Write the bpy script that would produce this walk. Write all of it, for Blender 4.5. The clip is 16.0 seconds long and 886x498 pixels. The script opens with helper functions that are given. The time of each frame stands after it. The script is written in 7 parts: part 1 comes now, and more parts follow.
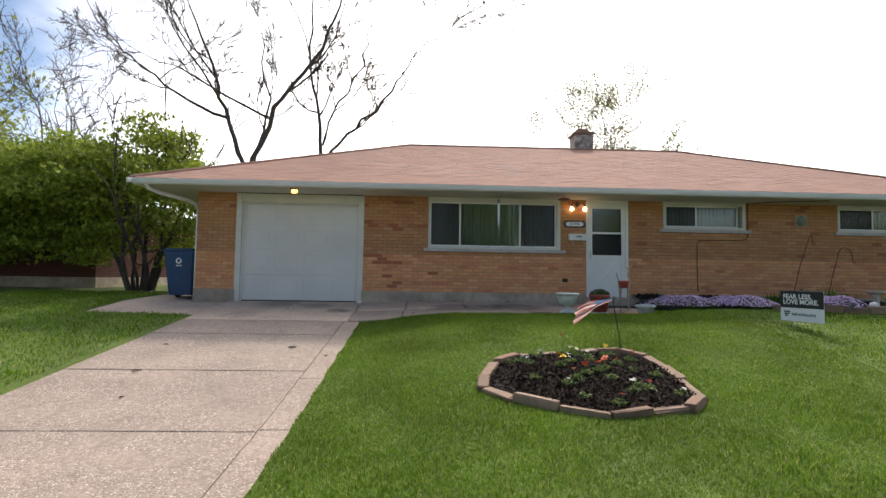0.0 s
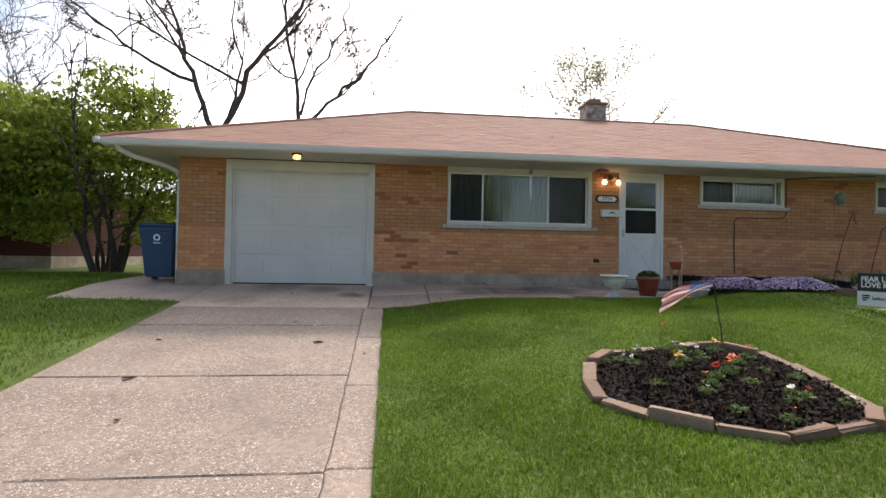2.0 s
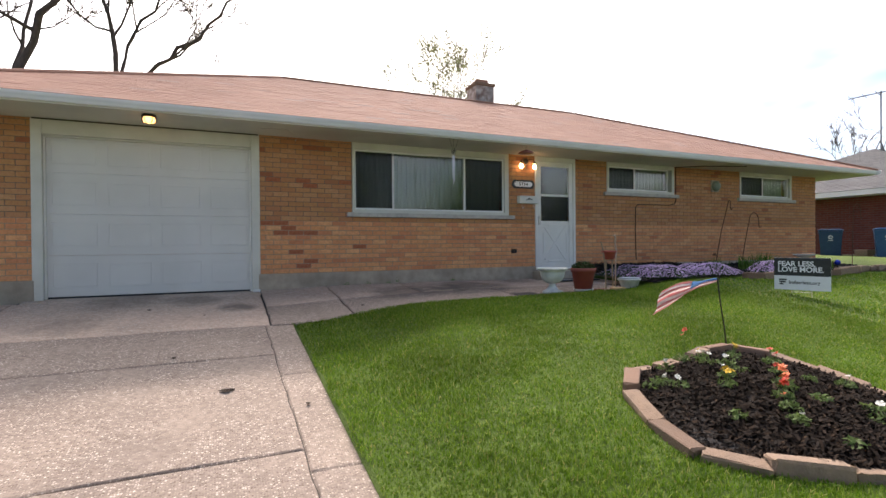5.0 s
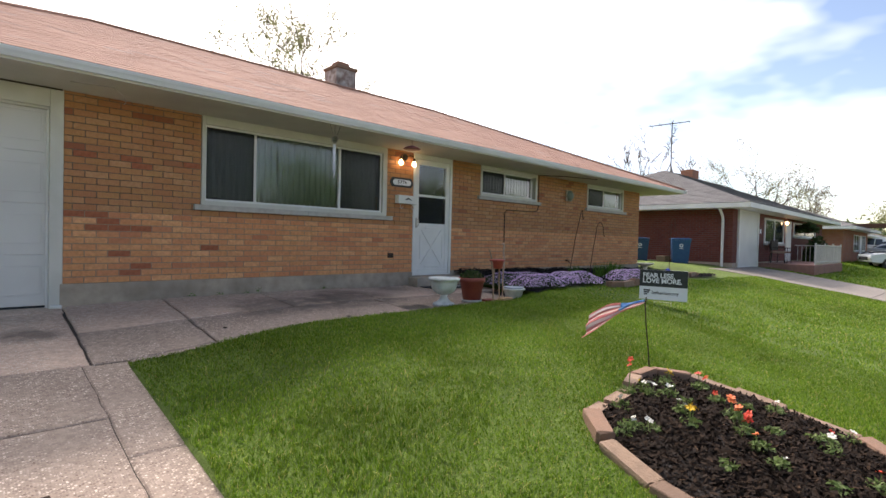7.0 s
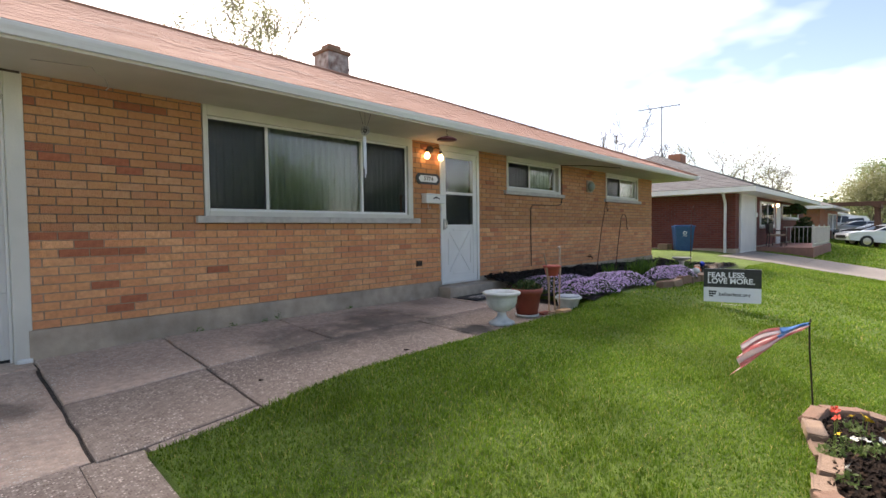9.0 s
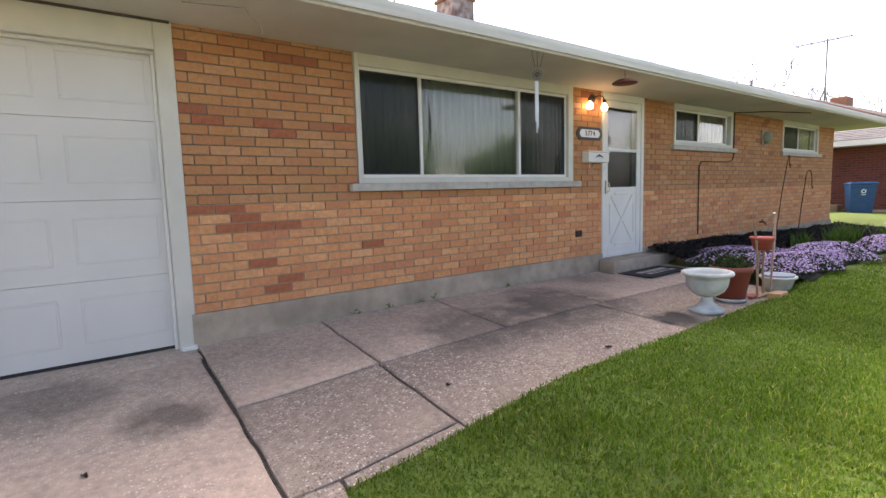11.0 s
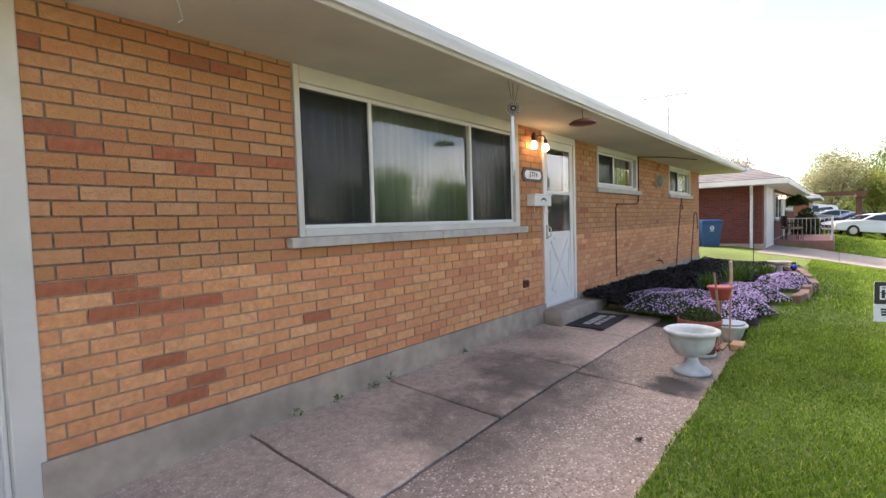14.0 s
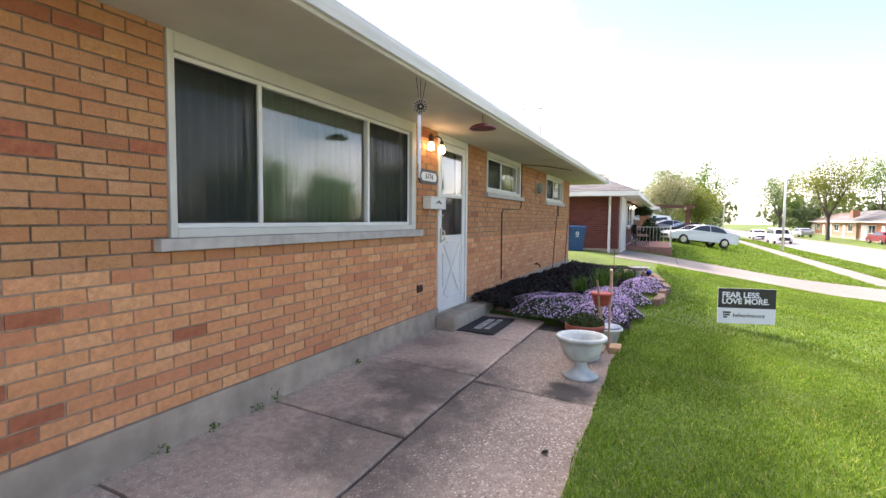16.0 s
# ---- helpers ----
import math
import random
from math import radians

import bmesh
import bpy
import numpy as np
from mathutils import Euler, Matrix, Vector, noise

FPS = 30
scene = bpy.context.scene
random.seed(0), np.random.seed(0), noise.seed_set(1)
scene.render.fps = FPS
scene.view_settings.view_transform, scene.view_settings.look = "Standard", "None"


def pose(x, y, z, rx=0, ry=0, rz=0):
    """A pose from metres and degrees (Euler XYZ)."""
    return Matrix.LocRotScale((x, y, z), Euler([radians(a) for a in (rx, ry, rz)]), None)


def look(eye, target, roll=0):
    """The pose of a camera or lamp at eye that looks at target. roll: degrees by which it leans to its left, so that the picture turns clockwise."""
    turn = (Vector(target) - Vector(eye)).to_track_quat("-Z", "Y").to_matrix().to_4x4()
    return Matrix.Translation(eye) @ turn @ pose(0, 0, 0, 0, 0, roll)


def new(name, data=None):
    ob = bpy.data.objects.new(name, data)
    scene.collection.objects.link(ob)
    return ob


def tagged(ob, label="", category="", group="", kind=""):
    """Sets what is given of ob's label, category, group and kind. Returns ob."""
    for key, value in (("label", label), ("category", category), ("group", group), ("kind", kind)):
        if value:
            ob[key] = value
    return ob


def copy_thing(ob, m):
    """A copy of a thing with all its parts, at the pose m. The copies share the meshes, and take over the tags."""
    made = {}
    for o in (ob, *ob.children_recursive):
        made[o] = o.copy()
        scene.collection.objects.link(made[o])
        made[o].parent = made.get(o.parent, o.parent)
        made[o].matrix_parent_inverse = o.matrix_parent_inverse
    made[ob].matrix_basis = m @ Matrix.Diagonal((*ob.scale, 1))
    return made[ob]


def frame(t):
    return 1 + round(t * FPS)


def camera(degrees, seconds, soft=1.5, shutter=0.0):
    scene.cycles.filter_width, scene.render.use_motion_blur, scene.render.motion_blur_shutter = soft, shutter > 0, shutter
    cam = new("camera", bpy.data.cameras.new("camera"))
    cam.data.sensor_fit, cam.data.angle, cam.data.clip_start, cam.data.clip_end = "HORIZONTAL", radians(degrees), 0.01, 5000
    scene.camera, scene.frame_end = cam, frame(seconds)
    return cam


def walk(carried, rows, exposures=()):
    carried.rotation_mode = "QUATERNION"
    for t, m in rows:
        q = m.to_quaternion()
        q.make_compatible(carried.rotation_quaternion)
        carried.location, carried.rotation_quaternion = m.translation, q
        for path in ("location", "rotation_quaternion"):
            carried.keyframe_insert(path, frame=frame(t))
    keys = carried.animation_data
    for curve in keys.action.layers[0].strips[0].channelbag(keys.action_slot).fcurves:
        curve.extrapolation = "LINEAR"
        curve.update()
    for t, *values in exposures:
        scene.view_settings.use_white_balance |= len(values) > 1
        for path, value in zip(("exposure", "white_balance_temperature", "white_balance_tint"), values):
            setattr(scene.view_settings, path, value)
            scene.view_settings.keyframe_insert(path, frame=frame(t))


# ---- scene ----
cam = camera(83.1, 16.0)
PATH = [
    (0, (-0.012, -0.393, 1.338), (0.062, 1.602, 1.454), 0.9),
    (0.5, (-0.221, -0.092, 1.321), (-0.205, 1.908, 1.361), 2.8),
    (1, (-0.503, 0.185, 1.34), (-0.279, 2.171, 1.402), 1.7),
    (1.5, (-0.751, 0.528, 1.309), (-0.526, 2.515, 1.35), 1.4),
    (2, (-1.017, 0.823, 1.331), (-0.802, 2.811, 1.367), 1.0),
    (2.5, (-1.305, 1.025, 1.361), (-0.8, 2.96, 1.37), -0.3),
    (3, (-1.481, 1.306, 1.355), (-0.886, 3.214, 1.289), 0.2),
    (3.5, (-1.586, 1.679, 1.407), (-0.915, 3.563, 1.433), -0.2),
    (3.7, (-1.629, 1.807, 1.411), (-0.934, 3.682, 1.42), -0.5),
    (5.8, (-1.898, 2.919, 1.531), (-0.854, 4.625, 1.527), -0.2),
    (6, (-1.934, 3.047, 1.566), (-0.787, 4.685, 1.567), -0.7),
    (6.5, (-2.029, 3.274, 1.594), (-0.719, 4.786, 1.571), -0.2),
    (7, (-2.002, 3.645, 1.609), (-0.626, 5.097, 1.571), 1.4),
    (7.5, (-1.999, 4.027, 1.643), (-0.684, 5.534, 1.598), 0.6),
    (8, (-2.058, 4.4, 1.711), (-0.615, 5.784, 1.653), -0.9),
    (8.2, (-2.028, 4.532, 1.725), (-0.588, 5.919, 1.673), -1.0),
    (10.3, (-1.945, 5.865, 1.886), (-0.434, 7.167, 1.745), 0.1),
    (10.5, (-1.967, 5.939, 1.878), (-0.519, 7.309, 1.719), 0.9),
    (11, (-1.939, 6.243, 1.847), (-0.762, 7.846, 1.632), -1.7),
    (11.5, (-1.932, 6.477, 1.857), (-0.997, 8.235, 1.666), -0.4),
    (12, (-1.984, 6.711, 1.907), (-0.955, 8.421, 1.769), 0.8),
    (12.5, (-2.062, 6.898, 1.949), (-0.851, 8.484, 1.807), 0.6),
    (13, (-2.039, 7.118, 1.933), (-0.778, 8.65, 1.684), -1.7),
    (13.5, (-1.934, 7.307, 2.014), (-0.546, 8.742, 1.899), -1.9),
    (14, (-1.882, 7.455, 2.033), (-0.315, 8.694, 1.927), -1.7),
    (14.5, (-1.9, 7.61, 2.074), (-0.175, 8.612, 1.93), -2.0),
    (15, (-1.885, 7.694, 2.078), (-0.121, 8.621, 1.914), -0.7),
    (15.5, (-1.813, 7.738, 2.09), (-0.032, 8.641, 1.976), 0.5),
    (16, (-1.77, 7.747, 2.083), (0.052, 8.564, 1.961), 0.5),
]
walk(cam, [(t, look(eye, target, roll)) for t, eye, target, roll in PATH],
     exposures=((0, 0.24, 6800, 14), (2.5, 0.32, 6850, 16), (3.5, 0.55, 6900, 17), (6, 0.46, 6950, 18), (8.2, 0.68, 7050, 19), (10.5, 1.12, 7250, 23), (11.5, 1.42, 7400, 26), (12.5, 1.46, 7550, 27), (14, 1.4, 7250, 26), (15, 1.53, 7150, 25), (16, 1.46, 6980, 24)))

# ---- world, sun ----
SUN_EL, SUN_AZ = radians(46), radians(20)      # the sun stands behind the house
world = bpy.data.worlds.new("sky")
scene.world = world
world.use_nodes = True
wt = world.node_tree
wt.nodes.clear()
w_out = wt.nodes.new("ShaderNodeOutputWorld")
w_bg = wt.nodes.new("ShaderNodeBackground")
w_sky = wt.nodes.new("ShaderNodeTexSky")
w_sky.sky_type, w_sky.sun_disc = "NISHITA", False
w_sky.sun_elevation, w_sky.sun_rotation = SUN_EL, SUN_AZ
w_sky.air_density, w_sky.dust_density = 1.0, 0.5
w_co = wt.nodes.new("ShaderNodeTexCoord")
w_map = wt.nodes.new("ShaderNodeMapping")
w_map.inputs["Scale"].default_value = (1.0, 1.0, 2.6)
w_map.inputs["Location"].default_value = (0.35, 0.1, 0.0)
w_noise = wt.nodes.new("ShaderNodeTexNoise")
w_noise.inputs["Scale"].default_value = 1.25
w_noise.inputs["Detail"].default_value = 5.0
w_noise.inputs["Roughness"].default_value = 0.55
w_near = wt.nodes.new("ShaderNodeVectorMath")      # haze gathers round the sun
w_near.operation = "DOT_PRODUCT"
w_near.inputs[1].default_value = (math.sin(SUN_AZ) * math.cos(SUN_EL), math.cos(SUN_AZ) * math.cos(SUN_EL), math.sin(SUN_EL))
w_nr = wt.nodes.new("ShaderNodeMapRange")
w_nr.inputs["From Min"].default_value, w_nr.inputs["From Max"].default_value = 0.45, 0.95
w_nr.inputs["To Min"].default_value, w_nr.inputs["To Max"].default_value = -0.12, 0.40
w_sum = wt.nodes.new("ShaderNodeMath")
w_ramp = wt.nodes.new("ShaderNodeValToRGB")
w_ramp.color_ramp.elements[0].position, w_ramp.color_ramp.elements[1].position = 0.47, 0.82
w_ramp.color_ramp.elements[0].color = (0.0, 0.0, 0.0, 1)
w_mix = wt.nodes.new("ShaderNodeMix")
w_mix.data_type = "RGBA"
w_mix.inputs["B"].default_value = (19.0, 19.1, 19.3, 1)
wt.links.new(w_co.outputs["Generated"], w_map.inputs["Vector"])
wt.links.new(w_map.outputs["Vector"], w_noise.inputs["Vector"])
wt.links.new(w_co.outputs["Generated"], w_near.inputs[0])
wt.links.new(w_near.outputs["Value"], w_nr.inputs["Value"])
wt.links.new(w_noise.outputs["Fac"], w_sum.inputs[0])
wt.links.new(w_nr.outputs["Result"], w_sum.inputs[1])
wt.links.new(w_sum.outputs[0], w_ramp.inputs["Fac"])
wt.links.new(w_ramp.outputs["Color"], w_mix.inputs["Factor"])
wt.links.new(w_sky.outputs["Color"], w_mix.inputs["A"])
wt.links.new(w_mix.outputs["Result"], w_bg.inputs["Color"])
w_bg.inputs["Strength"].default_value = 0.14
wt.links.new(w_bg.outputs["Background"], w_out.inputs["Surface"])

sun_data = bpy.data.lights.new("sun", "SUN")
sun_data.energy, sun_data.angle, sun_data.color = 3.0, radians(6), (1.0, 0.95, 0.87)
sun = new("sun", sun_data)
_sd = Vector((math.sin(SUN_AZ) * math.cos(SUN_EL), math.cos(SUN_AZ) * math.cos(SUN_EL), math.sin(SUN_EL)))
sun.matrix_world = look(_sd * 60, (0, 0, 0))


# ---- materials ----
def mat(name, color, rough=0.8, var=(), scale=20.0, bump=0.0, bump_scale=None, metal=0.0, big=0.0, big_scale=1.2,
        rand=None, island=None, spec=0.5, detail=6.0, stretch=None, bump_dist=0.01):
    """A procedural surface: base colour, fine grain (var: the second colour), large stains (big), relief, and a colour ramp by
    object (rand) or island (island)."""
    m = bpy.data.materials.new(name)
    m.use_nodes = True
    nt = m.node_tree
    b = nt.nodes["Principled BSDF"]
    b.inputs["Roughness"].default_value = rough
    b.inputs["Metallic"].default_value = metal
    b.inputs["Specular IOR Level"].default_value = spec
    co = nt.nodes.new("ShaderNodeTexCoord")
    src = co.outputs["Object"]
    if rand is not None or island is not None:
        geo = nt.nodes.new("ShaderNodeNewGeometry")
        src = geo.outputs["Position"]
    if stretch:
        mp = nt.nodes.new("ShaderNodeMapping")
        mp.inputs["Scale"].default_value = stretch
        nt.links.new(src, mp.inputs["Vector"])
        src = mp.outputs["Vector"]
    if rand is not None or island is not None:
        ramp = nt.nodes.new("ShaderNodeValToRGB")
        stops = rand or island
        ramp.color_ramp.interpolation = "LINEAR"
        els = ramp.color_ramp.elements
        while len(els) < len(stops):
            els.new(0.5)
        for e, (p, c) in zip(els, stops):
            e.position, e.color = p, (*c, 1)
        if rand is not None:
            info = nt.nodes.new("ShaderNodeObjectInfo")
            nt.links.new(info.outputs["Random"], ramp.inputs["Fac"])
        else:
            nt.links.new(geo.outputs["Random Per Island"], ramp.inputs["Fac"])
        cur = ramp.outputs["Color"]
    else:
        rgb = nt.nodes.new("ShaderNodeRGB")
        rgb.outputs[0].default_value = (*color, 1)
        cur = rgb.outputs[0]

    def noise_fac(sc, lo, hi, det):
        n = nt.nodes.new("ShaderNodeTexNoise")
        n.inputs["Scale"].default_value, n.inputs["Detail"].default_value = sc, det
        nt.links.new(src, n.inputs["Vector"])
        r = nt.nodes.new("ShaderNodeMapRange")
        r.inputs["From Min"].default_value, r.inputs["From Max"].default_value = lo, hi
        nt.links.new(n.outputs["Fac"], r.inputs["Value"])
        return n, r.outputs["Result"]

    nf, fac = noise_fac(scale, 0.35, 0.68, detail)
    if var:
        mx = nt.nodes.new("ShaderNodeMix")
        mx.data_type = "RGBA"
        mx.inputs["B"].default_value = (*var, 1)
        if rand is not None or island is not None:
            mul = nt.nodes.new("ShaderNodeMath")
            mul.operation = "MULTIPLY"
            mul.inputs[1].default_value = 0.45
            nt.links.new(fac, mul.inputs[0])
            fac = mul.outputs[0]
        nt.links.new(fac, mx.inputs["Factor"])
        nt.links.new(cur, mx.inputs["A"])
        cur = mx.outputs["Result"]
    if big:
        _, bf = noise_fac(big_scale, 0.38, 0.66, 4.0)
        hs = nt.nodes.new("ShaderNodeMix")
        hs.data_type, hs.blend_type = "RGBA", "MULTIPLY"
        hs.inputs["B"].default_value = (1 - big, 1 - big, 1 - big * 0.95, 1)
        nt.links.new(bf, hs.inputs["Factor"])
        nt.links.new(cur, hs.inputs["A"])
        cur = hs.outputs["Result"]
    nt.links.new(cur, b.inputs["Base Color"])
    if bump:
        n2, _ = noise_fac(bump_scale or scale * 2, 0.3, 0.7, 4.0)
        bp = nt.nodes.new("ShaderNodeBump")
        bp.inputs["Strength"].default_value, bp.inputs["Distance"].default_value = bump, bump_dist
        nt.links.new(n2.outputs["Fac"], bp.inputs["Height"])
        nt.links.new(bp.outputs["Normal"], b.inputs["Normal"])
    return m


# weathered black patches on the concrete: x, y, radius, strength
STAINS = [(-1.62, 9.25, 0.34, 0.8), (-2.1, 9.75, 0.5, 0.5), (1.75, 9.32, 0.95, 0.8), (0.6, 9.28, 0.8, 0.7), (1.2, 9.2, 0.7, 0.6), (2.10, 8.42, 0.32, 1.6), (-2.9, 10.0, 0.7, 0.5), (2.9, 9.9, 0.5, 0.4), (-3.3, 8.8, 0.6, 0.4)]


def aggregate(name, base, pebble_lo, pebble_hi, amount, stains=()):
    """Exposed-aggregate concrete: pebbles of many colours in a sandy paste."""
    m = mat(name, base, 0.9, tuple(c * 0.70 for c in base), 21.0, 0.0, big=0.26, big_scale=1.3, detail=9.0)
    nt = m.node_tree
    b = nt.nodes["Principled BSDF"]
    cur = b.inputs["Base Color"].links[0].from_socket
    co = [n for n in nt.nodes if n.bl_idname == "ShaderNodeTexCoord"][0]
    vor = nt.nodes.new("ShaderNodeTexVoronoi")
    vor.inputs["Scale"].default_value = 74.0
    nt.links.new(co.outputs["Object"], vor.inputs["Vector"])
    edge = nt.nodes.new("ShaderNodeMapRange")
    edge.inputs["From Min"].default_value, edge.inputs["From Max"].default_value = 0.62, 0.30
    nt.links.new(vor.outputs["Distance"], edge.inputs["Value"])
    sep = nt.nodes.new("ShaderNodeSeparateColor")
    nt.links.new(vor.outputs["Color"], sep.inputs["Color"])
    ramp = nt.nodes.new("ShaderNodeValToRGB")
    e = ramp.color_ramp.elements
    e[0].color, e[1].color = (*pebble_lo, 1), (*pebble_hi, 1)
    mid = e.new(0.75)
    mid.color = tuple(0.62 * p + 0.38 * q for p, q in zip(pebble_lo, pebble_hi)) + (1,)
    nt.links.new(sep.outputs["Red"], ramp.inputs["Fac"])
    wear = nt.nodes.new("ShaderNodeTexNoise")
    wear.inputs["Scale"].default_value, wear.inputs["Detail"].default_value = 2.2, 5.0
    nt.links.new(co.outputs["Object"], wear.inputs["Vector"])
    wr = nt.nodes.new("ShaderNodeMapRange")
    wr.inputs["From Min"].default_value, wr.inputs["From Max"].default_value = 0.26, 0.52
    wr.inputs["To Max"].default_value = amount
    nt.links.new(wear.outputs["Fac"], wr.inputs["Value"])
    mul = nt.nodes.new("ShaderNodeMath")
    mul.operation = "MULTIPLY"
    nt.links.new(edge.outputs["Result"], mul.inputs[0])
    nt.links.new(wr.outputs["Result"], mul.inputs[1])
    mx = nt.nodes.new("ShaderNodeMix")
    mx.data_type = "RGBA"
    nt.links.new(mul.outputs[0], mx.inputs["Factor"])
    nt.links.new(cur, mx.inputs["A"])
    nt.links.new(ramp.outputs["Color"], mx.inputs["B"])
    out = mx.outputs["Result"]
    rough_n = nt.nodes.new("ShaderNodeTexNoise")
    rough_n.inputs["Scale"].default_value, rough_n.inputs["Detail"].default_value = 5.5, 8.0
    nt.links.new(co.outputs["Object"], rough_n.inputs["Vector"])
    for sx, sy, sr, st in stains:
        flat = nt.nodes.new("ShaderNodeVectorMath")
        flat.operation = "MULTIPLY"
        flat.inputs[1].default_value = (1, 1, 0)
        nt.links.new(co.outputs["Object"], flat.inputs[0])
        dist = nt.nodes.new("ShaderNodeVectorMath")
        dist.operation = "DISTANCE"
        dist.inputs[1].default_value = (sx, sy, 0)
        nt.links.new(flat.outputs["Vector"], dist.inputs[0])
        mr = nt.nodes.new("ShaderNodeMapRange")
        mr.inputs["From Min"].default_value, mr.inputs["From Max"].default_value = sr, 0.0
        nt.links.new(dist.outputs["Value"], mr.inputs["Value"])
        ms = nt.nodes.new("ShaderNodeMath")
        ms.operation = "MULTIPLY"
        nt.links.new(mr.outputs["Result"], ms.inputs[0])
        nt.links.new(rough_n.outputs["Fac"], ms.inputs[1])
        mr2 = nt.nodes.new("ShaderNodeMapRange")
        mr2.inputs["From Min"].default_value, mr2.inputs["From Max"].default_value = 0.10, 0.32
        mr2.inputs["To Max"].default_value = st * 0.8
        nt.links.new(ms.outputs[0], mr2.inputs["Value"])
        dk = nt.nodes.new("ShaderNodeMix")
        dk.data_type = "RGBA"
        dk.inputs["B"].default_value = (0.06, 0.052, 0.045, 1)
        nt.links.new(mr2.outputs["Result"], dk.inputs["Factor"])
        nt.links.new(out, dk.inputs["A"])
        out = dk.outputs["Result"]
    nt.links.new(out, b.inputs["Base Color"])
    bp = nt.nodes.new("ShaderNodeBump")
    bp.inputs["Strength"].default_value, bp.inputs["Distance"].default_value = 0.5, 0.004
    nt.links.new(mul.outputs[0], bp.inputs["Height"])
    nt.links.new(bp.outputs["Normal"], b.inputs["Normal"])
    return m


def glass_mat(name, tint=(0.9, 0.95, 0.93), rough=0.0):
    m = bpy.data.materials.new(name)
    m.use_nodes = True
    b = m.node_tree.nodes["Principled BSDF"]
    b.inputs["Base Color"].default_value = (*tint, 1)
    b.inputs["Transmission Weight"].default_value = 1.0
    b.inputs["Roughness"].default_value = rough
    b.inputs["IOR"].default_value = 1.5
    return m


def glow(name, color, strength):
    m = bpy.data.materials.new(name)
    m.use_nodes = True
    b = m.node_tree.nodes["Principled BSDF"]
    b.inputs["Base Color"].default_value = (1, 0.9, 0.7, 1)
    b.inputs["Emission Color"].default_value = (*color, 1)
    b.inputs["Emission Strength"].default_value = strength
    return m


# buff brick colours, darkened for the soffit's shade on the upper wall
BUFF_SHADED = [(0.0, (0.461, 0.222, 0.092)), (0.14, (0.537, 0.276, 0.121)), (0.30, (0.491, 0.215, 0.096)), (0.46, (0.568, 0.312, 0.161)),
        (0.60, (0.483, 0.230, 0.100)), (0.74, (0.470, 0.203, 0.098)), (0.88, (0.545, 0.289, 0.143)), (0.975, (0.470, 0.215, 0.107)),
        (0.985, (0.368, 0.134, 0.073)), (1.0, (0.321, 0.107, 0.062))]
# pinker lower bricks, also lightened where less soffit shade falls
SALMON_BUFF = [(0.0, (0.715, 0.324, 0.144)), (0.16, (0.785, 0.389, 0.177)), (0.32, (0.697, 0.295, 0.137)), (0.48, (0.821, 0.431, 0.212)),
               (0.62, (0.738, 0.336, 0.154)), (0.78, (0.667, 0.271, 0.132)), (0.90, (0.798, 0.407, 0.195)), (0.955, (0.631, 0.254, 0.126)), (1.0, (0.560, 0.201, 0.103))]
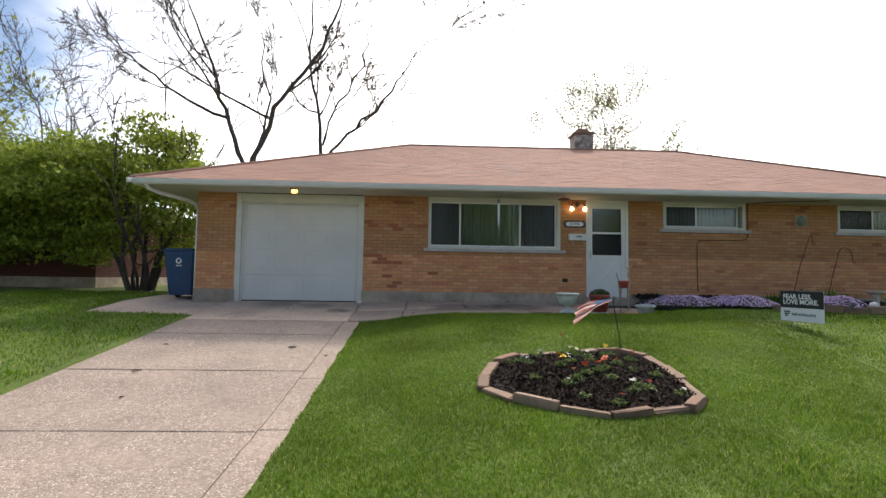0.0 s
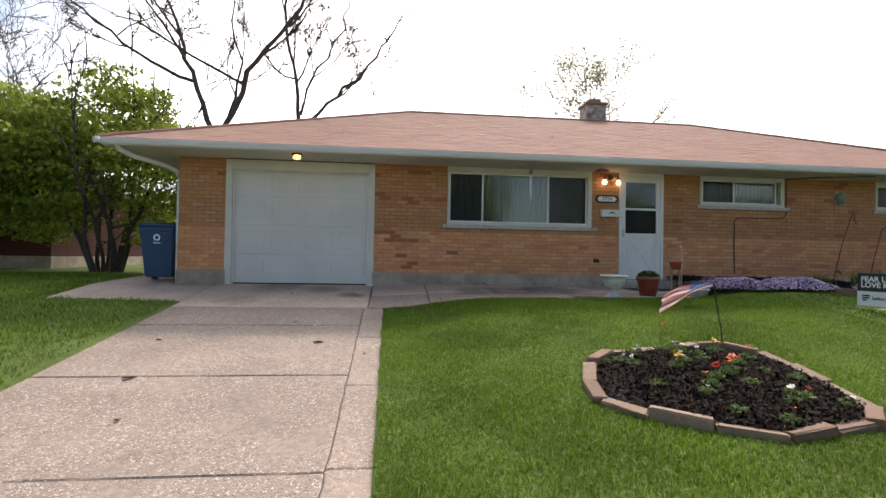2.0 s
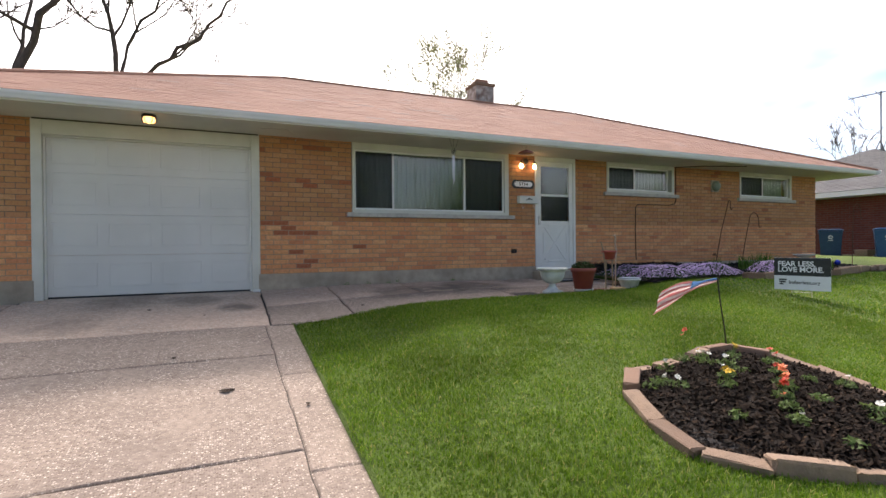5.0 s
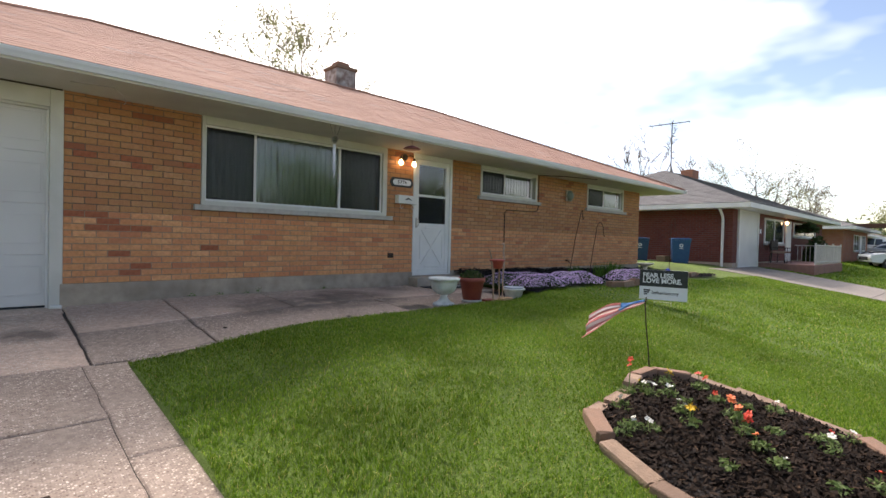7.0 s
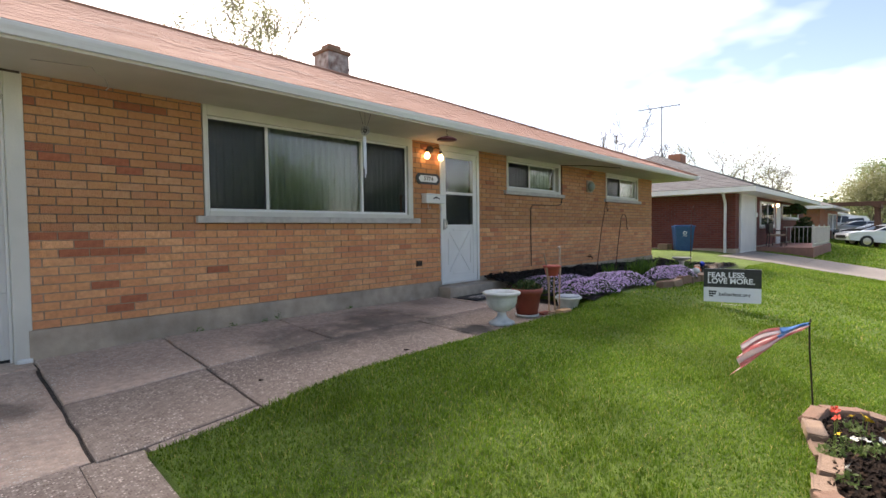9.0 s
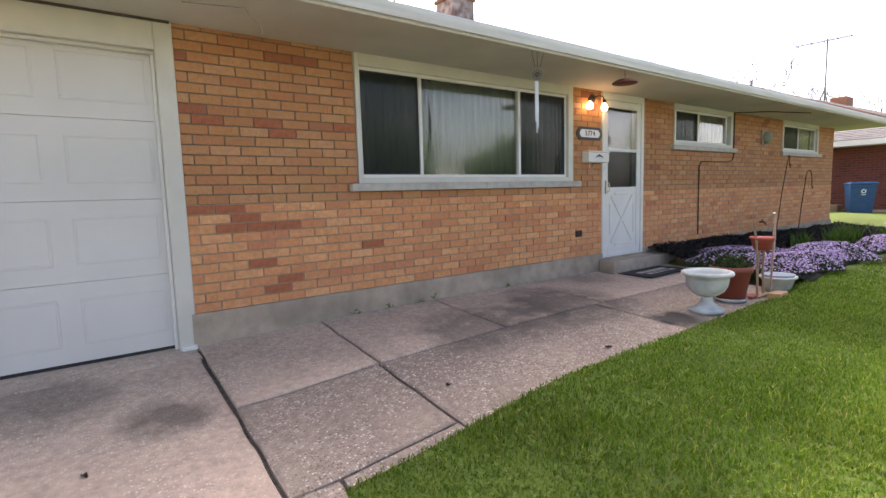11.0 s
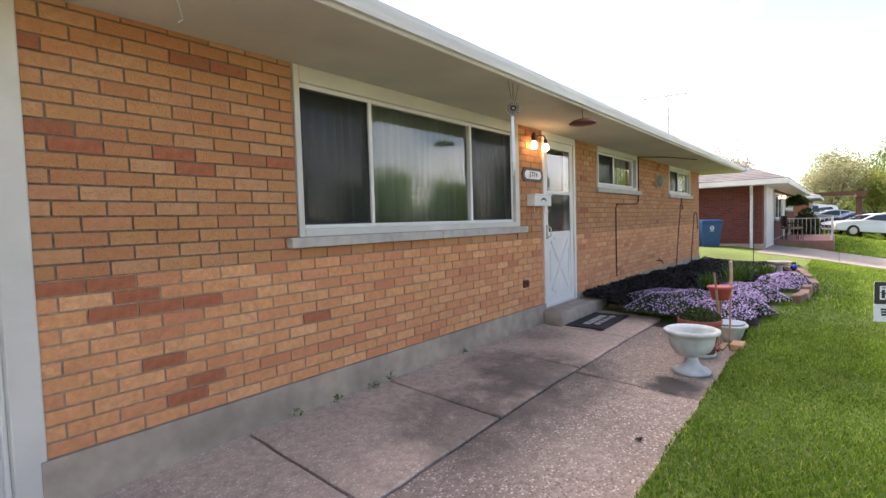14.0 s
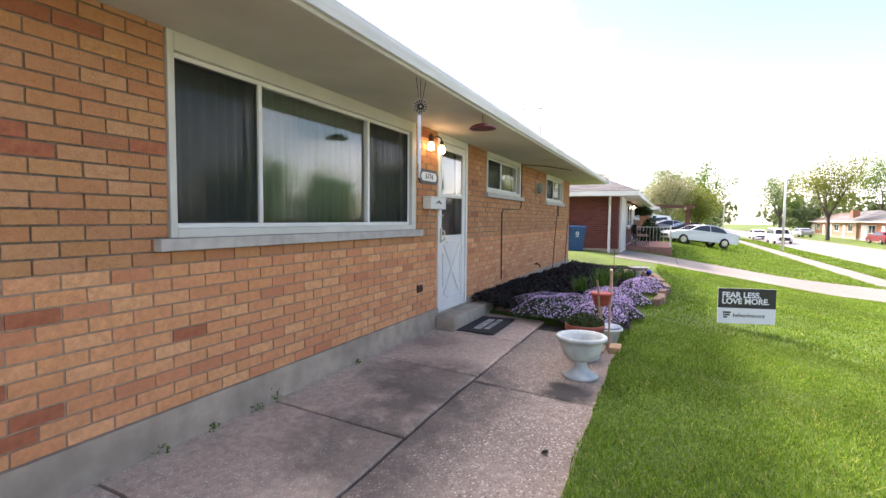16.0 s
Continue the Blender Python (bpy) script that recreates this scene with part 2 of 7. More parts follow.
M = {
    "brick": mat("shaded_buff_brick", (0.5, 0.3, 0.12), 0.85, (0.40, 0.17, 0.072), 34.0, 0.6, 90.0, rand=BUFF_SHADED, spec=0.3),
    "brick_far": mat("shaded_buff_brick_joined", (0.5, 0.3, 0.12), 0.85, (0.40, 0.17, 0.072), 34.0, 0.6, 90.0, island=BUFF_SHADED, spec=0.3),
    "brick_low": mat("salmon_brick", (0.5, 0.3, 0.12), 0.85, (0.42, 0.185, 0.085), 34.0, 0.6, 90.0, rand=SALMON_BUFF, spec=0.3),
    "brick_low_far": mat("salmon_brick_joined", (0.5, 0.3, 0.12), 0.85, (0.42, 0.185, 0.085), 34.0, 0.6, 90.0, island=SALMON_BUFF, spec=0.3),
    "mortar_low": mat("pale_mortar", (0.44, 0.31, 0.21), 0.95, (0.32, 0.225, 0.15), 30.0, 0.4, 120.0, big=0.2),
    # upper mortar, darkened for the shade in raked joints under the soffit
    "mortar": mat("mortar", (0.26, 0.195, 0.14), 0.95, (0.17, 0.128, 0.092), 30.0, 0.4, 120.0, big=0.25),
    "foundation": mat("parged_foundation", (0.48, 0.40, 0.31), 0.92, (0.36, 0.295, 0.225), 7.0, 0.35, 60.0, big=0.25, big_scale=2.0),
    "limestone": mat("limestone_sill", (0.52, 0.49, 0.44), 0.85, (0.42, 0.39, 0.35), 12.0, 0.2, 80.0, big=0.15, big_scale=3.0),
    "white": mat("white_paint", (0.78, 0.78, 0.74), 0.5, (0.72, 0.72, 0.68), 3.0, 0.12, 60.0, big=0.06),
    "cream": mat("cream_paint", (0.653, 0.644, 0.572), 0.55, (0.589, 0.580, 0.513), 4.0, 0.12, 70.0, big=0.08),
    "soffit": mat("soffit_paint", (0.63, 0.61, 0.53), 0.7, (0.55, 0.53, 0.46), 2.2, 0.1, 50.0, big=0.12, big_scale=0.8),
    "gutter": mat("gutter_enamel", (0.78, 0.78, 0.76), 0.4, (0.68, 0.68, 0.66), 5.0, 0.05, 40.0, big=0.12, stretch=(0.4, 3, 6)),
    "garage": mat("garage_door_enamel", (0.666, 0.661, 0.630), 0.5, (0.621, 0.617, 0.585), 2.0, 0.25, 180.0, big=0.05, bump_dist=0.002),
    "slab": aggregate("aggregate_concrete", (0.385, 0.299, 0.237), (0.140, 0.097, 0.073), (0.771, 0.640, 0.532), 0.95, STAINS),
    # smoother concrete, its colour raised to offset the house's shade on the walk
    "slab_lightened": aggregate("smooth_concrete_lightened", (0.682, 0.509, 0.387), (0.376, 0.254, 0.188), (0.850, 0.850, 0.726), 0.55, STAINS),
    "slab_strip": aggregate("weathered_concrete", (0.410, 0.318, 0.252), (0.161, 0.111, 0.085), (0.796, 0.664, 0.543), 0.9, STAINS),
    "street": mat("road_asphalt", (0.30, 0.29, 0.28), 0.92, (0.24, 0.235, 0.225), 8.0, 0.2, 60.0, big=0.12, big_scale=0.2),
    "pavement": mat("pale_concrete", (0.27, 0.235, 0.205), 0.9, (0.215, 0.19, 0.165), 6.0, 0.15, 60.0, big=0.15, big_scale=0.5),
    "joint": mat("joint_dirt_gap_shade", (0.055, 0.046, 0.038), 1.0, (0.12, 0.10, 0.08), 30.0),
    "soil": mat("lawn_soil", (0.082, 0.134, 0.015), 0.95, (0.122, 0.182, 0.024), 14.0, 0.6, 60.0, big=0.3, big_scale=0.7, bump_dist=0.03),
    "mulch": mat("black_mulch", (0.010, 0.008, 0.007), 0.9, (0.024, 0.017, 0.013), 24.0, 0.9, 50.0, bump_dist=0.03),
    "chip": mat("mulch_chip", (0.02, 0.016, 0.013), 0.9, (0.045, 0.027, 0.016), 40.0, spec=0.15,
                island=[(0.0, (0.006, 0.005, 0.004)), (0.6, (0.017, 0.012, 0.009)), (0.95, (0.036, 0.022, 0.014)), (1.0, (0.09, 0.055, 0.032))]),
    "glass": glass_mat("window_glass"),
    # near-black colour stands in for the shade of unlit rooms
    "room_shade": mat("interior_shade", (0.05, 0.055, 0.05), 0.9, (0.035, 0.04, 0.036), 2.0),
    "roof": mat("red_brown_shingle", (0.332, 0.179, 0.125), 0.95, (0.260, 0.137, 0.096), 50.0, 0.5, 150.0, big=0.1,
                island=[(0.0, (0.339, 0.182, 0.125)), (0.35, (0.383, 0.213, 0.150)), (0.7, (0.311, 0.161, 0.112)), (0.93, (0.361, 0.199, 0.141)), (1.0, (0.303, 0.220, 0.192))]),
}


# ---- mesh helpers ----
def bm_box(bm, x0, x1, y0, y1, z0, z1, bevel=0.0):
    r = bmesh.ops.create_cube(bm, size=1.0, matrix=Matrix.Translation(((x0 + x1) / 2, (y0 + y1) / 2, (z0 + z1) / 2)) @
                              Matrix.Diagonal((abs(x1 - x0), abs(y1 - y0), abs(z1 - z0), 1)))
    if bevel:
        es = list({e for v in r["verts"] for e in v.link_edges})
        bmesh.ops.bevel(bm, geom=es, offset=bevel, segments=2, affect="EDGES", profile=0.5)
    return bm


def box_bm(x0, x1, y0, y1, z0, z1, bevel=0.0):
    return bm_box(bmesh.new(), x0, x1, y0, y1, z0, z1, bevel)


def mesh_of(name, bm, material, smooth=False):
    me = bpy.data.meshes.new(name)
    bm.normal_update()
    bm.to_mesh(me)
    bm.free()
    me.materials.append(material)
    if smooth:
        me.polygons.foreach_set("use_smooth", [True] * len(me.polygons))
    return me


def part(name, bm, material, parent=None, label="", smooth=False):
    ob = new(name, mesh_of(name, bm, material, smooth))
    ob.parent = parent
    if label:
        ob["label"] = label
    return ob


def thing(name, label, category, at=(0, 0, 0), rz=0, group="", kind=""):
    ob = new(name)
    ob.matrix_basis = pose(*at, 0, 0, rz)
    return tagged(ob, label, category, group, kind)


def raw(name, verts, faces, material, parent=None, smooth=False):
    """A mesh from arrays: verts (n, 3), faces (m, 3 or 4)."""
    verts, faces = np.asarray(verts, dtype=np.float32), np.asarray(faces, dtype=np.int32)
    me = bpy.data.meshes.new(name)
    k = faces.shape[1]
    me.vertices.add(len(verts))
    me.vertices.foreach_set("co", verts.ravel())
    me.loops.add(faces.size)
    me.loops.foreach_set("vertex_index", faces.ravel())
    me.polygons.add(len(faces))
    me.polygons.foreach_set("loop_start", np.arange(0, faces.size, k, dtype=np.int32))
    me.update(calc_edges=True)
    me.materials.append(material)
    me.polygons.foreach_set("use_smooth", [smooth] * len(me.polygons))
    ob = new(name, me)
    ob.parent = parent
    return ob


CUBE = np.array([[0, 0, 0], [1, 0, 0], [1, 1, 0], [0, 1, 0], [0, 0, 1], [1, 0, 1], [1, 1, 1], [0, 1, 1]], dtype=np.float32)
CUBE_F = np.array([[0, 1, 5, 4], [1, 2, 6, 5], [3, 0, 4, 7], [4, 5, 6, 7], [0, 3, 2, 1], [2, 3, 7, 6]])


def boxes(name, lo, hi, material, parent=None):
    """Many boxes in one mesh."""
    lo, hi = np.asarray(lo, dtype=np.float32), np.asarray(hi, dtype=np.float32)
    v = (lo[:, None, :] + CUBE[None] * (hi - lo)[:, None, :]).reshape(-1, 3)
    f = (CUBE_F[None] + 8 * np.arange(len(lo))[:, None, None]).reshape(-1, 4)
    return raw(name, v, f, material, parent)


def tube_bm(bm, pts, radii, n=8, cap=True):
    """A round bar along pts."""
    pts = [Vector(p) for p in pts]
    if not hasattr(radii, "__len__"):
        radii = [radii] * len(pts)
    rings = []
    up = Vector((0.13, 0.31, 0.94))
    for i, (p, r) in enumerate(zip(pts, radii)):
        d = (pts[min(i + 1, len(pts) - 1)] - pts[max(i - 1, 0)]).normalized()
        a = d.cross(up)
        a = a.normalized() if a.length > 0.05 else d.cross(Vector((1, 0, 0))).normalized()
        b = d.cross(a)
        rings.append([bm.verts.new(p + (a * math.cos(2 * math.pi * k / n) + b * math.sin(2 * math.pi * k / n)) * r) for k in range(n)])
    for q, s in zip(rings, rings[1:]):
        for k in range(n):
            bm.faces.new((q[k], q[(k + 1) % n], s[(k + 1) % n], s[k]))
    if cap:
        bm.faces.new(rings[0][::-1])
        bm.faces.new(rings[-1])
    return bm


def lathe_bm(profile, n=40, bm=None, at=(0, 0, 0)):
    """A body of revolution from (radius, height) pairs."""
    bm = bm or bmesh.new()
    rings = []
    for r, z in profile:
        if r < 1e-5:
            rings.append([bm.verts.new((at[0], at[1], at[2] + z))])
        else:
            rings.append([bm.verts.new((at[0] + r * math.cos(2 * math.pi * k / n), at[1] + r * math.sin(2 * math.pi * k / n), at[2] + z)) for k in range(n)])
    for q, s in zip(rings, rings[1:]):
        for k in range(n):
            a, b = q[k % len(q)], q[(k + 1) % n % len(q)]
            c, d = s[(k + 1) % n % len(s)], s[k % len(s)]
            vs = [a]
            for v in (b, c, d):
                if v not in vs:
                    vs.append(v)
            if len(vs) > 2:
                bm.faces.new(vs)
    return bm


def prism_bm(outline, z0, z1, bm=None):
    bm = bm or bmesh.new()
    lo = [bm.verts.new((x, y, z0)) for x, y in outline]
    hi = [bm.verts.new((x, y, z1)) for x, y in outline]
    n = len(lo)
    bm.faces.new(hi)
    bm.faces.new(lo[::-1])
    for k in range(n):
        bm.faces.new((lo[k], lo[(k + 1) % n], hi[(k + 1) % n], hi[k]))
    return bm


# ---- the ground ----
WY = 10.16            # face of the front wall
FND, SOF = 1.046, 3.062
PROFILE_Y = (-300, -11.5, -10.4, -3.3, -3.2, -1.0, 1.0, 3.87, 10.16, 12.0, 60, 300)
PROFILE_Z = (-0.2, -0.45, -0.60, -0.60, -0.45, -0.33, -0.20, 0.053, 0.795, 0.86, 1.2, 1.2)


def slope_z(y):
    return np.interp(y, PROFILE_Y, PROFILE_Z)


def smooth(v):
    v = np.clip(v, 0, 1)
    return v * v * (3 - 2 * v)


def lawn_z(x, y):
    """The lawn rises gently beside the drive."""
    x, y = np.asarray(x, dtype=float), np.asarray(y, dtype=float)
    rise = 0.03 + np.clip(0.10 + 0.036 * (y - 3.9), 0.08, 0.25) * smooth((x + 1.15) / 1.7) + 0.012 * np.clip(x - 0.5, 0, 6) - 0.022 * np.clip(x - 8, 0, 9)
    left = 0.03 + 0.06 * smooth((-3.9 - x) / 2.0)
    k = smooth((y + 1.0) / 3.0) * (1 - 0.75 * smooth((y - 7.9) / 2.0) * smooth((14.5 - x) / 2.5))
    k = k * (1 - 0.32 * smooth((y - 6.4) / 1.7) * smooth((4.6 - x) / 0.9))      # it falls to the walk's edge
    return slope_z(y) + np.where(x > -2.5, rise, left) * k


# ---- ground sheet, drive, walk, street ----
XL, XR = -4.10, -1.06           # edges of the drive
WALK_Y = 8.16                   # outer edge of the front walk
ND0, ND1 = 15.0, 19.7           # the neighbour's drive


def walk_z(x, y):
    t = (np.asarray(y) - WALK_Y) / (WY - WALK_Y)
    edge = np.interp(x, (-1.05, -0.37, 0.72, 1.75), (0.575, 0.640, 0.705, 0.735))
    wall = np.interp(x, (-1.3, -0.3, 1.5, 3.0), (0.812, 0.842, 0.845, 0.825))
    return edge + (wall - edge) * t


def sheet_z(x, y):
    z = lawn_z(x, y)
    z = np.where((x > XL + 0.02) & (x < XR - 0.02) & (y < 10.5), slope_z(y) - 0.06, z)
    z = np.where((x > -6.2) & (x < XL + 0.03) & (y > 8.62) & (y < 14), slope_z(y) - 0.06, z)
    z = np.where((x > XR - 0.05) & (x < 4.5) & (y > WALK_Y + 0.02), np.minimum(z, walk_z(x, y) - 0.06), z)
    z = np.where((x > ND0 + 0.02) & (x < ND1 - 0.02) & (y < 9.3), z - 0.06, z)
    return z


def grid(name, xs, ys, fz, material, parent=None):
    X, Y = np.meshgrid(np.asarray(xs, dtype=float), np.asarray(ys, dtype=float))
    v = np.stack([X, Y, fz(X, Y)], -1).reshape(-1, 3)
    w = len(xs)
    i = (np.arange(len(ys) - 1)[:, None] * w + np.arange(w - 1)[None]).ravel()
    return raw(name, v, np.stack([i, i + 1, i + w + 1, i + w], -1), material, parent, True)


def lines(*spans):
    out = []
    for a, b, s in spans:
        out += list(np.arange(a, b - 1e-6, s))
    return sorted(set(np.round(out + [spans[-1][1]], 4)))


gx = lines((-400, -40, 30), (-40, -7, 1.0), (-7, -4.2, 0.2), (-4.2, -4.0, 0.03), (-4.0, -1.12, 0.24), (-1.12, -0.98, 0.02), (-0.98, 5, 0.13),
           (5, 14.9, 0.4), (14.9, 15.1, 0.04), (15.1, 19.6, 0.4), (19.6, 19.8, 0.04), (19.8, 60, 1.5), (60, 420, 30))
gy = lines((-400, -40, 30), (-40, -12, 2.0), (-12, -3.5, 0.25), (-3.5, -3.0, 0.05), (-3.0, 2.5, 0.25), (2.5, 8.1, 0.13), (8.1, 8.26, 0.025),
           (8.26, 8.6, 0.1), (8.6, 8.7, 0.03), (8.7, 11, 0.15), (11, 40, 1.5), (40, 420, 30))
lawn = tagged(grid("ground", gx, gy, sheet_z, M["soil"]), "mown green spring lawn sloping down to the street", "lawn", kind="structure")

rnd = random.Random(4)


def slab_bm(x0, x1, y0, y1, fz, thick=0.09, gap=0.006, n=12):
    """A concrete slab that follows the slope, with softened rims."""
    bm = bmesh.new()
    x0, x1, y0, y1 = x0 + gap, x1 - gap, y0 + gap, y1 - gap
    r = 0.012
    fx = [0, r / (x1 - x0)] + [k / n for k in range(1, n)] + [1 - r / (x1 - x0), 1]
    fy = [0, r / (y1 - y0)] + [k / n for k in range(1, n)] + [1 - r / (y1 - y0), 1]
    rows = []
    for j, v in enumerate(fy):
        row = []
        for i, u in enumerate(fx):
            x, y = x0 + (x1 - x0) * u, y0 + (y1 - y0) * v
            dz = -0.008 if i in (0, len(fx) - 1) or j in (0, len(fy) - 1) else 0.0
            row.append(bm.verts.new((x, y, float(fz(x, y)) + dz)))
        rows.append(row)
    for a, b in zip(rows, rows[1:]):
        for k in range(len(fx) - 1):
            bm.faces.new((a[k], a[k + 1], b[k + 1], b[k]))
    rim = rows[0] + [r_[-1] for r_ in rows[1:]] + rows[-1][-2::-1] + [r_[0] for r_ in rows[-2:0:-1]]
    for v in rim:                   # joints run a little crooked
        x, y = v.co.x, v.co.y
        v.co.x, v.co.y = x + 0.005 * math.sin(9 * y + 2 * math.sin(5 * y)), y + 0.005 * math.sin(8 * x + 2 * math.sin(4.3 * x))
    low = [bm.verts.new((v.co.x, v.co.y, v.co.z - thick)) for v in rim]
    for k in range(len(rim)):
        bm.faces.new((rim[k], low[k], low[(k + 1) % len(rim)], rim[(k + 1) % len(rim)]))
    return bm


drive = thing("driveway", "exposed-aggregate concrete driveway with dark cracked joints", "driveway", kind="structure")
SEAM_X = -1.37
seams_y = [-3.1, -1.2, 0.9, 2.35, 3.86, 5.50, 7.28, 8.30, 9.98]
for a, b in zip(seams_y, seams_y[1:]):
    tilt = rnd.uniform(-0.004, 0.004)
    part("slab", slab_bm(XL, SEAM_X if b < 8.4 else -1.315, a, b, lambda x, y: slope_z(y) + tilt, gap=0.004, n=20), M["slab"] if b < 8.4 else M["slab_lightened"], drive)
for a, b in zip((-3.1, -1.2, 0.9, 2.4, 3.90, 5.25, 6.75, 8.30), (-1.2, 0.9, 2.4, 3.90, 5.25, 6.75, 8.30, 9.15)):
    if b < 9:
        tilt = rnd.uniform(-0.006, 0.004)
        part("slab", slab_bm(SEAM_X, XR, a, b, lambda x, y: slope_z(y) + tilt, gap=0.004, n=14), M["slab_strip"], drive)
part("slab", slab_bm(-6.1, XL, 8.62, 10.02, lambda x, y: slope_z(y), n=5), M["slab_lightened"], drive)
part("slab", slab_bm(-6.1, -4.78, 10.02, 13.4, lambda x, y: slope_z(y), n=5), M["slab_lightened"], drive)
part("sill_slab", slab_bm(-4.05, -1.30, 9.98, 10.42, lambda x, y: slope_z(y) + 0.004, n=4), M["slab_lightened"], drive)
part("joint", slab_bm(XL - 0.0, XR - 0.005, -3.0, 10.3, lambda x, y: slope_z(y) - 0.014, thick=0.02, n=30), M["joint"], drive)

front_walk = thing("front_walk", "concrete walk of two rows of slabs along the house", "walkway", kind="structure")
inner = [-1.30, -0.36, 0.80, 2.06, 3.35, 4.75]
outer = [-1.31, -0.38, 1.92, 4.05]
for a, b in zip(inner, inner[1:]):
    part("slab", slab_bm(a, b, 9.14, WY + 0.01, walk_z, gap=0.010), M["slab_lightened"], front_walk)
for a, b in zip(outer, outer[1:]):
    part("slab", slab_bm(a, b, 8.26 if a < -1 else WALK_Y, 9.14, walk_z, gap=0.010), M["slab"], front_walk)
part("slab", slab_bm(XR, -0.38, WALK_Y, 8.26, walk_z, n=3), M["slab"], front_walk)
part("joint", slab_bm(-1.31, 4.7, 8.27, WY, lambda x, y: walk_z(x, y) - 0.03, thick=0.02, n=16), M["joint"], front_walk)

road = tagged(grid("road", lines((-300, -40, 20), (-40, 60, 2), (60, 420, 20)), [-10.4, -8, -5.5, -3.3], lambda x, y: slope_z(y) * 0 - 0.575, M["street"]),
              "pale worn asphalt street between low kerbs", "road", kind="structure")
for y0, y1 in ((-3.32, -3.17), (-10.53, -10.38)):
    kerb = tagged(boxes("kerb", [(-300, y0, -0.7)], [(420, y1, -0.44)], M["pavement"]), "low concrete kerb along the street", "kerb", kind="structure")
sidewalk = thing("pavement", "pale concrete pavement slabs along the street", "pavement", kind="structure")
for k in range(-20, 52):
    x0 = k * 1.5
    if XL - 1.5 < x0 < XR or ND0 - 1.5 < x0 < ND1:
        continue
    part("slab", slab_bm(x0, x0 + 1.5, -0.45, 0.75, lambda x, y: lawn_z(x, y) + 0.03, n=2), M["pavement"], sidewalk)

# ---- the brick house ----
HX0, HX1, HYB = -4.75, 11.82, 18.58
OPEN = [(-3.93, -1.32, 0.5, SOF + 0.1), (0.055, 2.885, 1.94, SOF + 0.1), (3.445, 4.36, 0.985, SOF + 0.1), (5.125, 6.95, 2.465, SOF + 0.1), (9.0, 10.87, 2.465, SOF + 0.1)]
front = thing("wall_north", "buff and orange brick front wall with scattered red bricks", "wall", kind="structure")


def wall_pieces(x0, x1, z0, z1, holes):
    """The rectangles that are left of a wall round its holes."""
    xs = sorted({x0, x1, *[h[0] for h in holes], *[h[1] for h in holes]})
    out = []
    for a, b in zip(xs, xs[1:]):
        spans = [(z0, z1)]
        for h in holes:
            if h[0] < (a + b) / 2 < h[1]:
                nxt = []
                for p, q in spans:
                    if h[2] > p:
                        nxt.append((p, min(q, h[2])))
                    if h[3] < q:
                        nxt.append((max(p, h[3]), q))
                spans = nxt
        out += [(a, b, p, q) for p, q in spans if q - p > 1e-4]
    return out


Z_SPLIT = FND + 11 * 0.07095
for nm, lo_z, hi_z, dy in (("mortar_low", 0.3, Z_SPLIT, 0.006), ("mortar", Z_SPLIT, SOF + 0.05, 0.008)):
    ps = wall_pieces(HX0, HX1, lo_z, hi_z, OPEN)
    boxes("mortar_bed", [(a, WY + dy, p) for a, b, p, q in ps], [(b, WY + 0.22, q) for a, b, p, q in ps], M[nm], front)
fps = [r for r in wall_pieces(HX0 - 0.02, HX1 + 0.02, 0.35, FND, [OPEN[0], OPEN[2]])]
boxes("foundation", [(a, WY - 0.022, p) for a, b, p, q in fps], [(b, WY + 0.05, q) for a, b, p, q in fps], M["foundation"], front)
side_l = tagged(boxes("wall_east", [(HX0, WY + 0.22, 0.3)], [(HX0 + 0.22, HYB, SOF + 0.05)], M["brick_far"]), "buff brick side wall of the house", "wall", kind="structure")
side_r = tagged(boxes("wall_west", [(HX1 - 0.22, WY + 0.22, 0.3)], [(HX1, HYB, SOF + 0.05)], M["brick_far"]), "buff brick side wall of the house", "wall", kind="structure")
back = tagged(boxes("wall_south", [(HX0 + 0.22, HYB - 0.2, 0.3)], [(HX1 - 0.22, HYB, SOF + 0.05)], M["brick_far"]), "brick rear wall of the house", "wall", kind="structure")

# roof: a hip with shingle courses
EY0, EX0, EX1 = 9.268, -5.67, 12.75
RY, RZ, EZ = 14.37, 5.28, 3.172
EY1 = 19.34
RX0, RX1 = -0.52, 7.60
roof = thing("roof", "low hip roof of weathered red-brown asphalt shingles", "roof", kind="structure")


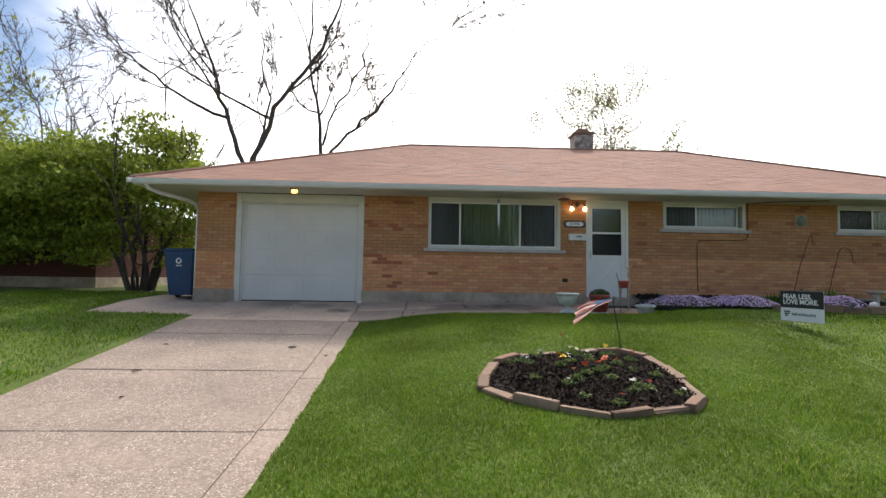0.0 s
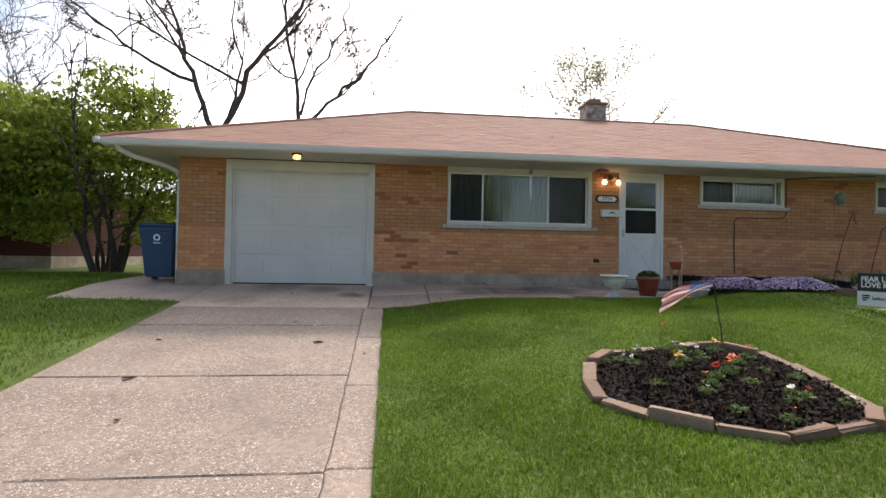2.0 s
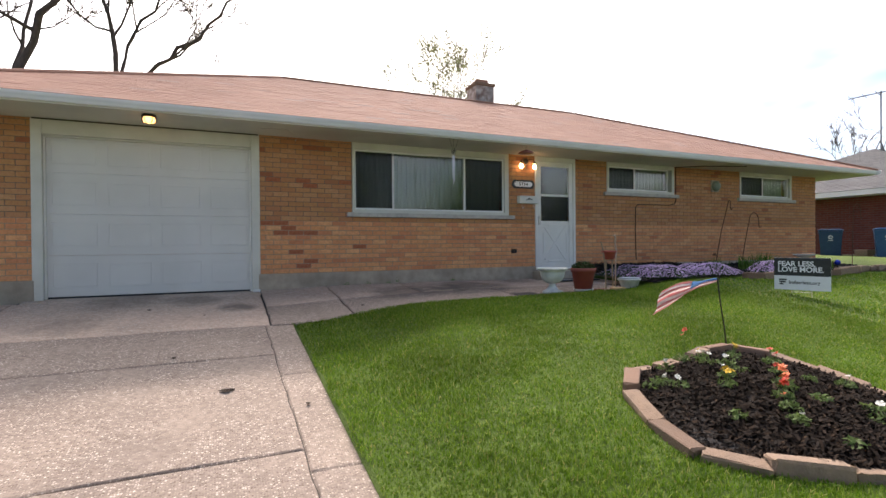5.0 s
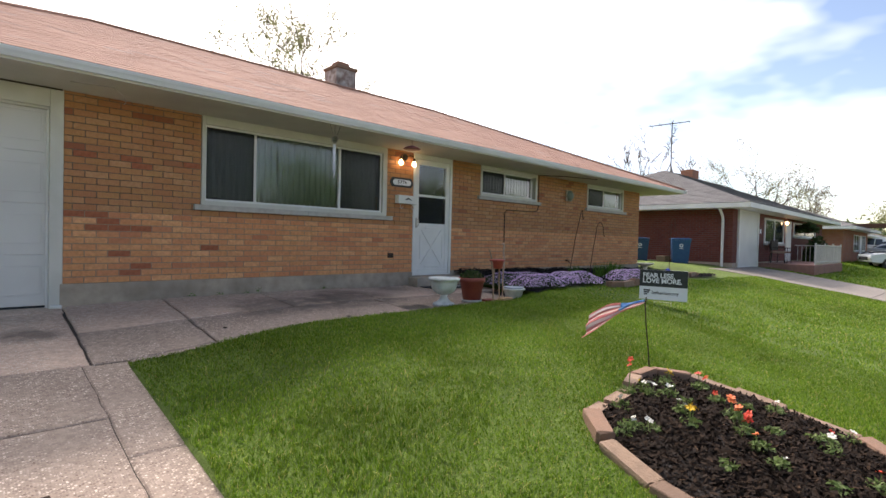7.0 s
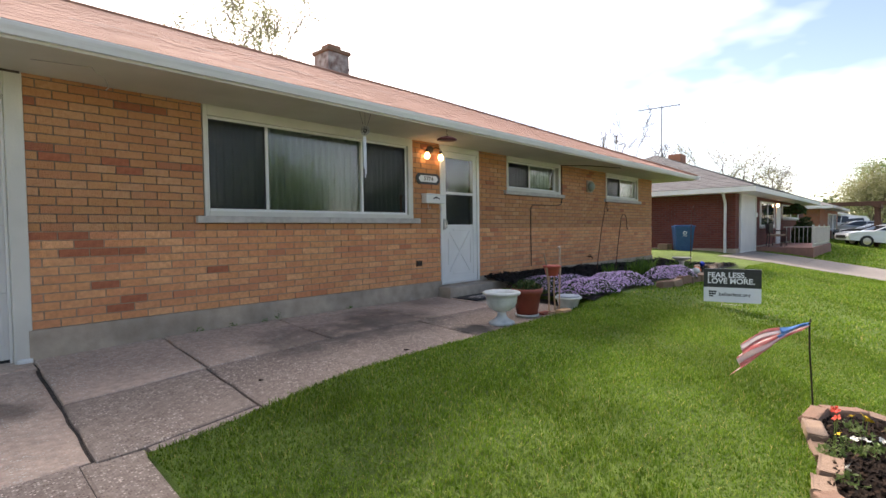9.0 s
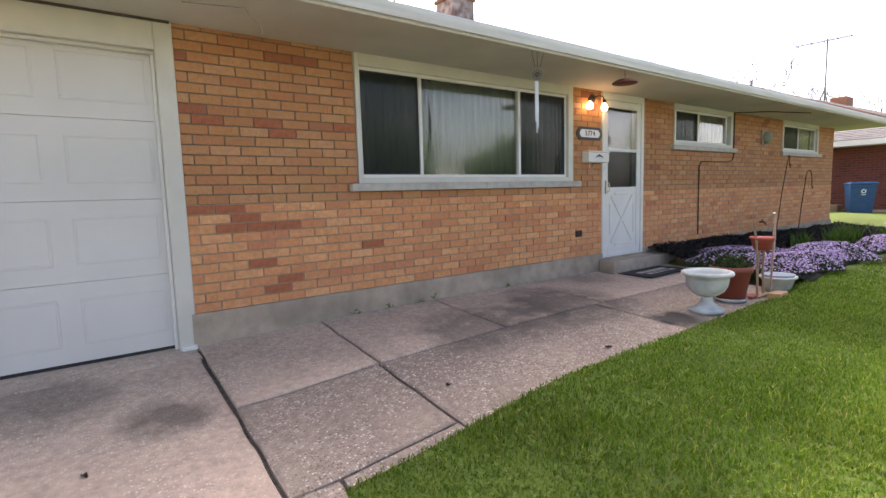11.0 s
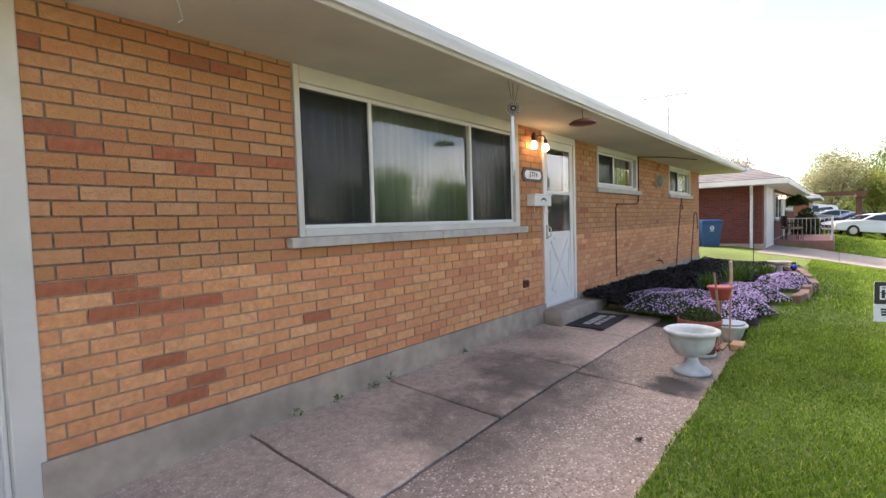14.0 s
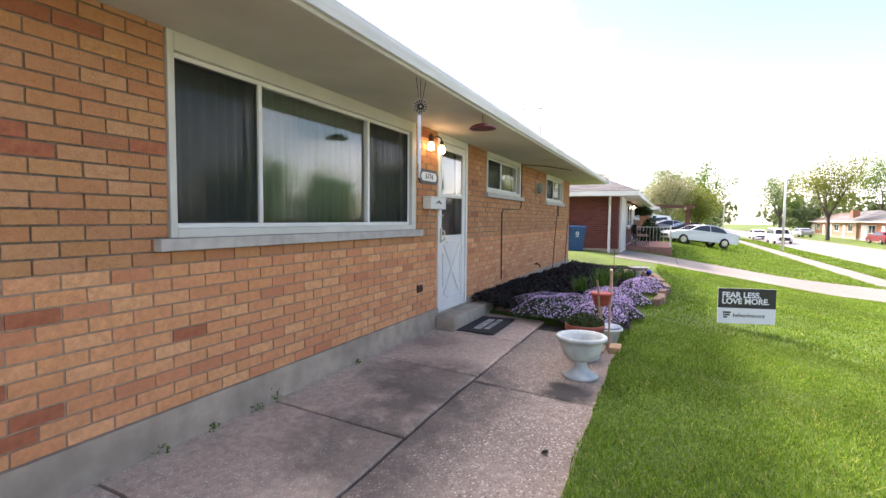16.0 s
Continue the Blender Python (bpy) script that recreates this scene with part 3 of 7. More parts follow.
def roof_slope(name, e0, e1, r0, r1, material, parent, course=0.145, tab=0.31, lift=0.0015, seed=1, detail=True):
    """One slope of overlapping shingle tabs between an eave e0-e1 and a ridge r0-r1."""
    rg = np.random.default_rng(seed)
    e0, e1, r0, r1 = [np.array(p, dtype=float) for p in (e0, e1, r0, r1)]
    u = (e1 - e0) / np.linalg.norm(e1 - e0)
    up = r0 - e0 - u * np.dot(r0 - e0, u)
    L = np.linalg.norm(up)
    up /= L
    nrm = np.cross(u, up)
    nrm *= np.sign(nrm[2])
    W = np.dot(e1 - e0, u)
    a0, a1 = np.dot(r0 - e0, u), np.dot(r1 - e0, u)
    vs = [e0 - nrm * 0.03, e1 - nrm * 0.03, r1 - nrm * 0.03, r0 - nrm * 0.03]
    vv, ff = [np.array(vs)], [np.array([[0, 1, 2, 3]])]
    k = 4
    n = int(math.ceil(L / course))
    for i in range(n):
        s0, s1 = i * L / n, min((i + 1.12) * L / n, L)
        lo, hi = a0 * s0 / L, W + (a1 - W) * s0 / L
        lo1, hi1 = a0 * s1 / L, W + (a1 - W) * s1 / L
        cuts = np.arange(lo - rg.uniform(0, tab), hi + tab, tab) if detail else np.array([lo, hi])
        cuts = np.clip(cuts, lo, hi)
        cuts = np.unique(cuts)
        for p, q in zip(cuts, cuts[1:]):
            h = lift + rg.uniform(0, 0.003)
            P = [e0 + u * p + up * s0, e0 + u * q + up * s0,
                 e0 + u * np.clip(q, lo1, hi1) + up * s1, e0 + u * np.clip(p, lo1, hi1) + up * s1]
            vv.append(np.array([P[0] - nrm * 0.01, P[1] - nrm * 0.01, P[0] + nrm * h, P[1] + nrm * h, P[2] + nrm * 0.001, P[3] + nrm * 0.001]))
            ff.append(np.array([[0, 1, 3, 2], [2, 3, 4, 5]]) + k)
            k += 6
    return raw(name, np.concatenate(vv), np.concatenate(ff), material, parent)


A, B, C, D = (EX0, EY0 + 0.035, EZ), (EX1, EY0 + 0.035, EZ), (EX1, EY1, EZ), (EX0, EY1, EZ)
P, Q = (RX0, RY, RZ), (RX1, RY, RZ)
for args in ((A, B, P, Q, 1), (B, C, Q, Q, 2), (C, D, Q, P, 3), (D, A, P, P, 4)):
    tagged(roof_slope("shingles", *args[:4], M["roof"], roof, seed=args[4]), kind="stuff")
ridge = bmesh.new()
for p, q in ((P, Q), (A, P), (B, Q), (C, Q), (D, P)):
    tube_bm(ridge, [p, q], 0.045, 8)
part("ridge_cap", ridge, M["roof"], roof)
soffit = tagged(boxes("ceiling", [(EX0 + 0.03, EY0 + 0.06, SOF), (EX0 + 0.03, WY + 0.2, SOF), (HX1, WY + 0.2, SOF)],
                      [(EX1 - 0.03, WY + 0.2, SOF + 0.04), (HX0, EY1, SOF + 0.04), (EX1 - 0.03, EY1, SOF + 0.04)], M["soffit"]),
                "cream painted soffit boards under the eaves", "soffit", kind="structure")
part("ceiling_board", box_bm(HX0 + 0.1, HX1 - 0.1, WY + 0.201, HYB - 0.1, SOF, SOF + 0.03), M["soffit"], soffit)


def gutter(p, q, inward, parent):
    """A moulded eaves gutter between two points."""
    prof = [(0.0, 0.0), (0.0, 0.13), (0.012, 0.135), (0.012, 0.02), (0.07, 0.02), (0.085, 0.06), (0.105, 0.10), (0.105, 0.135), (0.118, 0.142), (0.122, 0.125), (0.116, 0.09), (0.095, 0.05), (0.075, 0.0)]
    p, q, inw = Vector(p), Vector(q), Vector(inward)
    bm = bmesh.new()
    ends = []
    for c in (p, q):
        ends.append([bm.verts.new(c - inw * a * 0.36 + Vector((0, 0, b * 0.60))) for a, b in prof])
    n = len(prof)
    for k in range(n):
        bm.faces.new((ends[0][k], ends[0][(k + 1) % n], ends[1][(k + 1) % n], ends[1][k]))
    bm.faces.new(ends[0])
    bm.faces.new(ends[1][::-1])
    return part("gutter", bm, M["gutter"], parent)


eaves = thing("trim", "white moulded gutter and fascia along the eaves", "gutter", kind="structure")
GZ = SOF + 0.018
gutter((EX0 - 0.06, EY0 + 0.06, GZ), (EX1 + 0.06, EY0 + 0.06, GZ), (0, 1, 0), eaves)
gutter((EX0 + 0.06, EY0 - 0.06, GZ), (EX0 + 0.06, EY1 + 0.06, GZ), (1, 0, 0), eaves)
gutter((EX1 - 0.06, EY0 - 0.06, GZ), (EX1 - 0.06, EY1 + 0.06, GZ), (-1, 0, 0), eaves)
part("fascia", box_bm(EX0 + 0.05, EX1 - 0.05, EY0 + 0.061, EY0 + 0.072, SOF - 0.002, EZ), M["white"], eaves)
part("fascia", box_bm(EX0 + 0.061, EX0 + 0.09, EY0 + 0.09, EY1, SOF - 0.002, EZ), M["white"], eaves)
part("fascia", box_bm(EX1 - 0.09, EX1 - 0.061, EY0 + 0.09, EY1, SOF - 0.002, EZ), M["white"], eaves)


# ---- openings of the front ----
M.update({
    "screen": None,
    "curtain": mat("pale_green_drape", (0.450, 0.533, 0.415), 0.9, (0.375, 0.444, 0.342), 30.0, 0.1, 200.0, stretch=(1, 1, 0.05)),
    "rubber": mat("black_rubber", (0.02, 0.02, 0.02), 0.8, (0.03, 0.03, 0.03), 40.0),
    "dark_metal": mat("black_iron", (0.025, 0.022, 0.02), 0.55, (0.05, 0.035, 0.025), 30.0, 0.2, 90.0, metal=0.4),
    "rust": mat("rusty_iron", (0.12, 0.055, 0.03), 0.85, (0.06, 0.03, 0.02), 35.0, 0.3, 90.0),
    "chrome": mat("satin_metal", (0.62, 0.62, 0.60), 0.28, (0.5, 0.5, 0.5), 20.0, metal=1.0),
    "terracotta": mat("red_plastic_pot", (0.32, 0.075, 0.045), 0.6, (0.26, 0.06, 0.04), 12.0, 0.15, 60.0, big=0.15, big_scale=5.0),
    "stone_white": mat("white_cast_stone", (0.66, 0.68, 0.64), 0.75, (0.50, 0.54, 0.49), 9.0, 0.3, 60.0, big=0.25, big_scale=4.0),
    "bulb": glow("lamp_glow", (1.0, 0.66, 0.34), 9.0),
    "amber": glow("amber_lamp_glow", (1.0, 0.50, 0.16), 2.6),
    "dull_metal": mat("dull_grey_metal", (0.16, 0.16, 0.165), 0.6, (0.10, 0.10, 0.10), 30.0, metal=0.3),
    "black_paint": mat("black_paint", (0.02, 0.02, 0.022), 0.45, (0.03, 0.03, 0.03), 20.0),
    "sign_white": mat("white_sign_board", (0.80, 0.81, 0.83), 0.5, (0.76, 0.77, 0.79), 8.0),
    "wood": mat("weathered_wood", (0.44, 0.31, 0.19), 0.8, (0.30, 0.20, 0.12), 18.0, 0.3, 60.0, stretch=(1, 1, 8)),
    "bin_blue": mat("blue_cart_plastic", (0.012, 0.05, 0.13), 0.5, (0.018, 0.065, 0.16), 10.0, 0.1, 120.0, big=0.15),
    "edge_stone": mat("tan_edging_block", (0.27, 0.18, 0.125), 0.9, (0.17, 0.115, 0.08), 18.0, 0.8, 70.0, rand=[(0, (0.24, 0.155, 0.10)), (0.4, (0.36, 0.25, 0.17)), (0.7, (0.19, 0.12, 0.08)), (1, (0.28, 0.16, 0.105))]),
    "mulch_heaped": mat("heaped_black_mulch", (0.007, 0.007, 0.007), 0.85, (0.014, 0.013, 0.012), 20.0, 1.0, 22.0, bump_dist=0.05, spec=0.2),
    "red_paint": mat("dark_red_enamel", (0.16, 0.03, 0.022), 0.5, (0.11, 0.025, 0.02), 20.0),
})


def see_through(name, color, alpha):
    m = bpy.data.materials.new(name)
    m.use_nodes = True
    b = m.node_tree.nodes["Principled BSDF"]
    b.inputs["Base Color"].default_value = (*color, 1)
    b.inputs["Roughness"].default_value = 0.9
    b.inputs["Alpha"].default_value = alpha
    return m


M["screen"] = see_through("insect_screen", (0.025, 0.027, 0.027), 0.36)


def text_mesh(body, size, depth, material, align="CENTER", spacing=1.0, bold=0.0):
    cu = bpy.data.curves.new("lettering", "FONT")
    cu.body, cu.size, cu.extrude, cu.align_x, cu.align_y = body, size, depth, align, "CENTER"
    cu.space_character, cu.offset = spacing, bold
    ob = new("lettering", cu)
    me = bpy.data.meshes.new_from_object(ob.evaluated_get(bpy.context.evaluated_depsgraph_get()))
    bpy.data.objects.remove(ob)
    bpy.data.curves.remove(cu)
    me.materials.clear()
    me.materials.append(material)
    return me


def lettering(name, body, size, at, rot, material, parent, label="", depth=0.0015, align="CENTER", spacing=1.0, bold=0.0):
    ob = new(name, text_mesh(body, size, depth, material, align, spacing, bold))
    ob.matrix_basis = pose(*at, *rot)
    ob.parent = parent
    if label:
        ob["label"] = label
    return ob


def frame_bm(x0, x1, z0, z1, y0, y1, w, bm=None):
    """Four mitre-less bars round an opening."""
    bm = bm or bmesh.new()
    w = w if hasattr(w, "__len__") else (w, w, w, w)   # left, right, bottom, top
    for b in ((x0, x0 + w[0], z0, z1), (x1 - w[1], x1, z0, z1), (x0 + w[0], x1 - w[1], z0, z0 + w[2]), (x0 + w[0], x1 - w[1], z1 - w[3], z1)):
        bm_box(bm, b[0], b[1], y0, y1, b[2], b[3], 0.004)
    return bm


def pane(x0, x1, z0, z1, y, parent):
    p = part("pane", box_bm(x0, x1, y, y + 0.004, z0, z1), M["glass"], parent)
    p.visible_shadow = False
    return p


def drape(x0, x1, z0, z1, y, parent, pleat=0.085):
    n = int((x1 - x0) / 0.012)
    bm = bmesh.new()
    prev = None
    for i in range(n + 1):
        x = x0 + (x1 - x0) * i / n
        w = 0.028 * math.sin(2 * math.pi * x / pleat) + 0.012 * math.sin(2 * math.pi * x / 0.31 + 1)
        cur = [bm.verts.new((x, y + w * (1 + 0.25 * math.sin(3 * x)), z)) for z in (z0, (z0 + z1) / 2, z1)]
        if prev:
            for k in range(2):
                bm.faces.new((prev[k], cur[k], cur[k + 1], prev[k + 1]))
        prev = cur
    bmesh.ops.solidify(bm, geom=bm.faces[:], thickness=0.002)
    return part("drape", bm, M["curtain"], parent, smooth=True)


def front_window(name, label, x0, x1, z0, z1, cuts, screens, head):
    """A sliding window in a painted frame with a stone sill; cuts: the panes' edges."""
    w = thing(name, label, "window", kind="structure")
    part("window_frame", frame_bm(x0, x1, z0, z1, WY - 0.012, WY + 0.13, (0.042, 0.085 if head > 0.1 else 0.07, 0.05, head)), M["cream"], w)
    gx0, gx1, gz0, gz1 = cuts[0], cuts[-1], z0 + 0.05, z1 - head
    sash = frame_bm(gx0 - 0.01, gx1 + 0.01, gz0, gz1, WY + 0.02, WY + 0.06, 0.028)
    for c in cuts[1:-1]:
        bm_box(sash, c - 0.016, c + 0.016, WY + 0.012, WY + 0.06, gz0 + 0.028, gz1 - 0.028, 0.003)
    part("sash", sash, M["white"], w)
    for a, b in zip(cuts, cuts[1:]):
        pane(a + 0.012, b - 0.012, gz0 + 0.02, gz1 - 0.02, WY + 0.045, w)
    for k in screens:
        part("screen", box_bm(cuts[k] + 0.02, cuts[k + 1] - 0.016, WY + 0.030, WY + 0.032, gz0 + 0.03, gz1 - 0.03), M["screen"], w)
        part("screen_frame", frame_bm(cuts[k] + 0.012, cuts[k + 1] - 0.014, gz0 + 0.024, gz1 - 0.024, WY + 0.026, WY + 0.038, 0.014), M["black_paint"], w)
    sill = bmesh.new()
    n = max(1, round((x1 - x0) / 1.4))
    for i in range(n):
        a, b = x0 - 0.09 + (x1 - x0 + 0.19) * i / n, x0 - 0.09 + (x1 - x0 + 0.19) * (i + 1) / n
        bm_box(sill, a + 0.001, b - 0.001, WY - 0.055, WY + 0.15, z0 - 0.068, z0 - 0.001, 0.006)
    part("window_sill", sill, M["limestone"], w)
    # board behind the drapes, coloured as dark as the unlit room
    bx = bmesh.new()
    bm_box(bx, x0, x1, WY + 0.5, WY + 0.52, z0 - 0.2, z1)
    part("room_back", bx, M["room_shade"], w)
    drape(gx0 + 0.01, gx1 - 0.01, gz0 - 0.02, gz1, WY + 0.17, w)
    return w


front_window("window_1", "wide white sliding window with green drapes behind dark screens", 0.06, 2.885, 1.966, SOF - 0.002, [0.105, 0.735, 2.02, 2.785], (0, 2), 0.102)
front_window("window_2", "low wide sliding window with a dark screen", 5.13, 6.945, 2.468, SOF - 0.002, [5.19, 5.86, 6.78], (0,), 0.075)
front_window("window_3", "low wide sliding window near the house corner", 9.005, 10.865, 2.468, SOF - 0.002, [9.07, 9.82, 10.76], (0,), 0.075)

# garage door
gd = thing("door_1", "closed white panelled garage door in a painted frame", "garage door", kind="structure")
casing = bmesh.new()
bm_box(casing, -3.95, -3.835, WY - 0.015, WY + 0.2, 0.78, SOF - 0.002, 0.008)
bm_box(casing, -1.412, -1.296, WY - 0.015, WY + 0.2, 0.78, SOF - 0.002, 0.008)
bm_box(casing, -3.835, -1.412, WY - 0.012, WY + 0.2, 2.868, SOF - 0.002, 0.006)
bm_box(casing, -3.835, -1.412, WY + 0.03, WY + 0.078, 2.845, 2.867, 0.003)
part("door_frame", casing, M["cream"], gd)
stops = bmesh.new()
for a, b in ((-3.834, -3.815), (-1.432, -1.413)):
    bm_box(stops, a, b, WY + 0.04, WY + 0.075, 0.80, 2.844, 0.003)
part("door_stop", stops, M["white"], gd)
GY = WY + 0.08
for k in range(4):
    z0 = 0.825 + k * 0.527
    leaf = bm_box(bmesh.new(), -3.843, -1.387, GY, GY + 0.04, z0, z0 + 0.525, 0.003)
    for c in range(4):
        a = -3.843 + 0.05 + c * 0.608
        # a faint pressed rib round each field
        x0, x1, p0, p1 = a + 0.02, a + 0.51, z0 + 0.11, z0 + 0.42
        bm_box(leaf, x0, x1, GY - 0.004, GY + 0.002, p0, p0 + 0.018, 0.004)
        bm_box(leaf, x0, x1, GY - 0.004, GY + 0.002, p1 - 0.018, p1, 0.004)
        bm_box(leaf, x0, x0 + 0.018, GY - 0.004, GY + 0.002, p0 + 0.019, p1 - 0.019, 0.004)
        bm_box(leaf, x1 - 0.018, x1, GY - 0.004, GY + 0.002, p0 + 0.019, p1 - 0.019, 0.004)
    part("panel", leaf, M["garage"], gd)
part("bottom_seal", box_bm(-3.843, -1.387, GY + 0.004, GY + 0.035, 0.797, 0.824, 0.004), M["rubber"], gd)
part("post_foot", box_bm(-1.40, -1.30, WY - 0.035, WY + 0.06, 0.79, 0.83, 0.012), M["white"], gd)

# storm door
sd = thing("door_2", "white storm door with two panes and a crossbuck panel", "front door", kind="structure")
part("door_frame", frame_bm(3.447, 4.357, 0.985, SOF - 0.003, WY - 0.012, WY + 0.14, (0.045, 0.055, 0.012, 0.085)), M["white"], sd)
DX0, DX1, DZ0, DZ1 = 3.495, 4.30, 1.0, 2.972
leaf = frame_bm(DX0, DX1, DZ0, DZ1, WY + 0.005, WY + 0.045, (0.085, 0.085, 0.10, 0.09))
bm_box(leaf, DX0 + 0.085, DX1 - 0.085, WY + 0.012, WY + 0.04, 1.10, 1.88, 0.004)
bm_box(leaf, DX0 + 0.085, DX1 - 0.085, WY + 0.005, WY + 0.045, 2.335, 2.375, 0.004)
part("door_leaf", leaf, M["white"], sd)
pane(DX0 + 0.08, DX1 - 0.08, 1.88, 2.34, WY + 0.022, sd)
pane(DX0 + 0.08, DX1 - 0.08, 2.37, 2.885, WY + 0.016, sd)
part("screen", box_bm(DX0 + 0.085, DX1 - 0.085, WY + 0.012, WY + 0.014, 1.885, 2.335), M["screen"], sd)


def bar_bm(bm, x0, z0, x1, z1, w, y0, y1):
    d = Vector((x1 - x0, 0, z1 - z0))
    m = Matrix.Translation(((x0 + x1) / 2, (y0 + y1) / 2, (z0 + z1) / 2)) @ Matrix.Rotation(-math.atan2(d.z, d.x), 4, "Y") @ Matrix.Diagonal((d.length, y1 - y0, w, 1))
    r = bmesh.ops.create_cube(bm, size=1.0, matrix=m)
    bmesh.ops.bevel(bm, geom=list({e for v in r["verts"] for e in v.link_edges}), offset=0.003, segments=1, affect="EDGES")


cross = bmesh.new()
cx, cz, hw, hh = (DX0 + DX1) / 2, 1.47, 0.235, 0.30
for s in (-1, 1):
    bar_bm(cross, cx - hw, cz - s * hh, cx + hw, cz + s * hh, 0.035, WY + 0.0 - 0.002 * s, WY + 0.014)
for s in (-1, 1):   # pressed triangles between the arms
    bar_bm(cross, cx - 0.16, cz + s * 0.33, cx + 0.16, cz + s * 0.33, 0.028, WY + 0.002, WY + 0.014)
    bar_bm(cross, cx + s * 0.26, cz - 0.20, cx + s * 0.26, cz + 0.20, 0.028, WY + 0.002, WY + 0.014)
part("crossbuck", cross, M["white"], sd)
hb = bmesh.new()
bm_box(hb, DX0 + 0.018, DX0 + 0.055, WY - 0.02, WY + 0.006, 1.80, 1.97, 0.006)
tube_bm(hb, [(DX0 + 0.036, WY - 0.018, 1.95), (DX0 + 0.036, WY - 0.055, 1.93), (DX0 + 0.036, WY - 0.055, 1.84), (DX0 + 0.036, WY - 0.018, 1.82)], 0.008)
part("door_handle", hb, M["chrome"], sd, "worn metal pull handle")
part("sticker", box_bm(DX0 + 0.10, DX0 + 0.16, WY + 0.012, WY + 0.0155, 2.42, 2.53), M["black_paint"], sd, "small black and white sticker on the glass")
# board behind the door glass, with the interior's darkness in its colour
part("inner_door", box_bm(3.50, 4.30, WY + 0.17, WY + 0.2, 0.99, SOF - 0.01), M["room_shade"], sd)

step = tagged(part("door_step", box_bm(3.36, 4.78, 9.90, WY - 0.024, 0.70, 0.965, 0.018), M["foundation"]), "low grey concrete step below the front door", "step")
door_mat = thing("door_mat", "black rubber door mat with worn pale lettering", "doormat", (3.88, 9.69, float(walk_z(3.88, 9.69)) + 0.004), 1)
part("mat_body", box_bm(-0.46, 0.46, -0.225, 0.225, 0, 0.012, 0.004), M["rubber"], door_mat)
wr = bmesh.new()
for k, (a, b) in enumerate(((-0.30, -0.18), (-0.16, -0.07), (-0.05, 0.06), (0.08, 0.15), (0.17, 0.30))):
    bm_box(wr, a, b, -0.015, 0.075, 0.0125, 0.0135)
    bm_box(wr, a + 0.04, b + 0.02, -0.11, -0.045, 0.0125, 0.0135)
part("lettering", wr, M["limestone"], door_mat, "faded pale lettering")

# ---- fixtures on the wall ----
plate = thing("house_number", "black and white oval house number plate on the brick", "number plate", (3.19, WY - 0.006, 2.535))


def oval(w, h, c=0.045):
    return [(-w + c, -h), (w - c, -h), (w, -h + c), (w, h - c), (w - c, h), (-w + c, h), (-w, h - c), (-w, -h + c)]


for nm, w, h, y0, y1, m in (("rim", 0.238, 0.078, -0.008, 0.004, "black_paint"), ("face", 0.192, 0.046, -0.012, -0.009, "sign_white")):
    bm = bmesh.new()
    pts = oval(w, h, 0.05 if nm == "rim" else 0.036)
    f0 = [bm.verts.new((x, y0, z)) for x, z in pts]
    f1 = [bm.verts.new((x, y1, z)) for x, z in pts]
    bm.faces.new(f0)
    bm.faces.new(f1[::-1])
    for k in range(8):
        bm.faces.new((f0[k], f1[k], f1[(k + 1) % 8], f0[(k + 1) % 8]))
    part(nm, bm, M[m], plate)
lettering("number", "5774", 0.078, (0, -0.0125, 0), (90, 0, 0), M["black_paint"], plate, "black numerals 5774", spacing=1.25, bold=0.002)

mail = thing("mailbox", "small white metal mailbox with an eagle mark and hooks", "mailbox", (3.255, WY - 0.004, 2.185))
part("body", box_bm(-0.20, 0.20, -0.10, 0, 0, 0.115, 0.008), M["white"], mail)
part("lid", box_bm(-0.205, 0.205, -0.108, 0, 0.116, 0.135, 0.006), M["white"], mail)
eg = bmesh.new()
for a, b, c, d in ((-0.06, 0.03, 0.0, 0.06), (0.0, 0.06, 0.07, 0.03), (-0.025, 0.045, 0.03, 0.045)):
    bar_bm(eg, a, b + 0.03, c, d + 0.03, 0.016, -0.104, -0.1)
part("emblem", eg, M["black_paint"], mail, "small dark bird emblem")
for x in (-0.12, 0.12):
    part("paper_hook", tube_bm(bmesh.new(), [(x, -0.05, 0.0), (x, -0.05, -0.06), (x, -0.075, -0.09), (x, -0.10, -0.07), (x, -0.10, -0.05)], 0.004, 6), M["chrome"], mail)

wl = thing("wall_lamp", "twin-bulb wall lamp lit beside the front door", "lamp", (3.25, WY, 2.96))
part("back_plate", lathe_bm([(0, 0), (0.055, 0), (0.055, 0.012), (0.03, 0.03), (0, 0.032)], 24), M["dark_metal"], wl).rotation_euler = (radians(90), 0, 0)
for s in (-1, 1):
    part("arm", tube_bm(bmesh.new(), [(0, -0.025, 0), (s * 0.06, -0.05, 0.03), (s * 0.12, -0.07, 0.02), (s * 0.14, -0.075, -0.02)], 0.008), M["dark_metal"], wl)
    part("socket", lathe_bm([(0, 0), (0.02, 0), (0.022, -0.03), (0.018, -0.045), (0, -0.045)], 16, at=(s * 0.14, -0.075, -0.015)), M["dark_metal"], wl)
    part("bulb", lathe_bm([(0, -0.05), (0.014, -0.05), (0.02, -0.062), (0.036, -0.085), (0.04, -0.105), (0.034, -0.128), (0.02, -0.142), (0, -0.146)], 20, at=(s * 0.14, -0.075, -0.008)), M["bulb"], wl, smooth=True)

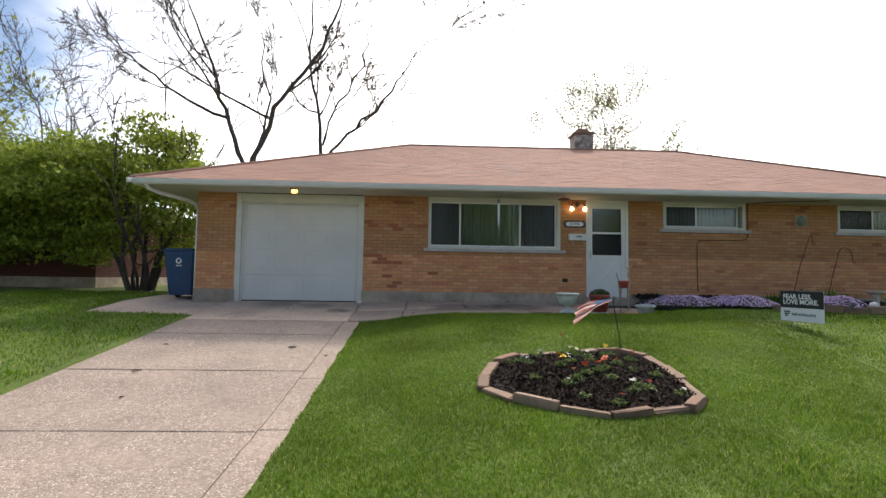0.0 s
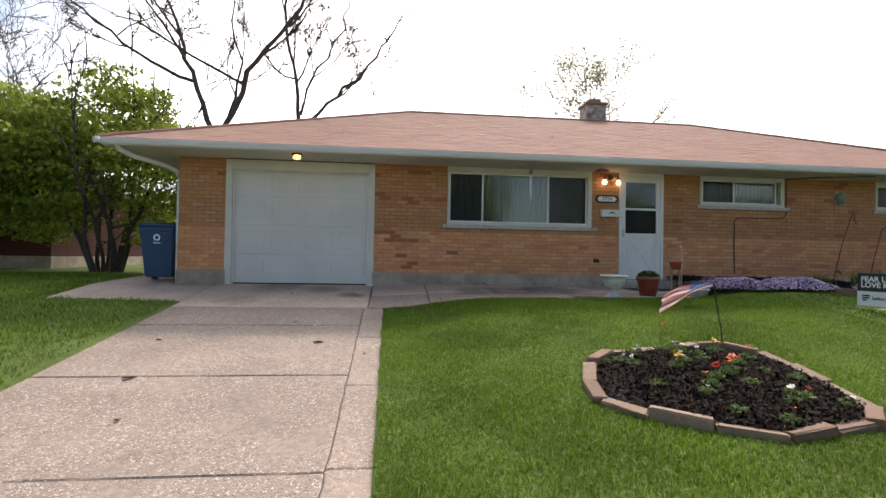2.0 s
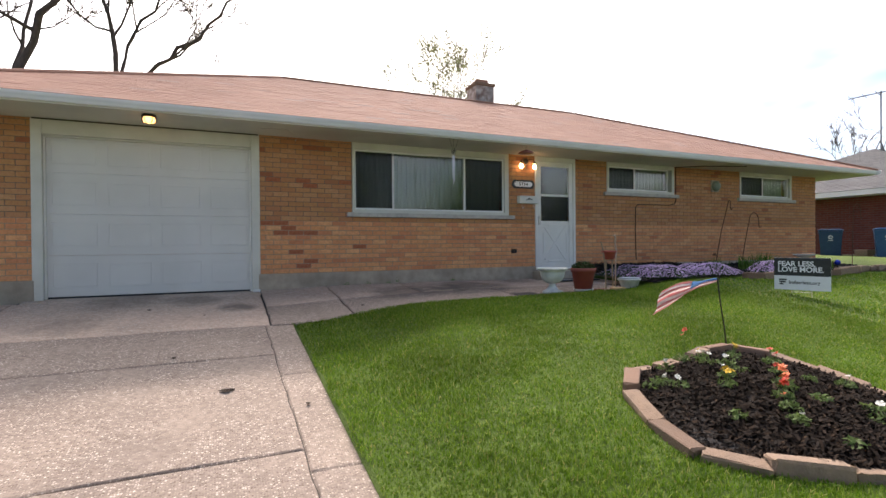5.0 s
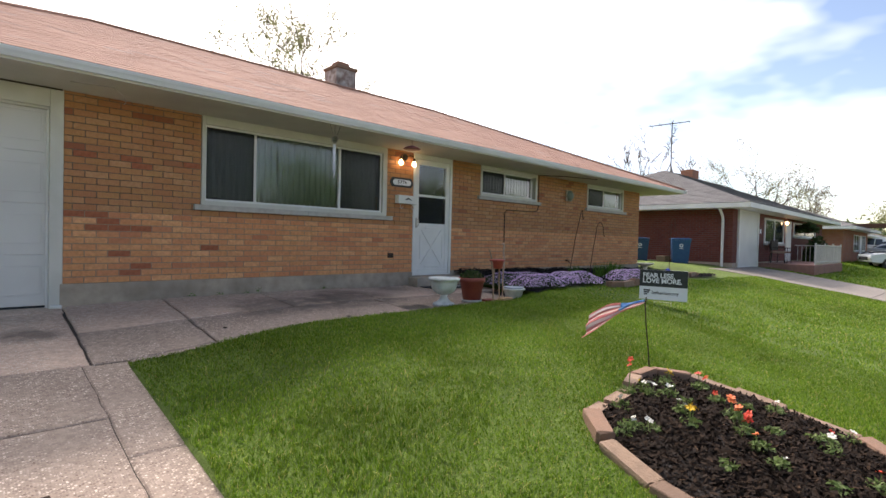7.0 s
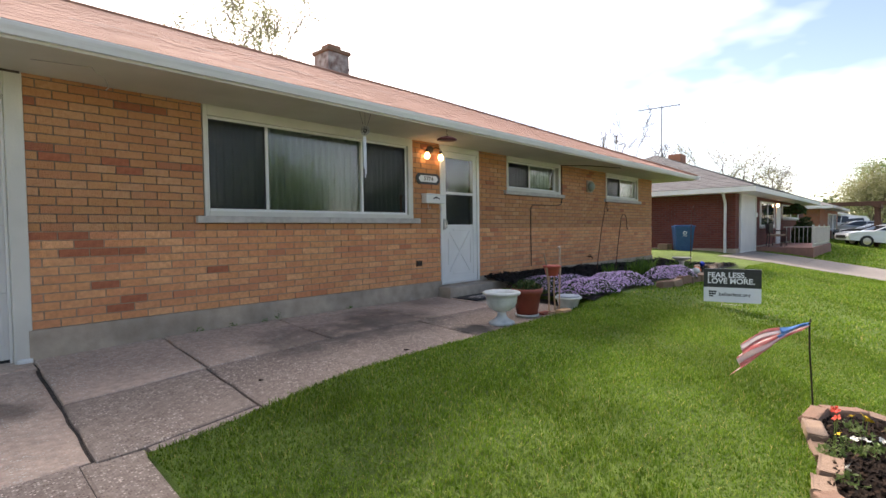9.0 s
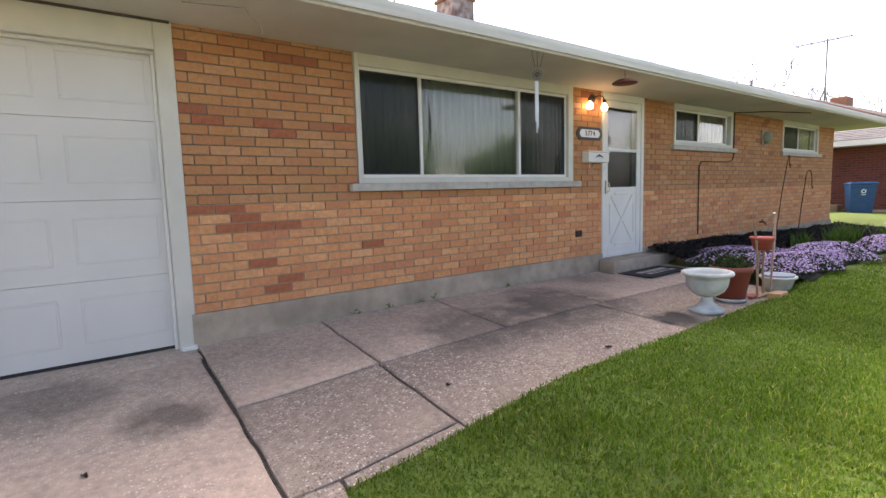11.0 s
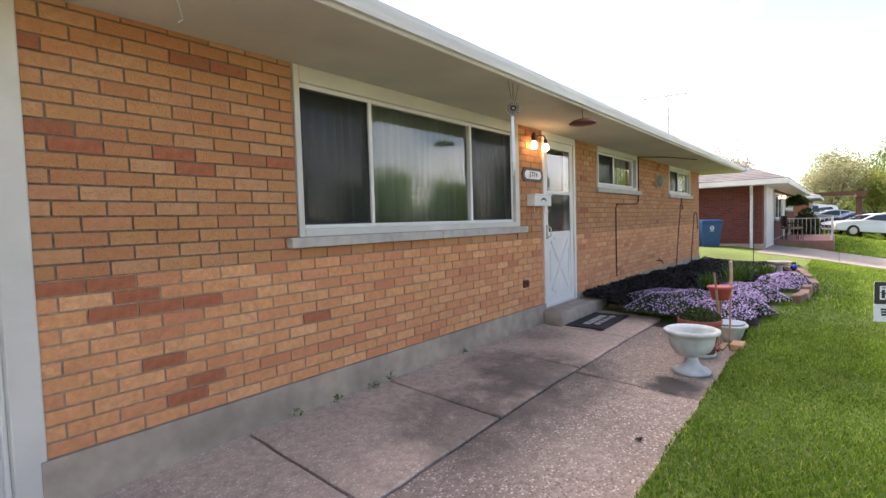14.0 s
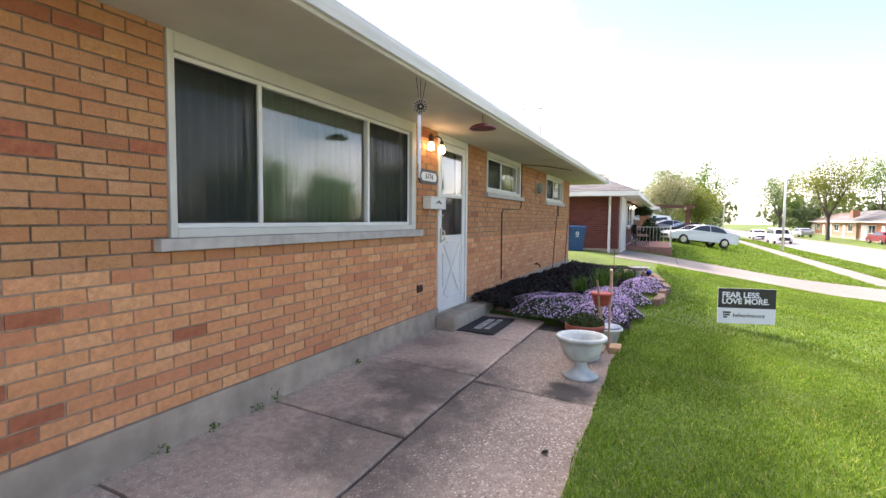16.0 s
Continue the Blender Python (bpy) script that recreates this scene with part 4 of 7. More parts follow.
gl = thing("ceiling_light", "small amber lantern lit under the garage eave", "lamp", (-2.60, 9.50, SOF))
part("cap", lathe_bm([(0, 0), (0.075, 0), (0.085, -0.02), (0.085, -0.03), (0, -0.03)], 20), M["dark_metal"], gl)
part("globe", lathe_bm([(0.06, -0.031), (0.068, -0.06), (0.06, -0.09), (0.03, -0.10), (0, -0.10)], 20), M["amber"], gl, smooth=True)
for k in range(6):
    a = k * math.pi / 3
    part("cage_bar", tube_bm(bmesh.new(), [(0.082 * math.cos(a), 0.082 * math.sin(a), -0.03), (0.08 * math.cos(a), 0.08 * math.sin(a), -0.08), (0.05 * math.cos(a), 0.05 * math.sin(a), -0.108)], 0.004, 5), M["dark_metal"], gl)

bell = thing("hanging_feeder", "dark red metal dish hanging on a hook under the eave", "hanging dish", (2.74, 9.37, SOF))
part("hook", tube_bm(bmesh.new(), [(0, 0, 0), (0, 0, -0.05), (0.008, 0, -0.065), (0, 0, -0.08)], 0.003, 6), M["dark_metal"], bell)
part("dish", lathe_bm([(0, -0.078), (0.03, -0.082), (0.09, -0.10), (0.125, -0.122), (0.128, -0.130), (0.12, -0.134), (0.06, -0.138), (0, -0.139)], 32), M["red_paint"], bell, smooth=True)

chime = thing("wind_chime", "white tube wind chime below a dark spoked wheel under the eave", "wind chime", (1.44, 9.37, SOF))
wh = bmesh.new()
for k in range(14):
    a = k * math.pi / 7
    tube_bm(wh, [(0.010 * math.cos(a), 0, -0.19 + 0.010 * math.sin(a)), (0.052 * math.cos(a), 0, -0.19 + 0.052 * math.sin(a))], 0.0042, 5)
part("wheel", wh, M["dark_metal"], chime, "dark spoked wheel").rotation_euler = (0, 0, radians(-60))
rim_bm = bmesh.new()
for r_ in (0.028, 0.050):
    tube_bm(rim_bm, [(r_ * math.cos(k * math.pi / 12), -0.003, -0.19 + r_ * math.sin(k * math.pi / 12)) for k in range(25)], 0.0025, 5)
part("rim", rim_bm, M["limestone"], chime, "pale rings round the wheel").rotation_euler = (0, 0, radians(-60))
for x, ln in ((-0.014, 0.34), (0.0, 0.44), (0.014, 0.40)):
    part("tube", tube_bm(bmesh.new(), [(x, 0.01, -0.25), (x, 0.01, -0.25 - ln)], 0.006, 10), M["sign_white"], chime)
for x in (-0.07, 0.0, 0.08):
    part("cord", tube_bm(bmesh.new(), [(x, 0, 0), (x * 0.4, 0, -0.13)], 0.0022, 5), M["dark_metal"], chime)

wire = tagged(part("loose_wire", tube_bm(bmesh.new(), [(-0.95, 9.62, SOF), (-0.93, 9.63, SOF - 0.03), (-0.86, 9.65, SOF - 0.07), (-0.84, 9.66, SOF - 0.13), (-0.86, 9.66, SOF - 0.15)], 0.0035, 5), M["limestone"]), "thin loose wire dangling from the soffit", "wire")
cord = tagged(part("loose_wire", tube_bm(bmesh.new(), [(-1.30, 9.72, SOF - 0.004), (-1.1, 9.66, SOF - 0.006), (-0.95, 9.62, SOF - 0.004)], 0.0035, 5), M["limestone"]), "thin wire pinned across the soffit", "wire")

# downspout from the corner of the eaves back to the garage pier
ds = thing("downspout", "white metal downspout curving from the gutter to the wall", "downspout", (0, 0, 0))
part("elbow", tube_bm(bmesh.new(), [(-5.42, 9.40, SOF + 0.01), (-5.40, 9.44, SOF - 0.06), (-5.25, 9.62, SOF - 0.13), (-4.92, 10.02, SOF - 0.20), (-4.82, 10.20, SOF - 0.26), (-4.80, 10.30, SOF - 0.36)], 0.038, 10), M["gutter"], ds, smooth=True)
part("pipe", tube_bm(bmesh.new(), [(-4.80, 10.30, SOF - 0.36), (-4.80, 10.30, 0.86)], 0.038, 10), M["gutter"], ds, smooth=True)
part("strap", box_bm(-4.845, -4.752, 10.255, 10.345, 1.9, 1.93), M["gutter"], ds)

meter = thing("wall_vent", "round grey-green vent hood on the brick wall", "vent", (8.17, WY, 2.70))
part("flange", box_bm(-0.12, 0.12, -0.03, 0, -0.13, 0.13, 0.01), M["foundation"], meter)
part("hood", lathe_bm([(0, 0.12), (0.07, 0.11), (0.11, 0.07), (0.115, 0.03), (0.115, 0)], 28), mat("verdigris_metal", (0.22, 0.27, 0.22), 0.6, (0.15, 0.17, 0.13), 20.0, 0.2, 80.0), meter, smooth=True).rotation_euler = (radians(90), 0, 0)

cable = tagged(part("cable", tube_bm(bmesh.new(), [(6.985, WY - 0.012, SOF), (6.985, WY - 0.014, 2.36), (6.95, WY - 0.014, 2.28), (6.80, WY - 0.013, 2.25), (5.92, WY - 0.012, 2.24), (5.86, WY - 0.012, 2.18), (5.855, WY - 0.013, 1.7), (5.87, WY - 0.012, 1.12)], 0.009, 6), M["dark_metal"]), "brown cable stapled down the brick wall", "cable")
cable2 = tagged(part("cable", tube_bm(bmesh.new(), [(6.985, WY - 0.03, SOF - 0.012), (7.4, 9.8, SOF - 0.012), (8.3, 9.5, SOF - 0.014)], 0.008, 6), M["dark_metal"]), "brown cable pinned along the soffit", "cable")
tap = thing("garden_tap", "small rusty outdoor tap on the brick", "tap", (8.12, WY, 1.19))
part("spout", tube_bm(bmesh.new(), [(0, 0, 0), (0, -0.06, 0), (0, -0.10, -0.02), (0, -0.11, -0.06)], 0.014, 8), M["rust"], tap)
part("handle", tube_bm(bmesh.new(), [(-0.035, -0.05, 0.035), (0.035, -0.05, 0.035)], 0.008, 6), M["rust"], tap)
part("stem", tube_bm(bmesh.new(), [(0, -0.05, 0.01), (0, -0.05, 0.036)], 0.006, 6), M["rust"], tap)
outlet = thing("wall_socket", "grey weathered outlet cover on the brick wall", "outlet", (2.985, WY, 1.33))
part("cover", box_bm(-0.055, 0.055, -0.02, 0.0, -0.04, 0.04, 0.006), M["rust"], outlet)
for s in (-1, 1):
    part("flap", box_bm(-0.022 + s * 0.026, 0.022 + s * 0.026, -0.027, -0.0205, -0.026, 0.026, 0.004), M["dark_metal"], outlet)
# solid dark strip paints the shade of the gap above the header
gap_strip = tagged(part("trim", box_bm(-3.93, -1.31, WY - 0.03, WY - 0.016, SOF - 0.016, SOF - 0.0005), M["joint"]), "dark strip for the shaded gap of peeling trim over the garage door", "trim", kind="structure")

ch = thing("chimney", "white-stained brick chimney with a red cap rising above the ridge", "chimney", (4.80, 14.75, 0))
part("shaft", box_bm(-0.28, 0.28, -0.28, 0.28, 4.9, 5.78, 0.01), mat("flaking_chimney_paint", (0.50, 0.47, 0.44), 0.9, (0.20, 0.13, 0.11), 7.0, 0.5, 40.0, big=0.3, big_scale=3.0), ch)
part("cap", box_bm(-0.315, 0.315, -0.315, 0.315, 5.781, 5.86, 0.012), M["edge_stone"], ch)
part("flue", box_bm(-0.17, 0.17, -0.15, 0.15, 5.861, 6.0, 0.02), M["roof"], ch, "red clay flue")

# ---- pots and ornaments on the walk ----
def ground_z(x, y):
    return float(walk_z(x, y)) if y > WALK_Y and x < 4.2 else float(lawn_z(x, y))


urn = thing("garden_urn", "white cast-stone urn, empty, with a fluted bowl", "urn", (2.52, 8.38, ground_z(2.52, 8.38) + 0.002))
part("foot", lathe_bm([(0, 0), (0.150, 0), (0.158, 0.022), (0.145, 0.035), (0.10, 0.055), (0.062, 0.09), (0.05, 0.125), (0.055, 0.15), (0.0, 0.15)], 40), M["stone_white"], urn, smooth=True)
bowl = lathe_bm([(0, 0.151), (0.06, 0.151), (0.10, 0.165), (0.145, 0.20), (0.172, 0.25), (0.182, 0.31), (0.19, 0.345), (0.218, 0.352), (0.228, 0.366), (0.226, 0.382), (0.21, 0.392), (0.19, 0.386), (0.172, 0.36), (0.16, 0.30), (0.12, 0.27), (0, 0.265)], 64)
for v in bowl.verts:
    r = math.hypot(v.co.x, v.co.y)
    if 0.17 < v.co.z < 0.33 and r > 0.13:
        a = math.atan2(v.co.y, v.co.x)
        k = 1 + 0.022 * math.cos(a * 32)
        v.co.x *= k
        v.co.y *= k
part("bowl", bowl, M["stone_white"], urn, smooth=True)
urn.scale = (0.93, 0.93, 0.93)


def leafy(n, rad, height, seed, base=(0, 0, 0), size=0.03, spread=0.6):
    """A tuft of small leaves on thin stems."""
    rg = np.random.default_rng(seed)
    a, r = rg.uniform(0, 2 * math.pi, n), rad * np.sqrt(rg.uniform(0, 1, n))
    h = height * rg.uniform(0.15, 1, n) * (1 - 0.5 * (r / rad) ** 2)
    c = np.stack([base[0] + r * np.cos(a), base[1] + r * np.sin(a), base[2] + h], -1)
    d = rg.normal(0, 1, (n, 3)) * np.array([spread, spread, 0.5]) + np.array([0, 0, 0.6])
    d /= np.linalg.norm(d, axis=1, keepdims=True)
    s = np.cross(d, rg.normal(0, 1, (n, 3)))
    s /= np.linalg.norm(s, axis=1, keepdims=True)
    L = size * rg.uniform(0.6, 1.5, n)[:, None]
    v = np.stack([c - d * L, c + s * L * 0.35, c + d * L, c - s * L * 0.35], 1).reshape(-1, 3)
    f = np.arange(4 * n).reshape(n, 4)
    return v, f


def translucent_mat(m, amount):
    """Lets light through thin leaves and cloth."""
    nt = m.node_tree
    b, out = nt.nodes["Principled BSDF"], nt.nodes["Material Output"]
    tr = nt.nodes.new("ShaderNodeBsdfTranslucent")
    nt.links.new(b.inputs["Base Color"].links[0].from_socket, tr.inputs["Color"])
    mx = nt.nodes.new("ShaderNodeMixShader")
    mx.inputs[0].default_value = amount
    nt.links.new(b.outputs[0], mx.inputs[1])
    nt.links.new(tr.outputs[0], mx.inputs[2])
    nt.links.new(mx.outputs[0], out.inputs["Surface"])
    return m


def leaf_mat(name, stops, amount=0.35, rough=0.6, big=0.0, big_scale=1.0):
    return translucent_mat(mat(name, stops[0][1], rough, island=stops, spec=0.25, big=big, big_scale=big_scale), amount)


M["leaf"] = leaf_mat("green_leaf", [(0, (0.05, 0.11, 0.015)), (0.5, (0.085, 0.17, 0.025)), (1, (0.13, 0.23, 0.04))])
M["leaf_dark"] = leaf_mat("dark_leaf", [(0, (0.03, 0.05, 0.018)), (0.6, (0.05, 0.09, 0.025)), (0.9, (0.07, 0.10, 0.03)), (1, (0.16, 0.05, 0.05))])

pot = thing("flower_pot", "red-brown plastic flower pot with a low dark green plant", "plant pot", (3.12, 8.44, ground_z(3.12, 8.44) + 0.004))
part("saucer", lathe_bm([(0, 0), (0.135, 0), (0.145, 0.03), (0.135, 0.03), (0.128, 0.012), (0, 0.012)], 36), M["stone_white"], pot, "pale grey saucer", smooth=True)
part("pot_body", lathe_bm([(0, 0.013), (0.122, 0.013), (0.165, 0.275), (0.182, 0.278), (0.188, 0.335), (0.178, 0.337), (0.170, 0.29), (0.16, 0.285), (0, 0.29)], 40), M["terracotta"], pot, smooth=True)
v, f = leafy(620, 0.17, 0.15, 3, (0, 0, 0.29), 0.024)
tagged(raw("plant", v, f, M["leaf_dark"], pot), kind="stuff")

wp = thing("flower_pot", "low white-grey plastic planter with a loose liner dish", "plant pot", (3.90, 8.32, ground_z(3.90, 8.32) + 0.002))
part("pot_body", lathe_bm([(0, 0), (0.10, 0), (0.115, 0.02), (0.150, 0.14), (0.172, 0.146), (0.172, 0.165), (0.158, 0.166), (0.14, 0.14), (0, 0.12)], 36), M["stone_white"], wp, smooth=True)
part("liner", lathe_bm([(0, 0.13), (0.11, 0.131), (0.145, 0.168), (0.150, 0.185), (0.140, 0.186), (0.105, 0.15), (0, 0.145)], 36), mat("grey_blue_plastic", (0.36, 0.42, 0.48), 0.5, (0.30, 0.35, 0.40), 10.0), wp, "grey-blue plastic liner", smooth=True)

lb = tagged(part("loose_brick", box_bm(3.45, 3.66, 8.14, 8.25, ground_z(3.45, 8.2), ground_z(3.45, 8.2) + 0.065, 0.008), mat("tan_brick", (0.52, 0.33, 0.17), 0.9, (0.42, 0.25, 0.13), 20.0, 0.3, 80.0)), "single loose tan brick on the walk", "brick")
lb2 = tagged(part("loose_brick", box_bm(3.30, 3.48, 8.32, 8.42, ground_z(3.3, 8.35), ground_z(3.3, 8.35) + 0.03, 0.006), M["terracotta"]), "flat red paver fragment on the walk", "brick")

fz = ground_z(3.42, 8.30)
fl = thing("garden_flamingo", "flamingo ornament of wooden stakes and a small red pot", "ornament", (3.53, 8.34, fz))
part("base_board", box_bm(-0.13, 0.13, -0.05, 0.05, 0.0, 0.025, 0.005), M["wood"], fl)
for x in (-0.07, 0.07):
    part("leg", tube_bm(bmesh.new(), [(x, 0, 0.025), (x * 0.9, 0.01, 0.30), (x * 0.8, 0, 0.50)], 0.011, 8), M["wood"], fl)
part("pot_body", lathe_bm([(0, 0.47), (0.07, 0.47), (0.10, 0.575), (0.112, 0.58), (0.112, 0.60), (0.095, 0.60), (0, 0.57)], 28), mat("coral_plastic", (0.50, 0.10, 0.075), 0.5, (0.42, 0.08, 0.06), 10.0), fl, "coral red pot", smooth=True)
part("neck", tube_bm(bmesh.new(), [(0.045, -0.075, 0.0), (0.045, -0.08, 0.40), (0.055, -0.085, 0.60), (0.03, -0.09, 0.70), (0.045, -0.085, 0.79), (0.03, -0.085, 0.83), (-0.005, -0.085, 0.825)], [0.009, 0.010, 0.015, 0.014, 0.013, 0.017, 0.009], 8), mat("pale_pink_paint", (0.62, 0.44, 0.33), 0.7, (0.5, 0.32, 0.22), 20.0), fl, smooth=True)
part("tail_stake", tube_bm(bmesh.new(), [(-0.075, 0.0, 0.30), (-0.10, 0.02, 0.62), (-0.135, 0.03, 0.74)], [0.010, 0.012, 0.008], 8), M["wood"], fl)

# ---- yard sign, flag ----
SX, SY = 5.55, 6.80
sz = float(lawn_z(SX, SY))
sign = thing("yard_sign", "black and white printed yard sign on a thin wire stake", "yard sign", (SX, SY, sz), -77)
SW, SZ0, SZ1 = 0.335, 0.085, 0.535
SM = SZ0 + (SZ1 - SZ0) * 0.44
part("board", box_bm(-SW, SW, 0.0, 0.006, SZ0, SZ1), M["sign_white"], sign)
part("top_print", box_bm(-SW, SW, -0.0015, -0.0004, SM, SZ1 - 0.002), M["black_paint"], sign, "black upper half of the print")
lettering("lettering", "FEAR LESS.", 0.098, (-SW + 0.045, -0.002, SZ1 - 0.088), (90, 0, 0), M["sign_white"], sign, "white slogan in bold capitals", align="LEFT", bold=0.003, depth=0.0006)
lettering("lettering", "LOVE MORE.", 0.098, (-SW + 0.045, -0.002, SZ1 - 0.168), (90, 0, 0), M["sign_white"], sign, "white slogan in bold capitals", align="LEFT", bold=0.003, depth=0.0006)
lettering("lettering", "befearless.org", 0.066, (-SW + 0.18, -0.001, SZ0 + 0.105), (90, 0, 0), M["black_paint"], sign, "small black web address", align="LEFT", bold=0.0012, depth=0.0006)
lg = bmesh.new()
for k, (a, b) in enumerate(((0.0, 0.095), (0.008, 0.085), (0.016, 0.055))):
    bm_box(lg, -SW + 0.06 + a * 0.4, -SW + 0.06 + b, -0.0016, -0.0003, SZ0 + 0.128 - k * 0.030, SZ0 + 0.150 - k * 0.030)
part("emblem", lg, M["black_paint"], sign, "three slanting black bars")
stake = bmesh.new()
for x in (-0.12, 0.12):
    tube_bm(stake, [(x, 0.003, -0.02), (x, 0.003, SZ1 - 0.03)], 0.003, 6)
tube_bm(stake, [(-0.12, 0.003, SZ0 - 0.03), (0.12, 0.003, SZ0 - 0.03)], 0.003, 6)
part("wire_stake", stake, M["chrome"], sign)

FX, FY = 2.37, 5.56
fgz = float(lawn_z(FX, FY))
flag = thing("garden_flag", "faded red, white and blue flag hanging from a bent black rod", "flag", (FX, FY, fgz))
part("rod", tube_bm(bmesh.new(), [(0, 0, -0.05), (-0.03, 0.01, 0.22), (-0.07, 0.02, 0.46), (-0.095, 0.02, 0.62), (-0.105, 0.02, 0.66)], 0.006, 8), M["dark_metal"], flag)
part("clip", tube_bm(bmesh.new(), [(-0.105, 0.02, 0.66), (-0.09, 0.015, 0.685), (-0.075, 0.015, 0.665), (-0.09, 0.02, 0.64)], 0.004, 6), M["dark_metal"], flag)


def cloth(name, u0, u1, v0, v1, material, label):
    """A piece of a limp flag that is gathered at the rod and fans out below, in folds; u runs outwards, v across."""
    bm = bmesh.new()
    nu, nv = 14, max(3, round(24 * (v1 - v0)))
    rows = []
    for i in range(nu + 1):
        u = u0 + (u1 - u0) * i / nu
        row = []
        for j in range(nv + 1):
            v = v0 + (v1 - v0) * j / nv - 0.5
            half = 0.012 + 0.24 * u
            fold = 0.022 * math.sin(14 * v + 2 * u) * (0.3 + u)
            along = 0.50 * u + 0.02 * u * math.sin(5 * v) - v * half * 0.45
            x = -0.105 - 0.70 * along + 0.7 * fold
            y = 0.02 + 0.70 * along + 0.7 * fold
            z = 0.65 - 0.13 * u - 0.10 * u * u + v * half + 0.01 * math.sin(9 * u + 4 * v)
            row.append(bm.verts.new((x, y, z)))
        rows.append(row)
    for a, b in zip(rows, rows[1:]):
        for k in range(nv):
            bm.faces.new((a[k], a[k + 1], b[k + 1], b[k]))
    bmesh.ops.solidify(bm, geom=bm.faces[:], thickness=0.0012)
    return part(name, bm, material, flag, label, True)


cloth("canton", 0.0, 0.44, 0.42, 1.0, translucent_mat(mat("faded_blue_cloth", (0.10, 0.30, 0.62), 0.8, (0.32, 0.55, 0.80), 25.0), 0.5), "blue cloth near the rod")
stripe_red = translucent_mat(mat("faded_red_stripe", (0.72, 0.26, 0.27), 0.85, (0.78, 0.40, 0.40), 14.0), 0.5)
stripe_white = translucent_mat(mat("faded_white_stripe", (0.84, 0.80, 0.79), 0.85, (0.80, 0.70, 0.70), 14.0), 0.5)
for k in range(9):
    v0 = k / 9
    cloth("stripe", 0.0 if v0 < 0.40 else 0.441, 1.0, v0, v0 + 1 / 9, stripe_red if k % 2 == 0 else stripe_white, "faded red stripe" if k % 2 == 0 else "washed-out white stripe")


# ---- neighbours ----
def brick_wall_mat(name, c1, c2, mortar, row=0.075, length=0.22):
    m = bpy.data.materials.new(name)
    m.use_nodes = True
    nt = m.node_tree
    b = nt.nodes["Principled BSDF"]
    b.inputs["Roughness"].default_value = 0.9
    co = nt.nodes.new("ShaderNodeTexCoord")
    sep = nt.nodes.new("ShaderNodeSeparateXYZ")
    add = nt.nodes.new("ShaderNodeMath")
    cmb = nt.nodes.new("ShaderNodeCombineXYZ")
    nt.links.new(co.outputs["Object"], sep.inputs[0])
    nt.links.new(sep.outputs["X"], add.inputs[0])
    nt.links.new(sep.outputs["Y"], add.inputs[1])
    nt.links.new(add.outputs[0], cmb.inputs["X"])
    nt.links.new(sep.outputs["Z"], cmb.inputs["Y"])
    t = nt.nodes.new("ShaderNodeTexBrick")
    t.inputs["Color1"].default_value, t.inputs["Color2"].default_value, t.inputs["Mortar"].default_value = (*c1, 1), (*c2, 1), (*mortar, 1)
    t.inputs["Scale"].default_value, t.inputs["Brick Width"].default_value, t.inputs["Row Height"].default_value = 1.0, length, row
    t.inputs["Mortar Size"].default_value = 0.007
    nt.links.new(cmb.outputs[0], t.inputs["Vector"])
    n = nt.nodes.new("ShaderNodeTexNoise")
    n.inputs["Scale"].default_value = 0.9
    nt.links.new(co.outputs["Object"], n.inputs["Vector"])
    mx = nt.nodes.new("ShaderNodeMix")
    mx.data_type, mx.blend_type = "RGBA", "MULTIPLY"
    mx.inputs["B"].default_value = (0.72, 0.70, 0.70, 1)
    nt.links.new(n.outputs["Fac"], mx.inputs["Factor"])
    nt.links.new(t.outputs["Color"], mx.inputs["A"])
    nt.links.new(mx.outputs["Result"], b.inputs["Base Color"])
    bp = nt.nodes.new("ShaderNodeBump")
    bp.inputs["Strength"].default_value, bp.inputs["Distance"].default_value = 0.6, 0.006
    bp.invert = True
    nt.links.new(t.outputs["Fac"], bp.inputs["Height"])
    nt.links.new(bp.outputs["Normal"], b.inputs["Normal"])
    return m


M["red_wall"] = brick_wall_mat("dark_red_brickwork", (0.15, 0.034, 0.024), (0.20, 0.05, 0.034), (0.15, 0.10, 0.085))
# dark red brick, darkened further for the deep shade under the canopy
M["shaded_wall"] = brick_wall_mat("shaded_red_brickwork", (0.10, 0.022, 0.016), (0.13, 0.032, 0.022), (0.10, 0.07, 0.06))
M["orange_wall"] = brick_wall_mat("orange_brickwork", (0.36, 0.13, 0.07), (0.42, 0.17, 0.09), (0.34, 0.25, 0.2))
M["tan_wall"] = brick_wall_mat("tan_brickwork", (0.42, 0.24, 0.15), (0.36, 0.19, 0.12), (0.40, 0.33, 0.27))
M["grey_roof"] = mat("grey_shingle", (0.15, 0.148, 0.146), 0.95, (0.11, 0.108, 0.105), 40.0, 0.4, 120.0, big=0.12,
                     island=[(0, (0.145, 0.142, 0.14)), (0.5, (0.17, 0.167, 0.165)), (1, (0.125, 0.122, 0.12))])
M["brown_roof"] = mat("brown_shingle", (0.20, 0.15, 0.12), 0.95, (0.15, 0.11, 0.09), 20.0, 0.3, 60.0, big=0.15)
M["dark_glass"] = mat("dark_window_glass", (0.02, 0.025, 0.028), 0.06, (0.03, 0.035, 0.04), 1.0, spec=0.8)


